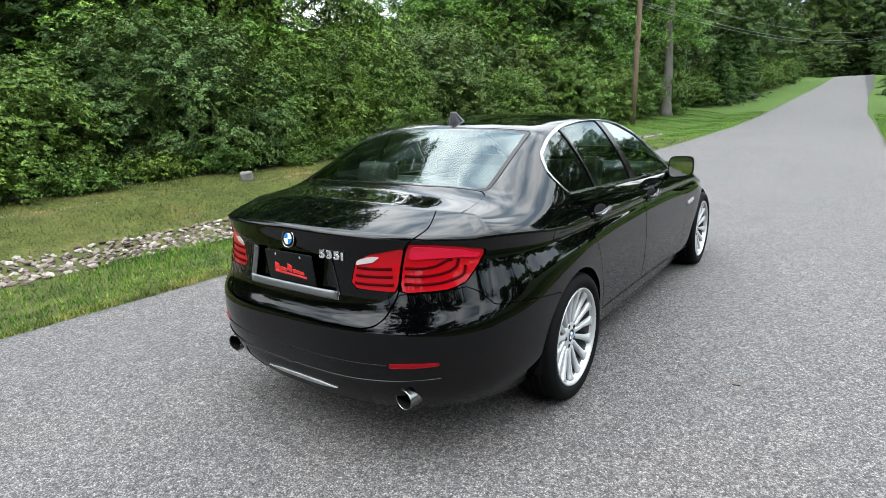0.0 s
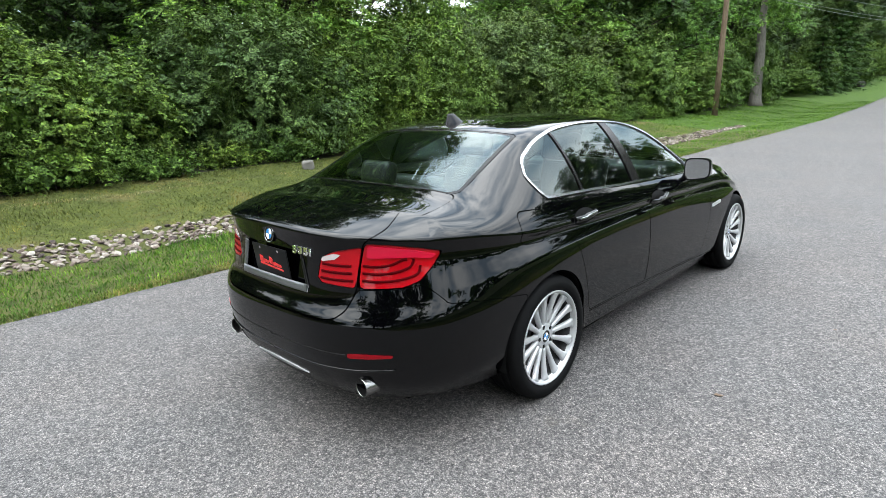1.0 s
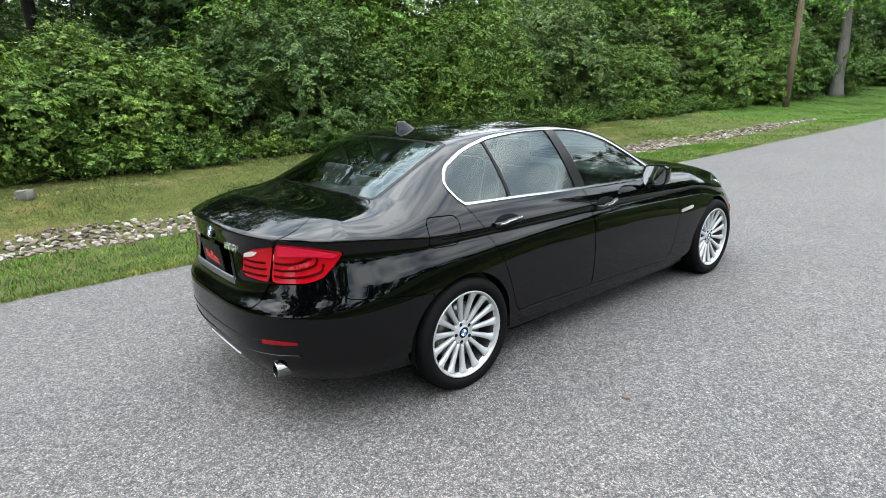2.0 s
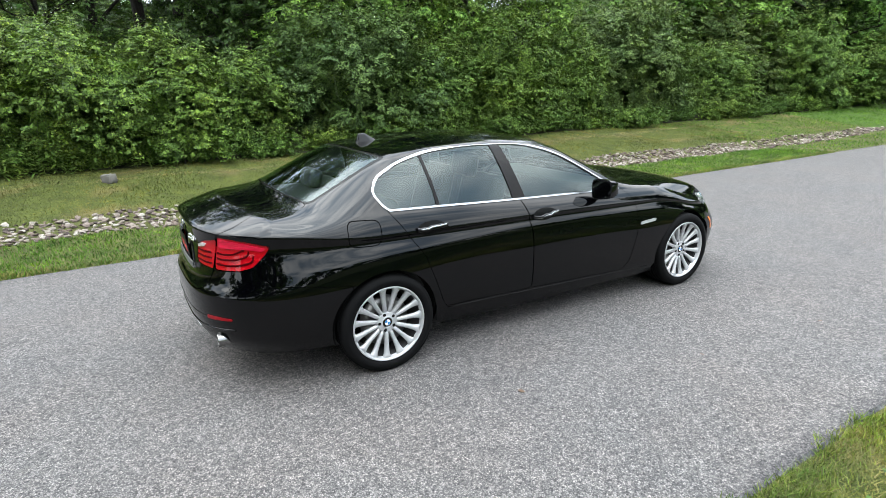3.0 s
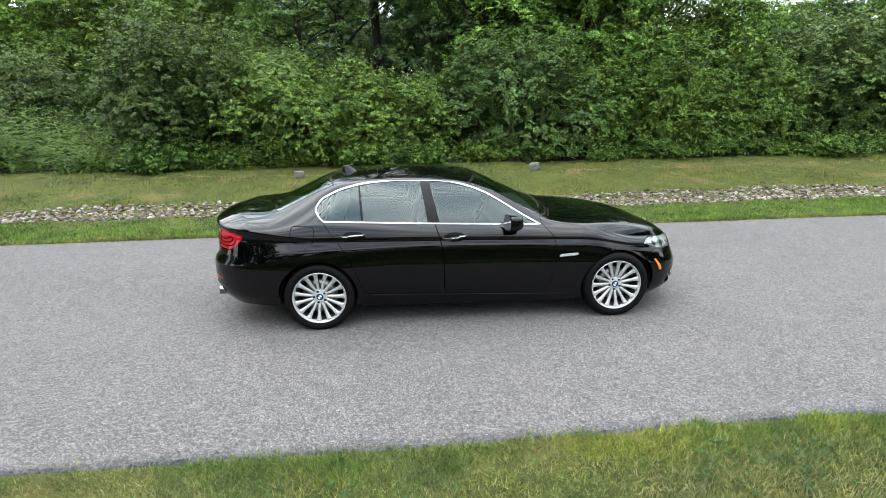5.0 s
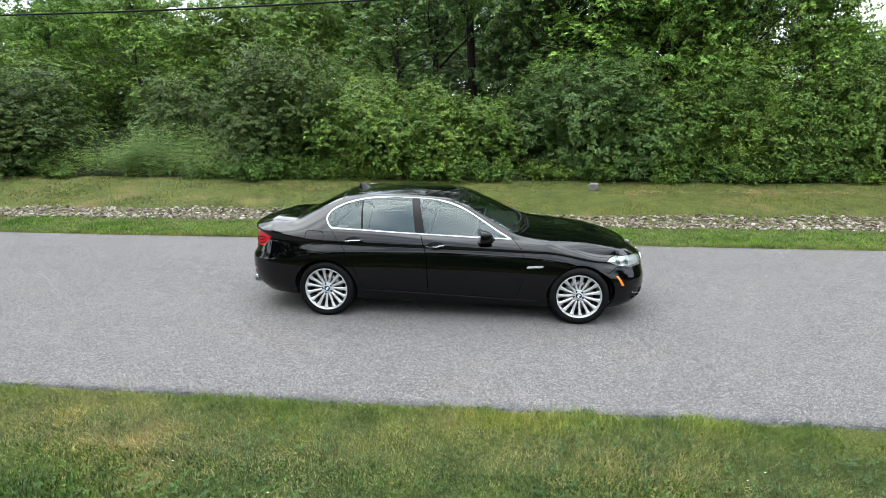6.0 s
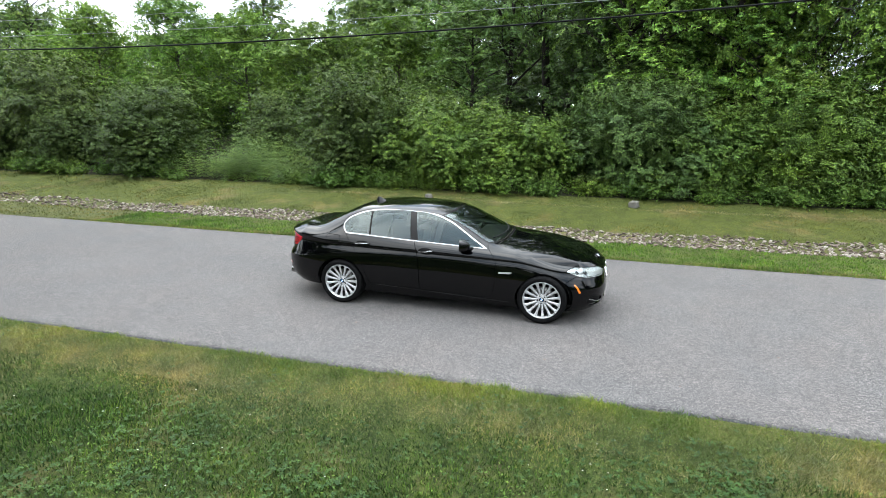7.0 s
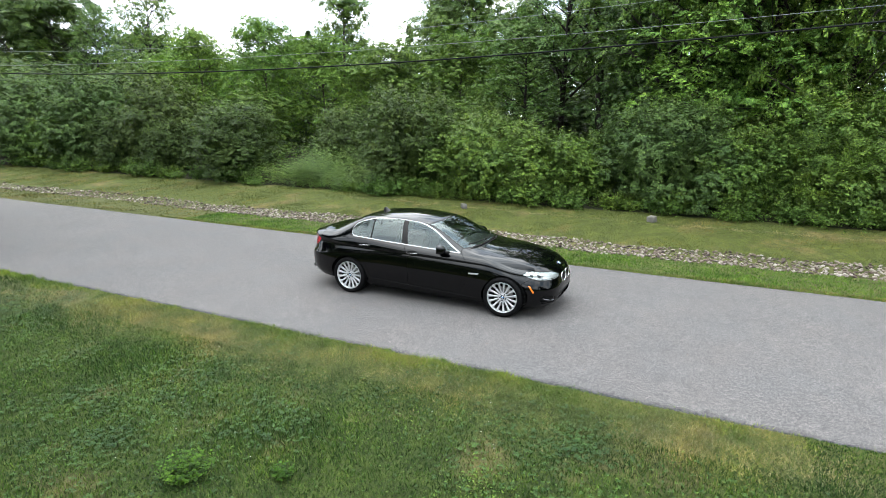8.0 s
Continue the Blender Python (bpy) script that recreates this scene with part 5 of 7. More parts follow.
# exhaust tips
for sg in (1, -1):
    ex = part("exhaust_tip", raw_mesh("exhaust_tip", *revolve([(0.14, 0.042), (-0.045, 0.045), (-0.048, 0.0445), (-0.049, 0.0430), (-0.046, 0.0420)], 28), M_EXHAUST, True), car, "round chrome exhaust tip")
    ex.matrix_basis = pose(0.577 * sg, on_wall(s_rear_x(0.577), 0.360)[0].y + 0.022, 0.354, 0, 0, 90 - 5 * sg)
    # dark inner wall and end disc inside the tip
    part("liner", raw_mesh("liner", *revolve([(-0.046, 0.0420), (0.03, 0.0395)], 28), M_VOID, True), ex, "dark inside of the exhaust tip")
    bore = part("bore", raw_mesh("bore", *disc(0.03, 0.0395, 24), M_VOID), ex)

# rear plate, badge, lettering
pl = part("plate", bm_mesh("plate", box_bm(0.305, 0.006, 0.155, 0.003, 2), M_BLACK), trunk, "black dealer plate with red script lettering")
pl.matrix_basis = pose(0.0, -1.052, 0.853, 6)
for x, z, w, h, r in [(-0.085, 0.002, 0.03, 0.034, 12), (-0.058, -0.006, 0.022, 0.02, -8), (-0.034, -0.007, 0.024, 0.018, 10), (0.0, 0.004, 0.03, 0.034, 18), (0.03, -0.008, 0.026, 0.018, -12), (0.055, -0.010, 0.022, 0.018, 8), (0.078, -0.012, 0.024, 0.016, -6), (0.0, -0.026, 0.205, 0.010, 3)]:
    bar_ob = part("lettering_bar", bm_mesh("lettering_bar", box_bm(w, 0.002, h, 0.0009, 1), M_PLATE_RED, False), pl)
    bar_ob.matrix_basis = pose(x, -0.0042, z, 0, r, 0)
for x in (-0.08, 0.08):
    sc = part("screw", raw_mesh("screw", *disc(0.0, 0.006, 12), M_BRIGHT), pl)
    sc.matrix_basis = pose(x, -0.0045, 0.062, 0, 0, -90)
# silver strips put the sky sheen on the recess edges into colour
pts, nr = [], []
for x in np.linspace(-0.285, 0.285, 20):
    p, n = on_wall(s_rear_x(abs(x)), 0.772)
    pts.append((x, p.y - 0.006, p.z))
    nr.append((n.x * (1 if x >= 0 else -1), n.y, n.z))
ribbon("plate_trim", pts, nr, 0.036, 0.006, M_SATIN, trunk, "silver strip giving the sky sheen of the edge below the plate")
for sg in (1, -1):
    pts, nr = [], []
    for z in np.linspace(0.772, 0.925, 8):
        p, n = on_wall(s_rear_x(0.290 - 0.17 * (z - 0.772)), z)
        pts.append((p.x * sg, p.y - 0.002, p.z))
        nr.append((n.x * sg, n.y, n.z))
    ribbon("plate_trim", pts, nr, 0.034 if sg < 0 else 0.016, 0.005, M_SATIN if sg < 0 else M_PAINT, trunk)
p_b = on_wall(s_rear_x(0.0), 0.988)[0]
badge = part("badge", roundel_mesh(0.041), trunk, "round blue and white badge in a chrome ring")
badge.matrix_basis = pose(0, p_b.y - 0.004, 0.988, 0, 0, -90) @ pose(0, 0, 0, 0, -8, 0)
txt = bpy.data.curves.new("model_lettering", "FONT")
txt.body, txt.size, txt.extrude, txt.space_character, txt.bevel_depth, txt.offset = "535i", 0.052, 0.002, 1.2, 0.0004, 0.0022
tob = bpy.data.objects.new("model_lettering", txt)
ME_TXT = bpy.data.meshes.new_from_object(tob)
bpy.data.objects.remove(tob)
ME_TXT.materials.clear()
ME_TXT.materials.append(M_BRIGHT)
p_t, n_t = on_wall(s_rear_x(0.28), 0.930)
lettering = part("model_lettering", ME_TXT, trunk, "raised chrome numerals 535i")
lettering.matrix_basis = pose(0.185, p_t.y - 0.010, 0.925, 88, 0, math.degrees(math.atan2(n_t.x, -n_t.y)) * 0.9) @ Matrix.Diagonal((1.25, 0.9, 1, 1))
hood_badge = part("badge", roundel_mesh(0.041), car, "round blue and white badge on the hood nose")
hood_badge.matrix_basis = pose(0, 3.655, 0.800, 0, 0, 90) @ pose(0, 0, 0, 0, -62, 0)

# door handles
for nm, s0, s1, z0, z1, doors in (("rear", 0.235, 0.465, 0.931, 0.938, rear_doors), ("front", 1.200, 1.440, 0.891, 0.900, front_doors)):
    for sg, door in zip((1, -1), doors):
        sm, zm, sl = (s0 + s1) / 2, (z0 + z1) / 2, (s1 - s0) / 2
        bowl = [(sm + sl * 0.95 * math.cos(a), zm - 0.004 + 0.047 * math.sin(a)) for a in np.linspace(0, 2 * math.pi, 30)[:-1]]
        bowl_obs = emit("handle_bowl", fine_patch(bowl), M_VOID, door, "pair", lift=0.0015, flange=0)
        bpy.data.objects.remove(bowl_obs[1 if sg > 0 else 0])
        pts, nr, ch = [], [], []
        for k in np.linspace(0, 1, 14):
            p, n = on_wall(s0 + (s1 - s0) * k, z0 + (z1 - z0) * k)
            out = 0.006 + 0.026 * math.sin(math.pi * k) ** 0.6
            q = p + n * out
            pts.append((q.x * sg, q.y, q.z))
            nr.append((n.x * sg, n.y, n.z))
            q2 = p + n * (out + 0.0115)
            ch.append((q2.x * sg, q2.y, q2.z + 0.004))
        h = ribbon("door_handle", pts, nr, 0.034, 0.012, M_PAINT, door, "curved door handle with a chrome strip")
        ribbon("handle_strip", ch[1:-1], nr[1:-1], 0.011, 0.003, M_CHROME, h)

# sill trim line under the doors
strip_on_wall("sill_trim", along([(0.47, 0.338), (1.2, 0.309), (2.0, 0.277), (2.52, 0.262)], 30), 0.006, 0.003, M_TRIM, car, 0.0)


# door mirrors
def mirror_mesh():
    v, f = [], []
    rows, n = 12, 20
    for i in range(rows + 1):
        t = i / rows
        y = 1.825 + 0.150 * t
        k = math.sqrt(max(0.0, 1 - t ** 2.6)) * 0.97 + 0.03
        cx, cz = 0.960 - 0.012 * t, 1.030 - 0.006 * t
        for j in range(n):
            a = 2 * math.pi * j / n
            c, s = math.cos(a), math.sin(a)
            x = 0.086 * k * abs(c) ** 0.5 * (1 if c >= 0 else -1)
            z = 0.079 * k * abs(s) ** 0.5 * (1 if s >= 0 else -1) * (1 - 0.18 * (x / 0.098 if z_neg(s) else 0))
            v.append((cx + x, y + 0.02 * (x / 0.1), cz + z))
    for i in range(rows):
        for j in range(n):
            f.append((i * n + j, i * n + (j + 1) % n, (i + 1) * n + (j + 1) % n, (i + 1) * n + j))
    f.append(tuple(rows * n + j for j in range(n)))
    return v, f


def z_neg(s):
    return s < 0


mv, mf = mirror_mesh()
for sg, door in zip((1, -1), front_doors):
    hv = [(x * sg, y, z) for x, y, z in mv]
    mir = part("mirror_housing", raw_mesh("mirror_housing", hv, mf, M_PAINT, True), door, "glossy black door mirror housing")
    gv = [((0.960 + (x - 0.960) * 0.9) * sg, 1.8190 + 0.02 * ((x - 0.960) / 0.1), 1.030 + (z - 1.030) * 0.88) for x, y, z in mv[:20]]
    part("mirror_glass", raw_mesh("mirror_glass", gv, [tuple(range(20))], M_MIRROR), mir, "mirror glass")
    part("mirror_border", raw_mesh("mirror_border", [(x * sg, y - 0.0005, z) for x, y, z in mv[:20]], [tuple(range(20))], M_BLACK), mir)
    arm, fa = tube([(0.80 * sg, 1.985, 0.965), (0.85 * sg, 1.955, 0.968), (0.91 * sg, 1.90, 0.985)], [0.030, 0.024, 0.022], 12)
    part("mirror_foot", raw_mesh("mirror_foot", arm, fa, M_BLACK, True), mir)

# roof aerial fin
fv, ff2 = [], []
for t in np.linspace(0, 1, 9):
    z = 1.425 + 0.066 * t
    y0, y1 = 0.215 + 0.022 * t, 0.415 - 0.120 * t ** 0.8
    w = 0.036 * (1 - 0.80 * t)
    for k in range(12):
        a = 2 * math.pi * k / 12
        fv.append((w * math.sin(a), (y0 + y1) / 2 + (y1 - y0) / 2 * math.cos(a), z))
for i in range(8):
    for k in range(12):
        ff2.append((i * 12 + k, i * 12 + (k + 1) % 12, (i + 1) * 12 + (k + 1) % 12, (i + 1) * 12 + k))
ff2.append(tuple(96 + k for k in range(12)))
part("aerial_fin", raw_mesh("aerial_fin", fv, ff2, M_PAINT, True), car, "shark-fin aerial on the roof")

# wipers
for x0, x1 in ((-0.62, 0.02), (0.02, 0.55)):
    pts = [(x, 2.31 - 0.16 * (x / 0.7) ** 2 + 0.02 * (x - x0), 1.075 + 0.008 * (x / 0.7) ** 2) for x in np.linspace(x0, x1, 10)]
    part("wiper", raw_mesh("wiper", *tube(pts, 0.010, 6), M_BLACK, True), car, "black wiper blade")


# ---- car: cabin ----
def seat(x, y):
    s = new("seat")
    s.parent = car
    tagged(s, "black leather front seat with headrest")
    s.matrix_basis = pose(x, y, 0)
    part("cushion", bm_mesh("cushion", box_bm(0.50, 0.52, 0.16, 0.06, 4, pose(0, 0.05, 0.55, 6)), M_LEATHER), s)
    part("backrest", bm_mesh("backrest", box_bm(0.48, 0.14, 0.62, 0.06, 4, pose(0, -0.29, 0.86, -16)), M_LEATHER), s)
    part("headrest", bm_mesh("headrest", box_bm(0.27, 0.10, 0.19, 0.045, 4, pose(0, -0.40, 1.245, -12)), M_LEATHER), s)


for x in (-0.37, 0.37):
    seat(x, 1.35)
bench = new("rear_bench")
bench.parent = car
tagged(bench, "black leather rear bench with headrests")
part("cushion", bm_mesh("cushion", box_bm(1.30, 0.50, 0.18, 0.07, 4, pose(0, 0.42, 0.56, 5)), M_LEATHER), bench)
part("backrest", bm_mesh("backrest", box_bm(1.30, 0.16, 0.58, 0.06, 4, pose(0, 0.09, 0.83, -20)), M_LEATHER), bench)
for x in (-0.37, 0.37):
    part("headrest", bm_mesh("headrest", box_bm(0.27, 0.11, 0.15, 0.05, 4, pose(x, -0.03, 1.14, -14)), M_LEATHER), bench)
part("dashboard", bm_mesh("dashboard", box_bm(1.42, 0.45, 0.26, 0.09, 4, pose(0, 2.06, 0.90)), M_LEATHER), car, "black dashboard")
wheel_v, wheel_f = [], []
wheel_ob = bmesh.new()
for k in range(28):
    a = 2 * math.pi * k / 28
    for j in range(8):
        b = 2 * math.pi * j / 8
        wheel_v.append(((0.185 + 0.016 * math.cos(b)) * math.cos(a), 0.016 * math.sin(b), (0.185 + 0.016 * math.cos(b)) * math.sin(a)))
for k in range(28):
    for j in range(8):
        wheel_f.append((k * 8 + j, k * 8 + (j + 1) % 8, ((k + 1) % 28) * 8 + (j + 1) % 8, ((k + 1) % 28) * 8 + j))
wheel_ob.free()
sw = part("steering_wheel", raw_mesh("steering_wheel", wheel_v, wheel_f, M_LEATHER, True), car, "black steering wheel")
sw.matrix_basis = pose(-0.37, 1.78, 0.93, -24)
part("airbag_hub", bm_mesh("airbag_hub", box_bm(0.22, 0.05, 0.15, 0.02, 3), M_LEATHER), sw)
part("interior_mirror", bm_mesh("interior_mirror", box_bm(0.23, 0.025, 0.065, 0.011, 3, pose(0, 1.67, 1.305)), M_BLACK), car, "rear-view mirror behind the windscreen")
roof_in = [f for f in shell.faces["top"] if 0.20 < sum(shell.P[i][1] for i in f) / len(f) < 1.50]
emit("headliner", roof_in, M_HEADLINER, car, "both", lift=-0.035, flange=0, label="pale grey cloth headliner")
for sg in (1, -1):
    part("door_card", bm_mesh("door_card", box_bm(0.05, 1.95, 0.50, 0.02, 2, pose(0.765 * sg, 1.15, 0.74)), M_LEATHER), car, "black inner door trim")


# ---- vegetation ----
def stuff(name, me, label, category):
    return tagged(new(name, me), label, category, kind="stuff")


def unit(a):
    return a / (np.linalg.norm(a, axis=1)[:, None] + 1e-9)


def kite_leaves(p, nrm, size, rnd, droop=0.3, narrow=0.5, along_dir=None):
    """Four-cornered leaves at points p with mean facing nrm, pointing along along_dir or any way."""
    n = len(p)
    nrm = nrm + rnd.normal(0, 0.30, (n, 3))
    nrm[:, 2] += droop
    nrm = unit(nrm)
    t = rnd.normal(0, 1, (n, 3)) if along_dir is None else along_dir + rnd.normal(0, 0.3, (n, 3))
    t = unit(t - (t * nrm).sum(1)[:, None] * nrm)
    b = np.cross(nrm, t)
    s = (size * rnd.uniform(0.65, 1.35, n))[:, None]
    bend = nrm * s * rnd.uniform(-0.18, 0.02, (n, 1))
    a = p - t * s * 0.5
    c = p + t * s * 0.5 + bend
    l = p + b * s * narrow * 0.5 - bend * 0.4
    r = p - b * s * narrow * 0.5 - bend * 0.4
    return np.stack([a, l, c, r], 1).reshape(-1, 3)


def lump_points(lumps, n, rnd, inner=0.25):
    """Points scattered through the outer shells of overlapping ellipsoid clumps, with an outward direction."""
    c = np.array([l[:3] for l in lumps])
    r = np.array([l[3:6] for l in lumps])
    w = (r[:, 0] * r[:, 1] + r[:, 0] * r[:, 2] + r[:, 1] * r[:, 2])
    k = rnd.choice(len(lumps), n, p=w / w.sum())
    d = unit(rnd.normal(0, 1, (n, 3)))
    d[:, 2] = np.where(d[:, 2] < -0.5, -d[:, 2] * 0.5, d[:, 2])
    rad = 1.0 - inner * rnd.uniform(0, 1, n) ** 2 + 0.10 * rnd.normal(0, 1, n)
    return c[k] + d * r[k] * rad[:, None], d


def sprays(base, out, length, count, size, rnd, arch=0.35, narrow=0.55, rise=0.35):
    """Leafy shoots that start at base, run outwards, arch over and carry leaves to both sides."""
    n = len(base)
    d = out + rnd.normal(0, 0.32, (n, 3))
    d[:, 2] += rise
    d = unit(d)
    ln = length * rnd.uniform(0.45, 1.3, (n, 1))
    side = unit(np.cross(d, np.array([0, 0, 1.0])) + rnd.normal(0, 0.25, (n, 3)))
    up = np.array([0, 0, 1.0])
    quads = []
    for k in range(count):
        q = (k + 0.7) / count
        flip = side * (1 if k % 2 else -1)
        p = base + d * ln * q - up * (arch * ln * q * q) + flip * (size * 0.30)
        tang = flip * 0.8 + d * 0.6 - up * (0.25 + 0.5 * arch)
        face = out * 0.6 + up * 0.5
        quads.append(kite_leaves(p, face, size * (1.1 - 0.35 * q), rnd, 0.0, narrow, tang))
    return np.concatenate(quads)


def shrub_mesh(name, w, d, h, seed, shoots, size, mat, lobes=24, narrow=0.6, length=0.34, arch=0.35, rise=0.35, leaders=60, full=2.4, core_n=1300, core_s=0.55):
    """A shrub down to the ground: lobes set over a dome, each thick with leafy shoots, with longer leaders on top."""
    rnd = np.random.RandomState(seed)
    lumps = [(0, 0, h * 0.32, w * 0.33, d * 0.33, h * 0.44)]
    for i in range(lobes):
        a = i * 2.4 + rnd.uniform(-0.5, 0.5)
        z = 0.10 + 0.82 * ((i + rnd.uniform(0.1, 0.9)) / lobes)
        rr = max(0.12, 1 - z ** full) ** 0.5 * min(1.0, 0.74 + 0.75 * z)
        s = rnd.uniform(0.15, 0.27) * min(w, h)
        lumps.append(((0.5 * w - s) * rr * math.cos(a), (0.5 * d - s) * rr * math.sin(a), min(z * h, h - s * 0.8), s, s, s * rnd.uniform(0.75, 1.0)))
    p, nr = lump_points(lumps, shoots, rnd, 0.35)
    out = p - np.array([0, 0, h * 0.30])
    nr = unit(nr * 0.75 + unit(out) * 0.6)
    keep = p[:, 2] > 0.04
    leaves = [sprays(p[keep], nr[keep], length, 5, size, rnd, arch, narrow, rise)]
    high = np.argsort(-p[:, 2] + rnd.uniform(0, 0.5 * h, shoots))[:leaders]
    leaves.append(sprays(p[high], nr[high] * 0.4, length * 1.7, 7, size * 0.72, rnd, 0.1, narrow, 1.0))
    # broad inner leaves that close the shrub's heart
    c = unit(rnd.normal(0, 1, (core_n, 3))) * rnd.uniform(0.3, 0.95, (core_n, 1)) * np.array([w * 0.38, d * 0.38, h * 0.43])
    c[:, 2] = np.maximum(c[:, 2] + h * 0.38, 0.12)
    leaves.append(kite_leaves(c, rnd.normal(0, 1, (core_n, 3)), core_s, rnd, 0.0, 0.8))
    me = quick_mesh(name, np.concatenate(leaves), 4, [mat, M_LEAF_TOP])
    # leaders take the paler leaf, so bright shrub tops are in the colour
    pale_top = np.zeros(len(me.polygons), dtype=np.int32)
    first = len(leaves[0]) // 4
    pale_top[first:first + len(leaves[1]) // 4] = 1
    me.polygons.foreach_set("material_index", pale_top)
    return me


def tree_meshes(name, h, r, seed, shoots, size, bark_mat, leaf_mat, first=0.3, trunk_r=0.16, limbs=22, lean=0.3, narrow=0.55, clump=0.24, shape=0.15, climb=0.75, length=0.5, arch=0.4, count=5, core=0.12):
    """A tapered trunk with limbs that fork twice; each fork carries a loose clump of leafy shoots, with gaps between them."""
    rnd = np.random.RandomState(seed)

    def trunk_at(q):
        return np.array([lean * q * q, 0.25 * math.sin(2.5 * q), h * 0.96 * q])

    items = [tube([trunk_at(q) for q in np.linspace(0, 1, 9)], [trunk_r * (1.3 if i == 0 else 1.0) * (1 - 0.88 * i / 8) for i in range(9)], 9)]
    tips = []
    for i in range(limbs):
        q0 = first + (0.97 - first) * (i + rnd.uniform(0, 1)) / limbs
        a = i * 2.4 + rnd.uniform(-0.5, 0.5)
        t = (q0 - first) / (1 - first)
        ln = r * rnd.uniform(0.6, 1.1) * max(0.30, (1 - t ** 2.2) ** 0.5 * (1 - shape) + shape * (1 - t))
        o = trunk_at(q0)
        pts = [o + np.array([math.cos(a + 0.3 * q) * ln * q, math.sin(a + 0.3 * q) * ln * q, ln * (climb * q - 0.3 * q * q)]) for q in np.linspace(0, 1, 6)]
        items.append(tube(pts, [trunk_r * 0.36 * (1 - 0.5 * t) * (1 - 0.16 * j) for j in range(6)], 5))
        tips += [pts[5], pts[3]]
        for b in range(2):
            s = pts[2 + b]
            e = s + np.array([math.cos(a + (1.1, -1.2)[b]), math.sin(a + (1.1, -1.2)[b]), rnd.uniform(0.1, 0.7)]) * ln * rnd.uniform(0.3, 0.55)
            items.append(tube([s, (s + e) / 2 + np.array([0, 0, 0.05 * ln]), e], [trunk_r * 0.14, trunk_r * 0.1, trunk_r * 0.04], 4))
            tips.append(e)
    tips.append(trunk_at(1.0))
    wood = raw_mesh(name + "_trunk", *join_lists(items), bark_mat, True)
    lumps = [(*(t + rnd.uniform(-0.06, 0.06, 3) * r), s, s, s * 0.7) for t in tips for s in [r * clump * rnd.uniform(0.6, 1.4)]]
    p, nr = lump_points(lumps, shoots, rnd, 0.6)
    leaves = [sprays(p, nr, length, count, size, rnd, arch, narrow, 0.2)]
    m = int(shoots * core)
    if m:
        k = rnd.randint(0, len(lumps), m)
        c = np.array([l[:3] for l in lumps])[k] + rnd.normal(0, 0.35, (m, 3)) * np.array([l[3:6] for l in lumps])[k]
        leaves.append(kite_leaves(c, rnd.normal(0, 1, (m, 3)), size * 1.6, rnd, 0.3, 0.7))
    return wood, quick_mesh(name + "_crown", np.concatenate(leaves), 4, leaf_mat)


def conifer_meshes(name, h, r, seed, n, leaf_mat, size=0.34):
    """A spruce: whorls of drooping boughs round a straight trunk."""
    rnd = np.random.RandomState(seed)
    wood = raw_mesh(name + "_trunk", *tube([(0, 0, 0), (0, 0, h * 0.5), (0, 0, h * 0.97)], [0.16, 0.09, 0.02], 8), M_BARK, True)
    whorls = 22
    lev = rnd.randint(0, whorls, n)
    q = 0.03 + 0.96 * (lev + 0.5 * np.sin(lev * 5.1)) / whorls
    a = (np.floor(rnd.uniform(0, 9, n)) + 0.37 * lev) * (2 * math.pi / 9) + rnd.normal(0, 0.13, n)
    reach = rnd.uniform(0.2, 1.0, n) ** 0.7
    rr = r * (1 - q) ** 0.9 * reach * (0.85 + 0.3 * np.sin(lev * 2.7 + a * 2))
    p = np.stack([rr * np.cos(a), rr * np.sin(a), 0.15 + q * h - 0.22 * rr + rnd.normal(0, 0.05, n)], 1)
    tang = np.stack([np.cos(a), np.sin(a), np.full(n, -0.35)], 1)
    nr = np.stack([0.3 * np.cos(a), 0.3 * np.sin(a), np.full(n, 0.9)], 1)
    return wood, quick_mesh(name + "_crown", kite_leaves(p, nr, size, rnd, 0.0, 0.5, tang), 4, leaf_mat)


def place(x, y, rz=0.0, dz=-0.05, s=1.0):
    return pose(x, y, float(ground_z(x, y)) + dz, 0, 0, rz) @ Matrix.Diagonal((s, s, s, 1))


def put_shrub(me, label, x, y, rz=0.0, s=1.0, sz=None, group="hedgerow shrubs"):
    t = thing("shrub", label, "shrub", pose(x, y, float(ground_z(x, y)) - 0.05, 0, 0, rz), group)
    t.scale = (s, s, sz or s)
    part("stem", STEMS, t)
    part("foliage", me, t)
    return t


def put_tree(kind, x, y, rz=0.0, h=None, wide=None, label=None, group="roadside trees"):
    """Sets a tree of the given kind, grown to height h and spread by wide."""
    pair, own, lab = TREES[kind]
    k = (h or own) / own
    w = wide or k
    t = thing("tree", label or lab, "tree", pose(x, y, float(ground_z(x, y)) - 0.1, 0, 0, rz), group)
    t.scale = (w, w, k)
    part("trunk", pair[0], t)
    part("crown", pair[1], t)
    return t


def stem_mesh():
    rnd = np.random.RandomState(3)
    items = []
    for k in range(9):
        a, r = k * 2.4, rnd.uniform(0.2, 0.5)
        pts = [(0.15 * math.cos(a) + r * q * math.cos(a), 0.15 * math.sin(a) + r * q * math.sin(a), -0.1 + 0.5 * q) for q in np.linspace(0, 1, 5)]
        items.append(tube(pts, [0.02, 0.018, 0.014, 0.01, 0.006], 4))
    return raw_mesh("stems", *join_lists(items), M_BARK, True)


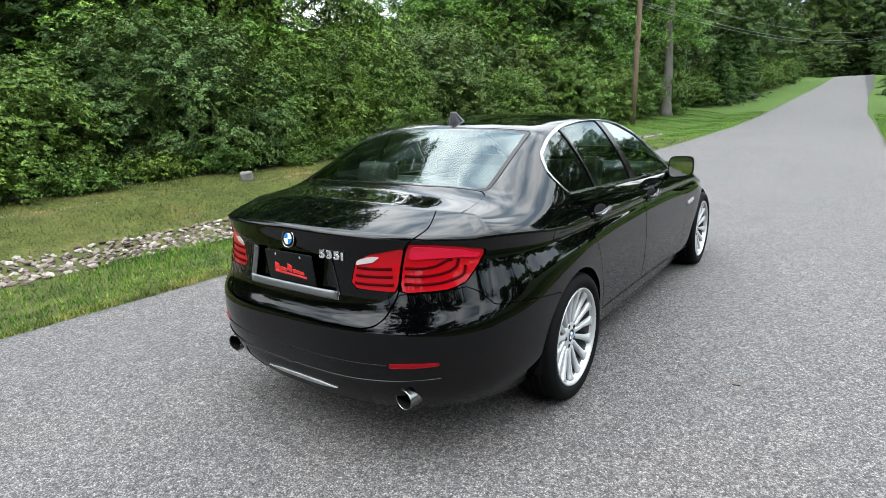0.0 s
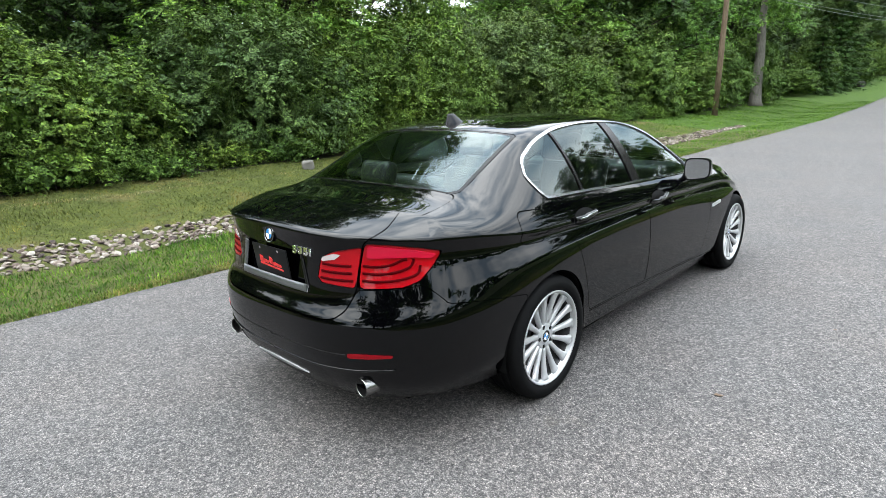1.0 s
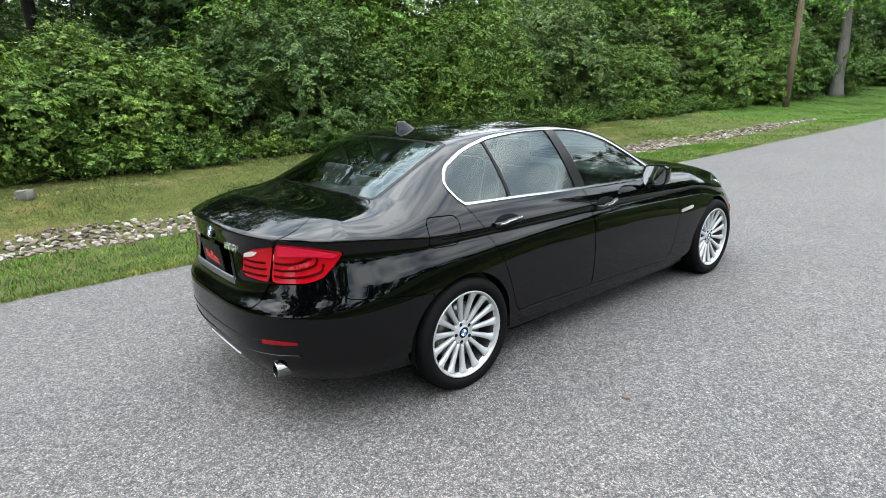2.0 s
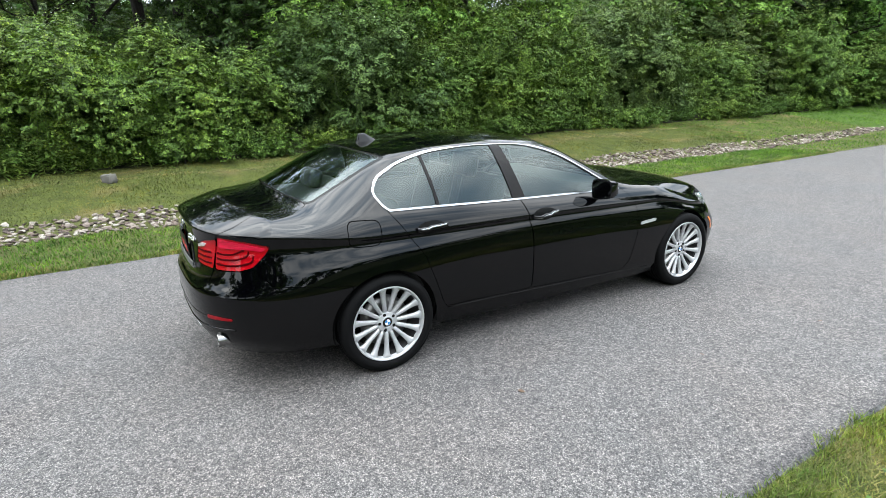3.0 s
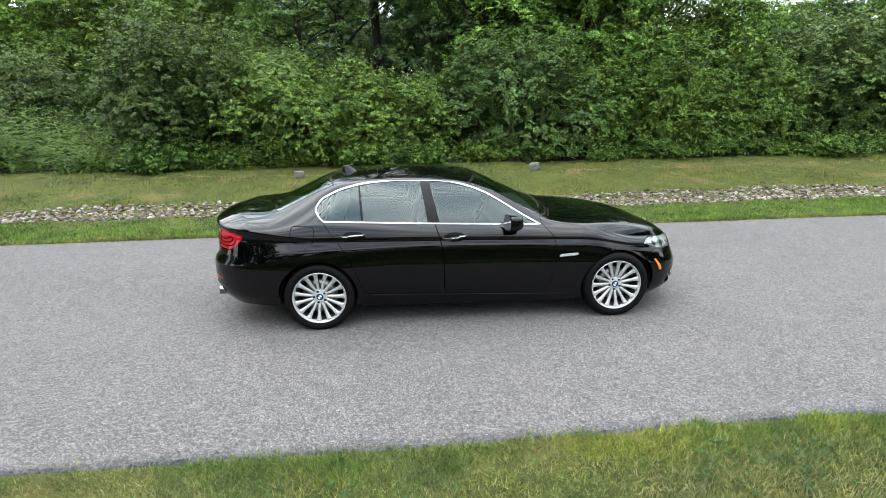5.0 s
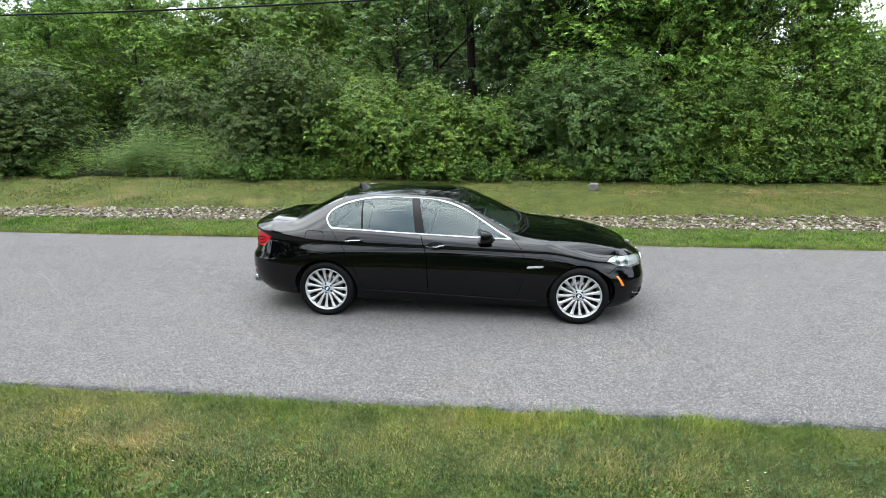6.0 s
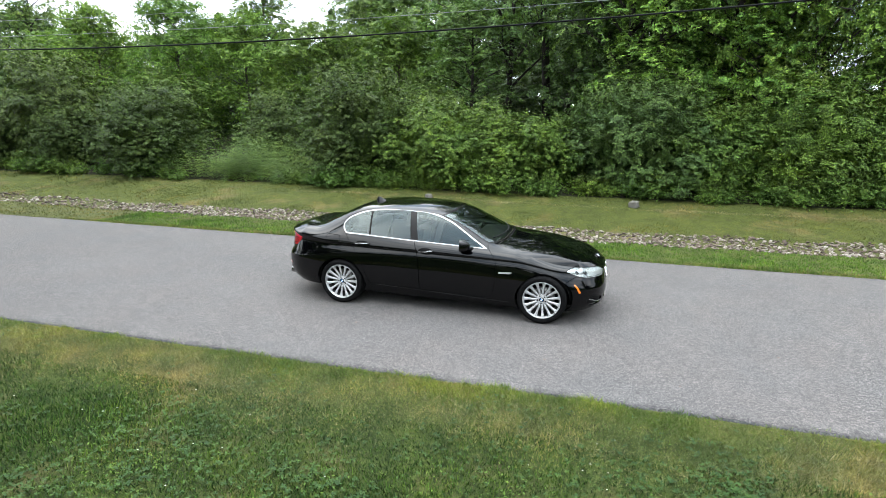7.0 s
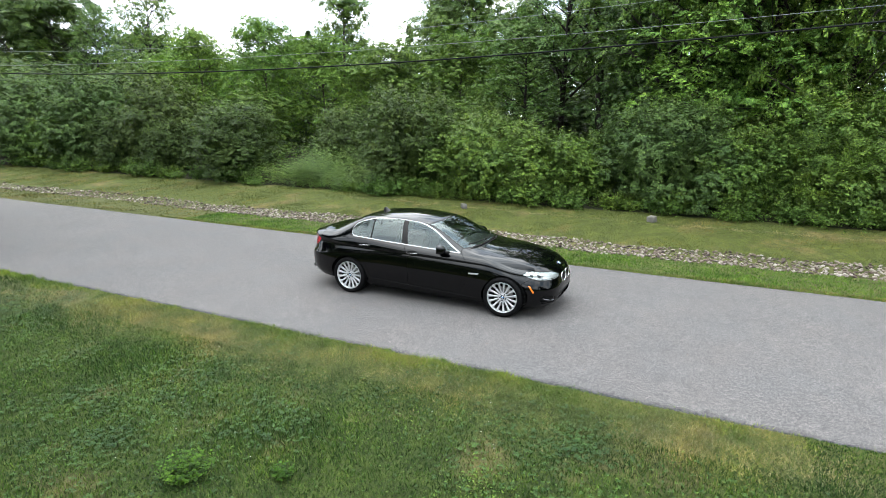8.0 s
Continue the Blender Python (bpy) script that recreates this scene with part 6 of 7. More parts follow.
STEMS = stem_mesh()
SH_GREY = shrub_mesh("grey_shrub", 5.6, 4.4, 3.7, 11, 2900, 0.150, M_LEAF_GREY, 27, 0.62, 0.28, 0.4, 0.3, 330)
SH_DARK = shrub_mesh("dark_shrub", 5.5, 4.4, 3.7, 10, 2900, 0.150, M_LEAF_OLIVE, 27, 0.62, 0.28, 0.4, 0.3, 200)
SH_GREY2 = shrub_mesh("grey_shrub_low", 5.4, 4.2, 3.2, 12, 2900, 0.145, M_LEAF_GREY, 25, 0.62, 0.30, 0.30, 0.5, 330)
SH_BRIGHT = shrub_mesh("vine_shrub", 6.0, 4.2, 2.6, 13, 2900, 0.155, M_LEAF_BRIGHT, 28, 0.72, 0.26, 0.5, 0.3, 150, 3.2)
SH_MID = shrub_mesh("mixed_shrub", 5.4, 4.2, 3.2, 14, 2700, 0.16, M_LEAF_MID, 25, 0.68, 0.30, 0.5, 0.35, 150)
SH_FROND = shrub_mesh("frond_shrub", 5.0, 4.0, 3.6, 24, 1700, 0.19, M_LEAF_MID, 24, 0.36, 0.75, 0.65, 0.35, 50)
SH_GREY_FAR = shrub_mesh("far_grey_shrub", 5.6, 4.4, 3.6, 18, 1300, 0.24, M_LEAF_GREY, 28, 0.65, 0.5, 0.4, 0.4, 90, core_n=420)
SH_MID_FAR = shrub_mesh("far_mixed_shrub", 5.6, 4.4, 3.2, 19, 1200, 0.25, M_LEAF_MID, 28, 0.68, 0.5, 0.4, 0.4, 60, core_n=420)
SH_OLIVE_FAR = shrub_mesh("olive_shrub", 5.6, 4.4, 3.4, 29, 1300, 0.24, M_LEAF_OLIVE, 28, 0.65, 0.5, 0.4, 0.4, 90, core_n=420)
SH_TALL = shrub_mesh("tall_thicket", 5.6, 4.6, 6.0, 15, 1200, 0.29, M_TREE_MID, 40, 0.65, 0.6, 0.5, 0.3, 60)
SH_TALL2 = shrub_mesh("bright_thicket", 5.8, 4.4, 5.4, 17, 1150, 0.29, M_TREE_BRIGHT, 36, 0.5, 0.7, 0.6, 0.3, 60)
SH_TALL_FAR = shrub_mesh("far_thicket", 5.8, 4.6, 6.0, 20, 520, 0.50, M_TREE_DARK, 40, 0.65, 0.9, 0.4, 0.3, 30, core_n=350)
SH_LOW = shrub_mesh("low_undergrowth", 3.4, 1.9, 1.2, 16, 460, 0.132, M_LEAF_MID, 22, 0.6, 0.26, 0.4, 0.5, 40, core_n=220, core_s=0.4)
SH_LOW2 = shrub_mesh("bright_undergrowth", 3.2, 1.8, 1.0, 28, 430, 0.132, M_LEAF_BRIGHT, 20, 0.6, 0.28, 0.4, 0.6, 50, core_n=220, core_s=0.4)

TREES = {
    "maple": (tree_meshes("maple", 10.0, 3.6, 21, 1500, 0.36, M_BARK, M_TREE_MID, 0.10, 0.16, 26, 0.3, 0.66, 0.30, core=0.7), 10.0, "green maple with a full crown above the hedgerow"),
    "locust": (tree_meshes("locust", 9.0, 3.4, 22, 1700, 0.28, M_BARK, M_TREE_BRIGHT, 0.10, 0.14, 26, 0.5, 0.5, 0.28, length=0.6, arch=0.6, core=0.7), 9.0, "light green locust tree above the hedgerow"),
    "oak": (tree_meshes("oak", 12.0, 4.2, 23, 1400, 0.42, M_BARK, M_TREE_DARK, 0.10, 0.22, 28, 0.3, 0.66, 0.30, core=0.7), 12.0, "dark green oak behind the hedgerow"),
    "vine": (tree_meshes("vine_clad_tree", 14.0, 2.6, 24, 2500, 0.22, M_DARK_BARK, M_TREE_VINE, 0.04, 0.2, 38, 0.3, 0.75, 0.30, 0.15, 0.5, 0.34, 0.9, core=0.5), 14.0, "tall tree smothered in climbing vines"),
    "lacy": (tree_meshes("lacy_tree", 12.0, 4.0, 31, 1550, 0.30, M_DARK_BARK, M_TREE_OLIVE, 0.22, 0.17, 30, 0.3, 0.6, 0.20, 0.2, 0.85, core=0.0), 12.0, "dull green tree with a thin open crown"),
    "poplar": (tree_meshes("poplar", 12.0, 2.2, 32, 1200, 0.33, M_BARK, M_TREE_MID, 0.12, 0.15, 34, 0.2, 0.7, 0.27, 0.2, 1.2, core=0.05), 12.0, "slim open poplar above the hedgerow"),
    "far_oak": (tree_meshes("far_oak", 12.0, 4.4, 26, 520, 0.74, M_BARK, M_TREE_DARK, 0.10, 0.22, 28, 0.3, 0.66, 0.30, length=0.9, core=0.8), 12.0, "dark green oak behind the hedgerow"),
    "far_maple": (tree_meshes("far_maple", 11.5, 4.2, 27, 520, 0.72, M_BARK, M_TREE_MID, 0.12, 0.2, 26, 0.3, 0.66, 0.30, length=0.9, core=0.8), 11.5, "tall green maple behind the hedgerow"),
    "far_olive": (tree_meshes("far_cottonwood", 13.0, 3.4, 33, 560, 0.62, M_BARK, M_TREE_OLIVE, 0.12, 0.2, 30, 0.3, 0.66, 0.28, 0.15, 1.0, length=0.8, core=0.6), 13.0, "grey-green cottonwood far behind the hedgerow"),
}
CONIFER = conifer_meshes("spruce", 7.0, 2.2, 25, 7000, M_LEAF_DARK)

L_GREY = "dense grey-green olive shrub at the edge of the mown verge"
L_DARK = "dense dark green rounded shrub at the edge of the mown verge"
L_BRIGHT = "yellow-green shrub overgrown with vines beside the verge"
L_MID = "mixed green leafy shrub in the overgrown hedgerow"
L_FROND = "light green sumac shrub with arching feathery fronds"
L_OLIVE = "dull olive-green shrub in the overgrown hedgerow"
L_TALL = "tall vine-covered thicket of mixed green leaves"
NEAR_SHRUBS = [
    (SH_DARK, L_DARK, -10.2, -13.6, 10, 0.96, 0.88), (SH_DARK, L_DARK, -10.5, -4.9, 100, 0.92, 1.02), (SH_BRIGHT, L_BRIGHT, -10.2, -1.5, 85, 0.95, 1.0), (SH_GREY2, L_GREY, -10.4, 4.5, 60, 1.0, 1.0),
    (SH_BRIGHT, L_BRIGHT, -10.6, 1.3, 120, 0.85, 0.85), (SH_FROND, L_FROND, -10.4, 8.8, 30, 0.95, 0.92), (SH_GREY, L_GREY, -10.8, 15.0, 80, 1.08, 1.08), (SH_MID, L_MID, -10.4, 11.5, 200, 0.72, 0.90),
    (SH_MID, L_MID, -10.2, 19.4, 150, 0.78, 0.80), (SH_OLIVE_FAR, L_OLIVE, -11.6, 22.4, 80, 0.95, 1.1), (SH_MID, L_MID, -10.2, 6.8, 310, 0.7, 0.8), (SH_BRIGHT, L_BRIGHT, -12.6, -2.8, 20, 0.9, 1.05),
]
OUTER_SHRUBS = [
    (SH_MID_FAR, L_MID, -10.6, 25.5, 170, 0.95, 1.2), (SH_MID_FAR, L_MID, -10.8, 33.0, 20, 1.1, 1.2), (SH_MID_FAR, L_MID, -9.8, 29.0, 10, 0.85, 0.9), (SH_OLIVE_FAR, L_OLIVE, -11.2, -19.4, 30, 0.95, 1.30),
    (SH_GREY_FAR, L_GREY, -10.6, -23.6, 130, 1.0, 1.27), (SH_GREY_FAR, L_GREY, -10.8, -29.4, 200, 1.15, 1.28), (SH_OLIVE_FAR, L_OLIVE, -13.6, -10.2, 40, 0.62, 0.80), (SH_MID, L_MID, -14.2, -7.0, 250, 0.9, 0.95),
    (SH_MID_FAR, L_MID, -9.9, -26.6, 300, 0.6, 0.75), (SH_OLIVE_FAR, L_OLIVE, -9.9, -21.2, 90, 0.62, 0.75), (SH_MID_FAR, L_MID, -10.8, -35.5, 90, 1.2, 1.3), (SH_OLIVE_FAR, L_OLIVE, -9.9, -17.4, 170, 0.55, 0.7),
]
for me, lab, x, y, rz, s, sz in NEAR_SHRUBS + OUTER_SHRUBS:
    put_shrub(me, lab, x, y, rz, s, sz)
for k in range(36):
    y = -28 + 1.65 * k
    if -11.5 < y < -6.6:
        continue
    put_shrub(SH_LOW2 if k % 3 == 1 else SH_LOW, "low leafy undergrowth spilling onto the mown verge", -9.05 - 0.25 * math.sin(k * 1.7), y, 90 + 20 * math.sin(k), 0.60 + 0.16 * math.sin(2.3 * k), group="undergrowth")

BEND, LAWN_OAK = "leafy green tree beyond the bend of the road", "leafy green tree across the lawn"
HEDGE_TREES = [
    # (kind, x, y, turn, height, spread)
    ("locust", -17, -22.8, 0, 7.4, 0.80), ("locust", -17, -18.0, 40, 7.7, 0.85), ("locust", -18, -14.2, 250, 6.9, 0.75), ("maple", -18, -26.5, 20, 6.2, 0.75),
    ("poplar", -24, -17.4, 70, 12.3, 1.0), ("lacy", -22, -39.5, 160, 10.6, 0.6), ("lacy", -22, -33.0, 210, 12.6, 0.8), ("maple", -19, -10.8, 300, 6.2, 0.75),
    ("maple", -20, -7.0, 100, 6.6, 0.75), ("lacy", -17.5, -2.6, 10, 6.6, 0.72), ("lacy", -18.8, -1.0, 90, 14.5, 0.95), ("far_olive", -30, -10.6, 30, 12.0, 1.0), ("far_olive", -30, -6.8, 140, 9.8, 1.0),
    ("far_olive", -31, -13.4, 80, 11.0, 0.8), ("lacy", -17.8, 4.6, 60, 10.5, 0.85), ("vine", -12.8, 5.0, 70, 9.6, 1.0), ("vine", -12.9, 7.6, 200, 14.5, 1.05), ("lacy", -13.6, 4.2, 120, 14.5, 0.85), ("lacy", -13.4, 8.4, 260, 16.0, 0.8),
    ("locust", -12.6, 9.7, 160, 12.5, 0.85), ("locust", -11.7, 11.0, 20, 5.4, 0.62), ("locust", -15.5, 9.0, 80, 12.0, 1.05), ("oak", -20, 8.5, 210, 17.0, 1.15),
    ("oak", -16.2, 3.2, 20, 8.0, 0.62), ("oak", -24, 2.6, 20, 8.5, 0.7), ("maple", -21, 21.5, 300, 5.4, 0.8), ("vine", -13.0, 23.4, 10, 12.0, 1.0),
    ("oak", -17, 24.5, 100, 13.0, 1.1), ("vine", -13.6, 19.8, 130, 7.6, 0.85),
]
REAR_TREES = [
    ("far_oak", -24, -53, 60, 16.5, 1.5), ("far_oak", -23, -46.5, 10, 11.6, 1.1), ("far_oak", -21, -57, 100, 14.0, 1.1), ("far_maple", -14, -52, 50, 12.0, 1.0),
    ("maple", -7.5, -38, 60, 9.0, 0.9), ("far_oak", -28, -42, 200, 9.0, 0.9), ("far_maple", -28, -29, 100, 7.0, 0.8), ("far_maple", -27, -23, 10, 7.6, 0.8), ("far_oak", -29, -1.5, 140, 9.5, 0.8),
]
ROADSIDE_TREES = [
    ("oak", -14, 30, 10, 14.0, 1.2), ("vine", -11.6, 34.5, 220, 13.0, 1.0), ("oak", -16, 38, 10, 13.0, 1.05), ("oak", -12.6, 45, 30, 13.0, 1.1), ("far_oak", -22, 34, 50, 13.0, 1.1),
    ("oak", -13, 53, 70, 13.5, 1.15), ("far_oak", -20, 50, 70, 15.0, 1.3), ("far_oak", -12, 66, 170, 14.0, 1.2), ("far_oak", -18, 62, 70, 16.0, 1.4), ("vine", -10.6, 29.6, 40, 11.0, 0.9),
    ("far_oak", -11, 82, 10, 15.0, 1.3), ("far_oak", -18, 75, 10, 17.0, 1.5), ("far_oak", -7, 148, 10, 21.0, 1.8),
]
BEND_TREES = [
    ("far_oak", 3, 156, 90, 21.0, 1.8), ("far_oak", 12, 150, 200, 21.0, 1.8), ("far_oak", -15, 125, 280, 19.0, 1.6), ("far_maple", 21, 135, 20, 20.0, 1.7),
    ("far_oak", -12, 102, 120, 18.0, 1.5), ("far_oak", -20, 95, 120, 20.0, 1.7), ("far_oak", 8, 170, 120, 26.0, 2.2), ("far_oak", -4, 175, 20, 27.0, 2.3),
    ("far_oak", 20, 170, 60, 26.0, 2.2), ("far_oak", 14, 110, 60, 19.0, 1.6), ("far_oak", 12, 88, 160, 17.0, 1.4), ("far_oak", 15, 70, 160, 15.0, 1.3),
]
# trees across the lawn and behind, seen mirrored in the car
LAWN_TREES = [
    ("far_oak", 13, 30, 20, 16.0, 1.35), ("far_maple", 12, 45, 120, 16.0, 1.4), ("far_oak", 20, 41, 220, 17.0, 1.4), ("far_maple", 21, -13, 20, 11.0, 1.0),
    ("far_oak", 25, -20, 90, 12.5, 1.05), ("far_maple", 17, -21, 150, 11.5, 1.0), ("far_oak", 5.5, -14.5, 30, 17.0, 1.25), ("far_oak", 10.0, -17.5, 130, 16.0, 1.2), ("far_oak", 16, -36, 330, 14.0, 1.2), ("far_maple", 3, -60, 330, 15.0, 1.3),
]
for kind, x, y, rz, h, wide in HEDGE_TREES + REAR_TREES + ROADSIDE_TREES:
    put_tree(kind, x, y, rz, h, wide)
for group_label, rows_t in ((BEND, BEND_TREES), (LAWN_OAK, LAWN_TREES)):
    for kind, x, y, rz, h, wide in rows_t:
        put_tree(kind, x, y, rz, h, wide, group_label)
# a second, lower rank behind the shrubs: (x, y, spread, height factor, kind)
# dark-leaved kind 2 also puts the shade between front shrubs into leaf colour
RANK = [(-14.2, -16.0, 0.9, 0.62, 0), (-14.5, -21.5, 1.0, 0.75, 1), (-14.5, -27.0, 1.0, 0.8, 2), (-14.0, -33.0, 1.1, 0.9, 2), (-14.6, -38.5, 1.1, 0.9, 2), (-15.6, -11.2, 0.7, 0.46, 2), (-16.5, -4.6, 0.8, 0.55, 0),
        (-13.9, 4.6, 0.9, 0.65, 2), (-13.6, 8.6, 0.95, 1.0, 1), (-13.6, 13.2, 0.75, 0.58, 2), (-14.4, 16.6, 0.8, 0.60, 2), (-13.4, 20.6, 0.9, 0.8, 2), (-13.4, 25.4, 1.0, 1.0, 2), (-13.0, 30.0, 1.0, 1.1, 2),
        (-13.2, 35.0, 1.0, 1.1, 2), (-13.4, 40.0, 1.0, 1.1, 2), (-13.0, 45.0, 1.0, 1.1, 2), (-13.0, 50.0, 1.0, 1.1, 2), (-13.2, 56.0, 1.0, 1.1, 2), (-22, -18, 1.1, 0.7, 2), (-22, -26, 1.1, 0.75, 2), (-22, 6, 1.1, 0.9, 2), (-23, 12, 1.1, 0.6, 2), (-21, 28, 1.1, 0.9, 2), (-22, -1, 1.0, 0.6, 2)]
for k, (x, y, s, sz, kind) in enumerate(RANK):
    put_shrub((SH_TALL, SH_TALL2, SH_TALL_FAR)[kind], L_TALL, x, y, 70 * k, s, sz, "thickets")
for k, y in enumerate(range(34, 110, 5)):
    put_shrub(SH_MID_FAR, L_MID, -9.9 + 0.035 * (y - 34) + 0.5 * math.sin(2.1 * k), y, 60 * k, 0.9, 1.0 + 0.3 * math.sin(1.7 * k))
for k in range(9):
    put_shrub(SH_TALL_FAR, "dense dark thicket beyond the bend of the road", -24 + 6.5 * k, 152 + 5 * math.sin(2 * k), 40 * k, 1.9, 1.5, "thickets")
for k in range(6):
    put_shrub(SH_TALL_FAR, "dense dark thicket beyond the bend of the road", (-13, -7.5, -3.5, 7.5, 12, 17)[k], 136 + 3 * math.sin(2 * k), 70 * k, 1.3, 0.9, "thickets")
for x, y, s, lab in [(-7.7, 52, 0.85, 0), (-7.6, 58, 0.95, 0), (-8.0, 64, 1.1, 0), (-8.3, 70, 1.2, 0), (4.9, 66, 0.80, 0), (-18, -41, 1.05, 1), (-16.5, -46, 1.2, 1), (-20, -36.5, 0.8, 1), (-35, -28.6, 1.42, 1), (-35, -18.1, 1.40, 1), (-36, -24, 1.2, 1), (-34, -15.5, 1.15, 1)]:
    t = thing("conifer", ("dark green spruce on the grass beside the road", "dark pointed spruce behind the hedgerow")[lab], "tree", place(x, y, 40 * x, -0.05), "spruces")
    t.scale = (s * (0.75 if x < -30 else 1.0), s * (0.75 if x < -30 else 1.0), s)
    part("trunk", CONIFER[0], t)
    part("crown", CONIFER[1], t)


# ---- wooded distance ----
def woods_mesh(name, pts, rx, h, n, size, seed):
    """Crowns of a far wood along a line: lumpy tops, closed below."""
    rnd = np.random.RandomState(seed)
    lumps = []
    for (x, y) in pts:
        g, hh = float(ground_z(x, y)), (h(y) if callable(h) else h) * rnd.uniform(0.72, 1.12)
        lumps.append((x, y, g + hh * 0.30, rx, rx, hh * 0.40))
        for k in range(4):
            lumps.append((x + rnd.uniform(-1, 1) * rx, y - rnd.uniform(0.2, 0.7) * rx, g + 1.2, rx * 0.5, rx * 0.3, 1.6))
        for k in range(5):
            lumps.append((x + rnd.uniform(-0.7, 0.7) * rx, y + rnd.uniform(-0.7, 0.7) * rx, g + hh * rnd.uniform(0.45, 0.86), rx * 0.5, rx * 0.5, hh * 0.16))
    p, nr = lump_points(lumps, n, rnd, 0.4)
    m = n // 5
    k = rnd.randint(0, len(lumps), m)
    c = np.array([l[:3] for l in lumps])[k] + rnd.normal(0, 1, (m, 3)) * np.array([l[3:6] for l in lumps])[k] * 0.4
    core = kite_leaves(c, rnd.normal(0, 1, (m, 3)), size * 2.4, rnd, 0.0, 0.9)
    return quick_mesh(name, np.concatenate([kite_leaves(p, nr, size, rnd, 0.4, 0.7), core]), 4, M_WOODS)


stuff("woods", woods_mesh("woods_left", [(-33 - 2 * math.sin(1.3 * k), -62 + 6.5 * k) for k in range(28)], 5.0, lambda y: float(np.interp(y, [-30, -12, 6, 12, 30, 45], [9.0, 9.6, 8.6, 6.2, 6.2, 9.0])), 22000, 0.75, 81), "dense dark green woods behind the hedgerow", "woods")
stuff("woods", woods_mesh("woods_ahead", [(-64 + 8.5 * k, 168 + 4 * math.sin(1.7 * k)) for k in range(17)], 8.0, 20.0, 15000, 1.3, 82), "dense dark green woods beyond the bend", "woods")

stuff("woods", woods_mesh("woods_right", [(44 + 2 * math.sin(1.7 * k), -50 + 7 * k) for k in range(17)], 5.0, 7.5, 6000, 1.0, 84), "dense green woods far across the lawn", "woods")
stuff("woods", woods_mesh("woods_floor", [(-45 + 3.0 * k, 159 + 2 * math.sin(1.9 * k)) for k in range(32)], 2.8, 5.0, 7000, 0.8, 83), "dense dark undergrowth at the foot of the far woods", "woods")

# a dark twin-trunked tree behind the hedgerow, bare below its crown
twin = thing("tree", "dark twin-trunked tree with a high thin crown", "tree", pose(-20.4, 1.0, float(ground_z(-20.4, 1.0)) - 0.1), "roadside trees")
part("trunk", raw_mesh("twin_trunk", *join_lists([tube([(0, -0.3, 0), (0, -0.45, 3), (0.1, -0.6, 6), (0.1, -1.2, 9.5), (0.1, -1.5, 12.5)], [0.24, 0.20, 0.17, 0.11, 0.04], 10), tube([(0, 0.35, 0), (0, 0.7, 3), (-0.1, 1.15, 6), (0, 1.9, 9.8), (0, 2.4, 12.5)], [0.22, 0.18, 0.15, 0.09, 0.03], 10), tube([(0.1, -0.6, 5.5), (0.2, -1.7, 7.0), (0.3, -3.0, 8.0)], [0.09, 0.06, 0.02], 6), tube([(-0.1, 1.1, 5.2), (0, 2.2, 6.6), (0.1, 3.4, 7.6)], [0.09, 0.06, 0.02], 6)]), M_DARK_BARK, True), twin)
part("crown", TREES["lacy"][0][1], twin).matrix_basis = pose(0, 0.3, 2.4) @ Matrix.Diagonal((0.95, 1.0, 0.95, 1))

# a stout bare trunk that stands beside the power pole
bt = thing("tree", "stout pale grey tree trunk beside the power pole", "tree", pose(-8.4, 38.0, float(ground_z(-8.4, 38.0)) - 0.1), "roadside trees")
part("trunk", raw_mesh("stout_trunk", *tube([(0.05, 0, 0), (0.02, 0, 0.35), (0, 0, 1.2), (0.05, 0, 3.0), (-0.05, 0.1, 5.5), (0.1, 0.1, 9.0)], [0.50, 0.38, 0.32, 0.28, 0.21, 0.10], 12), M_PALE_BARK, True), bt)
part("crown", TREES["vine"][0][1], bt).matrix_basis = pose(0, 0.6, 3.6) @ Matrix.Diagonal((0.75, 0.75, 0.75, 1))

# ---- grass ----
def blade_points(n, x0, x1, y0, y1, seed, dens=None):
    rnd = np.random.RandomState(seed)
    x, y = rnd.uniform(x0, x1, n), rnd.uniform(y0, y1, n)
    if dens is not None:
        k = rnd.uniform(0, 1, n) < dens(x, y)
        x, y = x[k], y[k]
    return x, y, rnd


def grass_mesh(name, n, x0, x1, y0, y1, h, w, seed, mat=None, dens=None, sway=0.9):
    x, y, rnd = blade_points(n, x0, x1, y0, y1, seed, dens)
    z = ground_z(x, y) - 0.01
    n = len(x)
    a = rnd.uniform(0, 2 * math.pi, n)
    tall = 0.75 + 0.5 * np.sin(1.9 * x + 0.7 * y) * np.sin(1.3 * y - 0.8 * x)
    hh = h * rnd.uniform(0.5, 1.3, n) * np.clip(tall, 0.75, 1.25)
    lean = rnd.uniform(0.1, 1.0, n) * sway * hh
    b = rnd.uniform(0, 2 * math.pi, n)
    base = np.stack([x, y, z], 1)
    side = np.stack([np.cos(a), np.sin(a), np.zeros(n)], 1) * (w * rnd.uniform(0.6, 1.3, n))[:, None]
    tip = base + np.stack([np.cos(b) * lean, np.sin(b) * lean, hh], 1)
    return quick_mesh(name, np.stack([base - side, base + side, tip], 1).reshape(-1, 3), 3, mat or M_BLADE)


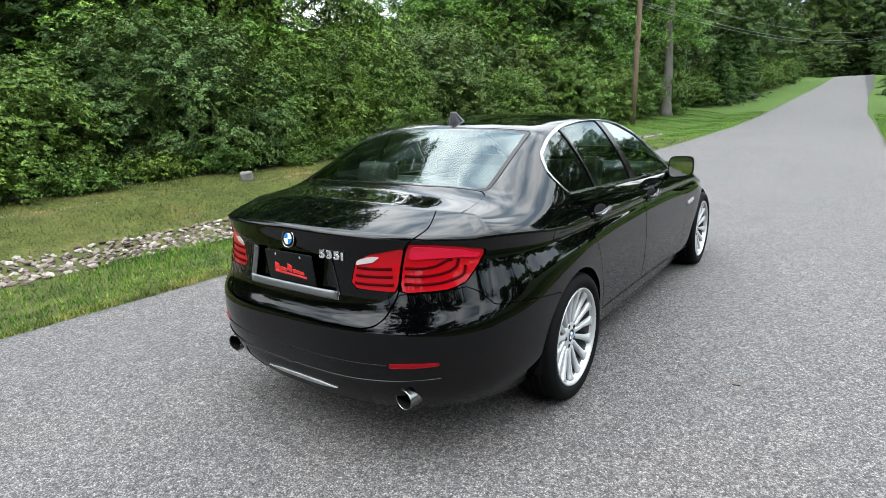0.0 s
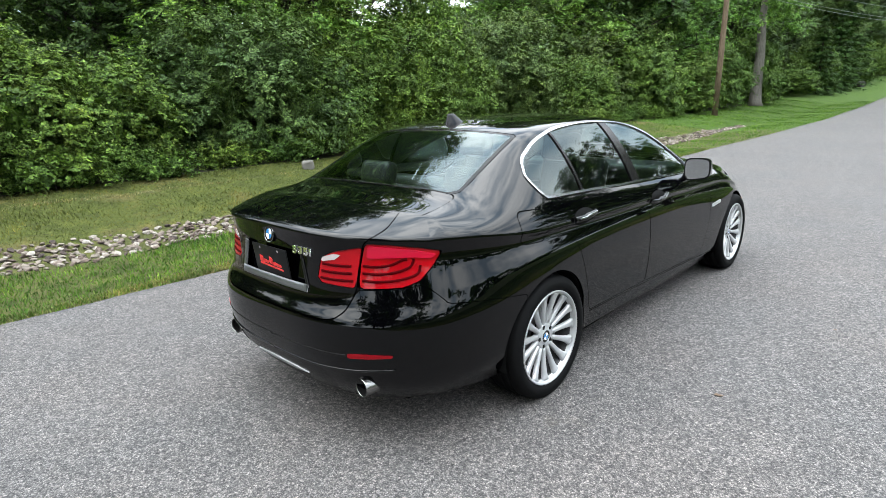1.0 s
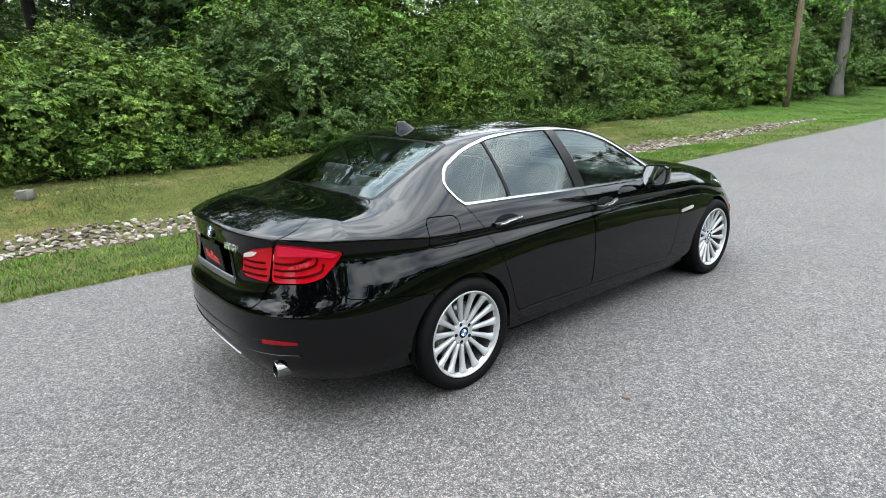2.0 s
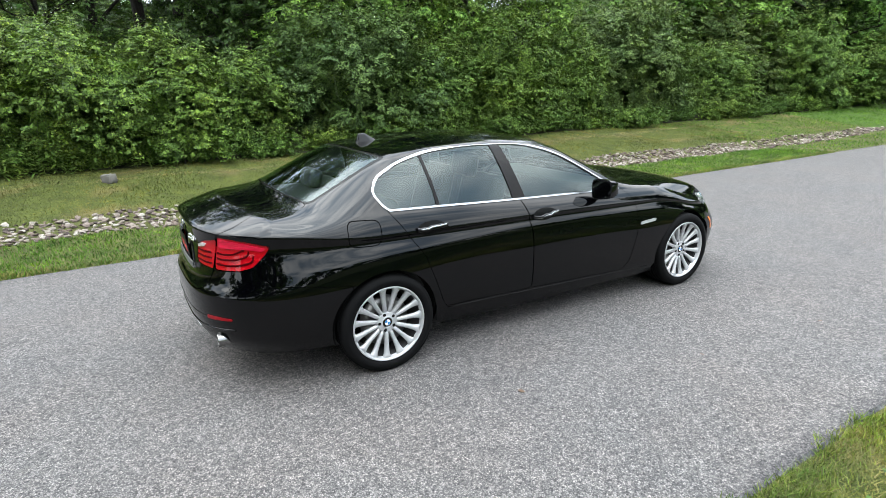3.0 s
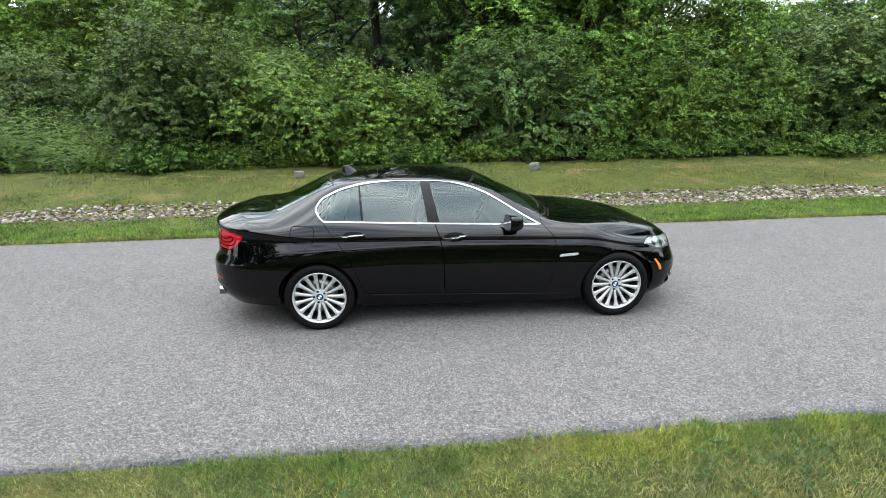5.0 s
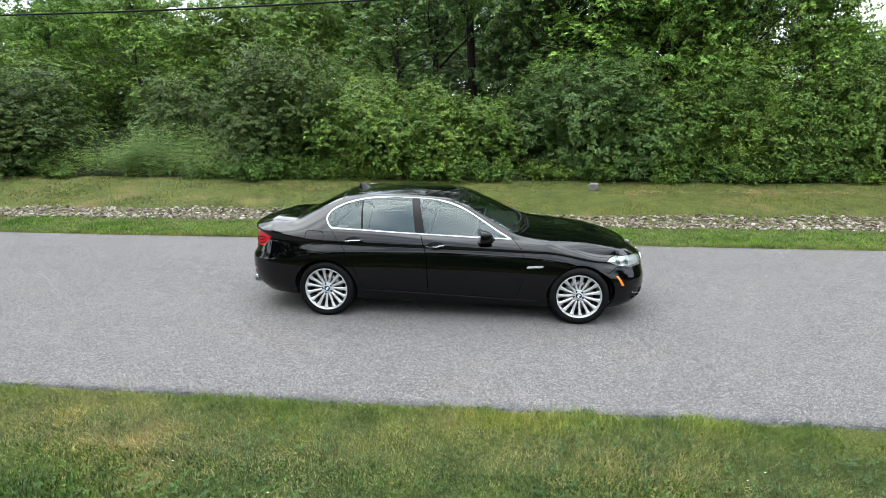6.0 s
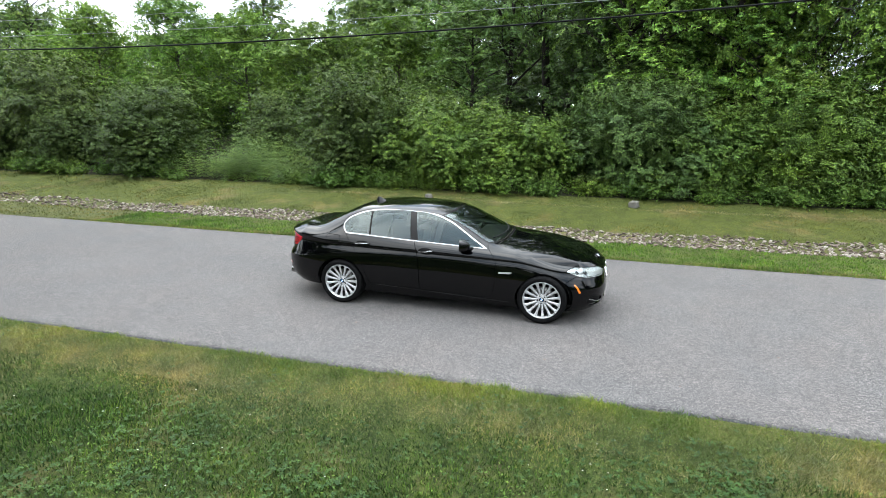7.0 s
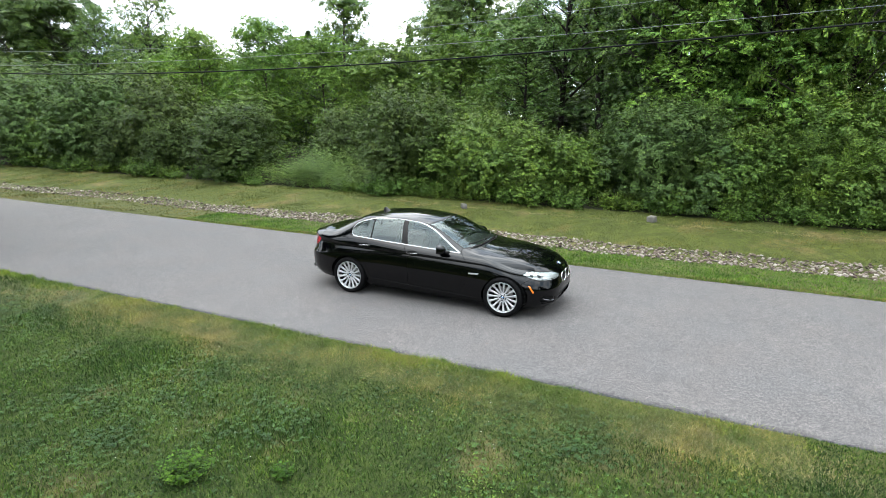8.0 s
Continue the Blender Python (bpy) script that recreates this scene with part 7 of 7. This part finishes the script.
LAWN = [
    ("near_lawn", 230000, 3.6, 8.8, -4.5, 9.0, 0.056, 0.0058, 31), ("edge_lawn", 150000, 2.88, 4.1, -4.0, 7.0, 0.046, 0.0030, 30), ("fore_lawn", 12000, 2.86, 3.9, 7.0, 9.0, 0.045, 0.008, 29), ("far_lawn", 45000, 2.86, 9.0, -20, -4.5, 0.06, 0.010, 32),
    ("front_lawn", 30000, 2.9, 9.0, 9, 40, 0.07, 0.016, 37),
    ("left_verge", 62000, -4.75, -2.97, -9, 14, 0.06, 0.007, 33), ("left_slope", 72000, -8.9, -5.7, -10, 16, 0.045, 0.008, 34),
    ("back_verge", 40000, -8.9, -2.97, -36, -9, 0.06, 0.014, 35), ("fore_verge", 40000, -8.9, -3.0, 14, 45, 0.06, 0.014, 36),
]
for nm, n, x0, x1, y0, y1, h, w, sd in LAWN:
    dens = None
    if nm == "near_lawn":  # thins out towards the far side
        dens = lambda x, y: np.clip((8.8 - x) / 1.2, 0, 1) * np.clip((9.0 - y) / 2.0, 0, 1)
    if nm == "far_lawn":
        dens = lambda x, y: np.clip((9.0 - x) / 3.0, 0, 1)
    if nm == "edge_lawn":
        dens = lambda x, y: np.clip((4.05 - x) / 0.7, 0, 1)
    if nm in ("back_verge", "fore_verge"):  # thin where the stones lie
        dens = lambda x, y: np.where((x < -4.7) & (x > -5.75) & (y < 24), 0.12, 1.0)
    tagged(new("grass", grass_mesh(nm, n, x0, x1, y0, y1, h, w, sd, M_SLOPE if nm in ("left_slope", "back_verge") else M_EDGE if nm == "edge_lawn" else M_VERGE if nm in ("left_verge", "fore_verge", "front_lawn") else None, dens, 1.6 if nm == "edge_lawn" else 0.9)), "short mown grass with dry and clover patches", "grass", kind="stuff")


# vivid fringe along the asphalt, dry strip behind it, worn line on the slope
fringe = lambda x, y: np.clip(0.45 + 0.5 * np.sin(2.3 * y) * np.sin(5.1 * y + 1.0) + 0.35 * np.sin(0.7 * y), 0.08, 1) * np.clip((3.2 + 0.10 * np.sin(3.1 * y) - x) / 0.2, 0, 1) * np.clip((x - 2.83 - 0.04 * np.sin(6.3 * y) - 0.03 * np.sin(15.0 * y)) / 0.05, 0, 1)
stuff("edge_grass", grass_mesh("edge_grass", 100000, 2.80, 3.30, -10, 10, 0.056, 0.0036, 41, M_FRINGE, fringe, 1.2), "bright yellow-green grass fringe along the road edge", "grass")
stuff("edge_grass", grass_mesh("left_edge_grass", 14000, -3.16, -2.98, -10, 14, 0.055, 0.008, 42, M_EDGE), "bright yellow-green grass fringe along the road edge", "grass")
dry = lambda x, y: np.clip(0.9 * (0.5 + 0.5 * np.sin(1.1 * y + 0.6)) * (0.5 + 0.5 * np.sin(2.7 * y + 2.0 * x)) + 0.5, 0, 1) * np.exp(-((x - 3.55 - 0.2 * np.sin(1.7 * y)) / 0.34) ** 2)
stuff("dry_grass", grass_mesh("dry_grass", 160000, 3.0, 4.6, -9, 9, 0.052, 0.0032, 43, M_STRAW, dry, 1.5), "straw-coloured dry grass patches near the road edge", "grass")
track = lambda x, y: np.exp(-((x + 7.88 - 0.10 * np.sin(0.35 * y)) / 0.085) ** 2) * (0.55 + 0.45 * np.sin(1.9 * y) * np.sin(0.8 * y + 1))
stuff("dry_grass", grass_mesh("worn_line", 40000, -8.2, -7.5, -6, 20, 0.05, 0.009, 44, M_STRAW, track), "straw-coloured worn line along the grass slope", "grass")


def clover_mesh(name, n, spots, seed):
    """Low round leaflets in threes, gathered in patches."""
    rnd = np.random.RandomState(seed)
    k = rnd.randint(0, len(spots), n)
    s = np.array(spots)
    p = s[k, :2] + rnd.normal(0, 1, (n, 2)) * s[k, 2:3] * 0.75
    p = p[p[:, 0] > 3.05]
    n = len(p)
    z = ground_z(p[:, 0], p[:, 1]) + rnd.uniform(0.035, 0.065, n)
    c = np.column_stack([p, z])
    out = []
    a0 = rnd.uniform(0, 6.28, n)
    for j in range(3):
        a = a0 + j * 2.094
        d = np.stack([np.cos(a), np.sin(a), rnd.uniform(-0.2, 0.25, n)], 1)
        e = np.stack([-np.sin(a), np.cos(a), rnd.uniform(-0.2, 0.2, n)], 1)
        r = rnd.uniform(0.011, 0.017, n)[:, None]
        out.append(np.stack([c, c + d * r + e * r * 0.7, c + d * 2 * r, c + d * r - e * r * 0.7], 1))
    return quick_mesh(name, np.concatenate(out).reshape(-1, 3), 4, M_CLOVER)


rs = np.random.RandomState(77)
spots = [(4.44, -3.5, 0.7), (3.96, 4.13, 0.45), (4.48, -0.33, 0.5), (5.2, 1.2, 0.6)] + [(rs.uniform(3.6, 8.0), rs.uniform(-6, 8.5), rs.uniform(0.2, 0.8)) for _ in range(40)]
stuff("clover", clover_mesh("clover", 5500, spots, 51), "dark green clover patches in the lawn", "clover")


def broadleaf_mesh(name, n, spots, size, seed, mat):
    """Flat rosettes of small broad weed leaves gathered in patches of the lawn."""
    rnd = np.random.RandomState(seed)
    sp = np.array(spots)
    k = rnd.randint(0, len(sp), n)
    p = sp[k, :2] + rnd.normal(0, 1, (n, 2)) * sp[k, 2:3]
    p = p[(p[:, 0] > 3.1) & (p[:, 0] < 9.5)]
    n = len(p)
    c = np.column_stack([p, ground_z(p[:, 0], p[:, 1]) + rnd.uniform(0.02, 0.055, n)])
    a = rnd.uniform(0, 6.28, n)
    tang = np.stack([np.cos(a), np.sin(a), rnd.uniform(-0.3, 0.5, n)], 1)
    return quick_mesh(name, kite_leaves(c, np.tile([0, 0, 1.0], (n, 1)), size, rnd, 0.2, 0.45, tang), 4, mat)


leafy = [(rs.uniform(3.5, 8.6), rs.uniform(-7, 8.5), rs.uniform(0.12, 0.5)) for _ in range(70)]
stuff("lawn_weeds", broadleaf_mesh("lawn_weeds", 4500, leafy, 0.032, 52, M_BROADLEAF), "flat broad-leaved weeds in patches of the lawn", "weeds")
stuff("lawn_weeds", broadleaf_mesh("pale_lawn_weeds", 3000, leafy[::3], 0.024, 53, M_PALELEAF), "pale yellow-green leafy patches in the lawn", "weeds")
fl = []
for k in range(60):
    x, y, w = spots[rs.randint(0, 6)]
    x, y = x + rs.normal(0, w * 0.8), y + rs.normal(0, w * 0.8)
    z = float(ground_z(x, y)) + 0.075
    r = 0.009
    fl += [(x - r, y, z), (x, y - r, z), (x + r, y, z + 0.004), (x, y + r, z)]
stuff("clover_flowers", quick_mesh("clover_flowers", fl, 4, M_PETAL), "tiny white clover flowers in the lawn", "flowers")


def weed_mesh(seed, h, w, n):
    rnd = np.random.RandomState(seed)
    q = rnd.uniform(0.15, 1, n)
    a, r = rnd.uniform(0, 6.28, n), rnd.uniform(0, 1, n) ** 0.5 * w
    p = np.stack([r * np.cos(a) * (0.5 + 0.5 * q), r * np.sin(a) * (0.5 + 0.5 * q), q * h * (1 - 0.4 * (r / w) ** 2)], 1)
    return quick_mesh("weed", kite_leaves(p, np.tile([0, 0, 1.0], (n, 1)), 0.05, rnd, 0.4, 0.5), 4, M_WEED)


W_BIG, W_SMALL = weed_mesh(61, 0.22, 0.30, 900), weed_mesh(62, 0.14, 0.13, 220)
for me, x, y in [(W_BIG, 5.99, 1.6), (W_SMALL, 5.63, 2.45)]:
    ob = new("weed", me)
    ob.matrix_world = place(x, y, 37 * x, 0.0)
    tagged(ob, "light green leafy weed standing in the lawn", "weed", "lawn weeds")
tuft = lambda x, y: np.exp(-(((x - 4.74) / 0.25) ** 2 + ((y + 0.17) / 0.3) ** 2)) + 0.8 * np.exp(-(((x - 4.81) / 0.25) ** 2 + ((y - 1.03) / 0.4) ** 2))
stuff("grass_tuft", grass_mesh("grass_tuft", 5000, 3.9, 5.8, -1.4, 2.8, 0.075, 0.005, 63, M_EDGE, tuft), "long light green grass tufts in the lawn", "grass")

# tall feathery weeds between the shrubs: upright leafy stalks of uneven height
def weed_stand(name, n, x0, x1, y0, y1, h, seed):
    rnd = np.random.RandomState(seed)
    x, y = rnd.uniform(x0, x1, n), rnd.normal((y0 + y1) / 2, (y1 - y0) * 0.27, n)
    base = np.stack([x, y, ground_z(x, y)], 1)
    up = np.tile([0.06, 0.0, 1.0], (n, 1))
    lift = (0.70 + 0.35 * np.sin(2.1 * y + 0.7 * x) * np.sin(1.3 * x - 0.5)) * rnd.uniform(0.6, 1.25, n)
    length = (h * lift)[:, None]
    return quick_mesh(name, sprays(base, up * 2.2, length, 13, 0.22, rnd, 0.10, 0.13, 0.6), 4, M_TALLGRASS)


stuff("tall_weeds", weed_stand("tall_weeds", 1250, -12.6, -9.0, -11.6, -6.4, 1.75, 71), "tall feathery light green weeds between shrubs", "weeds")
stuff("tall_weeds", weed_stand("hedge_foot_weeds", 420, -9.3, -8.7, -8.5, -1.0, 0.75, 72), "knee-high light green weeds at the hedge foot", "weeds")


# ---- drainage strip of loose stones ----
def rock_variants(count, seed):
    rnd = np.random.RandomState(seed)
    out = []
    for k in range(count):
        bm = bmesh.new()
        bmesh.ops.create_icosphere(bm, subdivisions=1, radius=0.5)
        for v in bm.verts:
            v.co *= rnd.uniform(0.62, 1.18)
            v.co.z *= 0.66
        me = bpy.data.meshes.new("stone")
        bm.to_mesh(me)
        bm.free()
        me.materials.append(M_ROCK)
        out.append(me)
    return out


def stone_places():
    rnd = np.random.RandomState(8)
    rows = []
    y = -34.0
    while y < 25.0:
        far = y < -10 or y > 14
        step = 0.16 if far else 0.105
        w = 0.50 * (1.0 if y < 17 else max(0.35, (25 - y) / 8))
        mid = -5.22 + 0.10 * math.sin(0.5 * y) + (0.05 * math.sin(1.7 * y))
        n = 8 if far else 14
        for i in range(n):
            x = mid + w * (2 * (i + rnd.uniform(0.1, 0.9)) / n - 1) * (1 + rnd.uniform(-0.05, 0.15))
            s = rnd.uniform(0.045, 0.105) * (1.2 if far else 1.0)
            rows.append((x, y + rnd.uniform(-0.08, 0.08), s))
        y += step
    return rows, rnd


STONES = rock_variants(9, 5)
strip = thing("stone_strip", "drainage strip of loose pale and brown stones along the verge", "stones", kind="structure")
rows, rnd_s = stone_places()
near = [r for r in rows if -2.4 < r[1] < 0.6][:290]
near_set = set(near)
for x, y, s in near:
    st = part("stone", STONES[rnd_s.randint(0, 9)], strip)
    st.matrix_basis = pose(x, y, float(ground_z(x, y)) + 0.18 * s, *rnd_s.uniform(-25, 25, 2), rnd_s.uniform(0, 360)) @ Matrix.Diagonal((s * rnd_s.uniform(0.9, 1.5), s, s * rnd_s.uniform(0.7, 1.0), 1))
base_v = [np.array([v.co for v in me.vertices]) for me in STONES]
base_f = [np.array([p.vertices[:] for p in me.polygons]) for me in STONES]
vs, fs, off = [], [], 0
for x, y, s in rows:
    if (x, y, s) in near_set:
        continue
    k = rnd_s.randint(0, 9)
    m = np.array(pose(0, 0, 0, *rnd_s.uniform(-25, 25, 2), rnd_s.uniform(0, 360)).to_3x3())
    p = (base_v[k] * np.array([s * rnd_s.uniform(0.9, 1.5), s, s * rnd_s.uniform(0.7, 1.0)])) @ m.T + np.array([x, y, float(ground_z(x, y)) + 0.18 * s])
    vs.append(p)
    fs.append(base_f[k] + off)
    off += len(p)
rest = part("loose_stones", raw_mesh("loose_stones", np.concatenate(vs), np.concatenate(fs), M_ROCK), strip)
tagged(rest, "loose pale and brown drainage stones", kind="stuff")


# ---- larger marker stones on the slope ----
def boulder(name, x, y, sx, sy, sz, label, seed, mat):
    rnd = np.random.RandomState(seed)
    bm = box_bm(sx, sy, sz, 0.25 * min(sx, sy, sz), 2)
    bmesh.ops.subdivide_edges(bm, edges=bm.edges[:], cuts=1)
    for v in bm.verts:
        v.co += Vector(rnd.uniform(-0.018, 0.018, 3))
    ob = new(name, bm_mesh(name, bm, mat))
    ob.matrix_world = pose(x, y, float(ground_z(x, y)) + sz * 0.38, 3, -4, 20 * seed)
    return tagged(ob, label, "stone")


boulder("marker_stone", -7.81, -1.40, 0.22, 0.16, 0.17, "small pale square marker stone on the grass slope", 2, M_CONCRETE)
boulder("marker_stone", -8.00, 4.46, 0.24, 0.19, 0.19, "small pale square marker stone on the grass slope", 3, M_CONCRETE)
boulder("field_stone", -6.6, 64.0, 1.1, 0.7, 0.5, "grey field stone on the grass beside the road", 4, M_FIELDSTONE)
boulder("field_stone", -6.0, 100.0, 1.0, 0.7, 0.5, "grey field stone on the grass beside the road", 5, M_FIELDSTONE)

# ---- power pole and overhead wires ----
PX, PY = -7.75, 28.8
pole = thing("power_pole", "weathered brown wooden power pole at the roadside", "pole", pose(PX, PY, float(ground_z(PX, PY)) - 0.1, 0, 1.2, 0))
part("post", raw_mesh("post", *tube([(0, 0, 0), (0, 0, 3), (0, 0, 6), (0, 0, 9.2)], [0.145, 0.135, 0.12, 0.105], 14), M_POLE, True), pole)
part("crossarm", bm_mesh("crossarm", box_bm(1.9, 0.10, 0.11, 0.01, 1, pose(0, 0.14, 8.6)), M_POLE, False), pole)
for x in (-0.85, -0.35, 0.35, 0.85):
    part("insulator", raw_mesh("insulator", *tube([(x, 0.14, 8.65), (x, 0.14, 8.73), (x, 0.14, 8.80)], [0.03, 0.045, 0.025], 10), M_CONCRETE, True), pole)


def wire(name, y0, z0, y1, z1, x0, x1, sag, r, label):
    pts = []
    for t in np.linspace(0, 1, 30):
        pts.append((x0 + (x1 - x0) * t, y0 + (y1 - y0) * t, z0 + (z1 - z0) * t - 4 * sag * t * (1 - t)))
    ob = new(name, raw_mesh(name, *tube(pts, r, 6), M_CABLE if r > 0.0165 else M_WIRE, True))
    return tagged(ob, label, "cable", "overhead wires")


THICK, THIN = "thick black overhead cable sagging between poles", "thin overhead wire sagging between poles"
for dx, z0, z1, sag, r, far_z, far_r, lab in [(0.05, 6.10, 7.09, 1.79, 0.024, 6.35, 0.010, THICK), (0.0, 6.11, 7.07, 1.31, 0.007, 6.55, 0.009, THIN), (-0.1, 7.40, 8.70, 2.25, 0.006, 7.2, 0.007, THIN)]:
    wire("overhead_cable", -44, z0, PY, z1, PX + dx, PX + dx, sag, r, lab)
    wire("overhead_cable", PY, far_z, 85, far_z + 2.1, PX + dx, 7.0, 1.8, far_r, lab)

# ---- dead leaves and debris on the asphalt ----
def leaf_litter(x, y, s, rz):
    v = [(-0.5, 0, 0.02), (-0.2, 0.28, 0.06), (0.15, 0.22, 0.03), (0.5, 0.02, 0.08), (0.1, -0.25, 0.03), (-0.25, -0.22, 0.07), (0, 0, 0.0)]
    f = [(6, k, (k + 1) % 6) for k in range(6)]
    ob = new("dead_leaf", raw_mesh("dead_leaf", v, f, M_DEADLEAF))
    ob.matrix_world = pose(x, y, float(road_z(y)) + 0.008, 0, 0, rz) @ Matrix.Diagonal((s, s, s, 1))
    return tagged(ob, "curled brown dead leaf lying on the asphalt", "leaf", "fallen leaves")


for x, y, s, rz in [(1.605, 0.55, 0.055, 20), (2.047, 3.15, 0.04, 80), (1.2, 5.8, 0.04, 10), (2.4, -0.8, 0.035, 50), (-1.8, 6.0, 0.04, 120), (1.9, 1.9, 0.03, 200), (2.3, 4.6, 0.035, 30), (0.2, 8.0, 0.04, 70), (-1.2, -3.4, 0.035, 10)]:
    leaf_litter(x, y, s, rz)
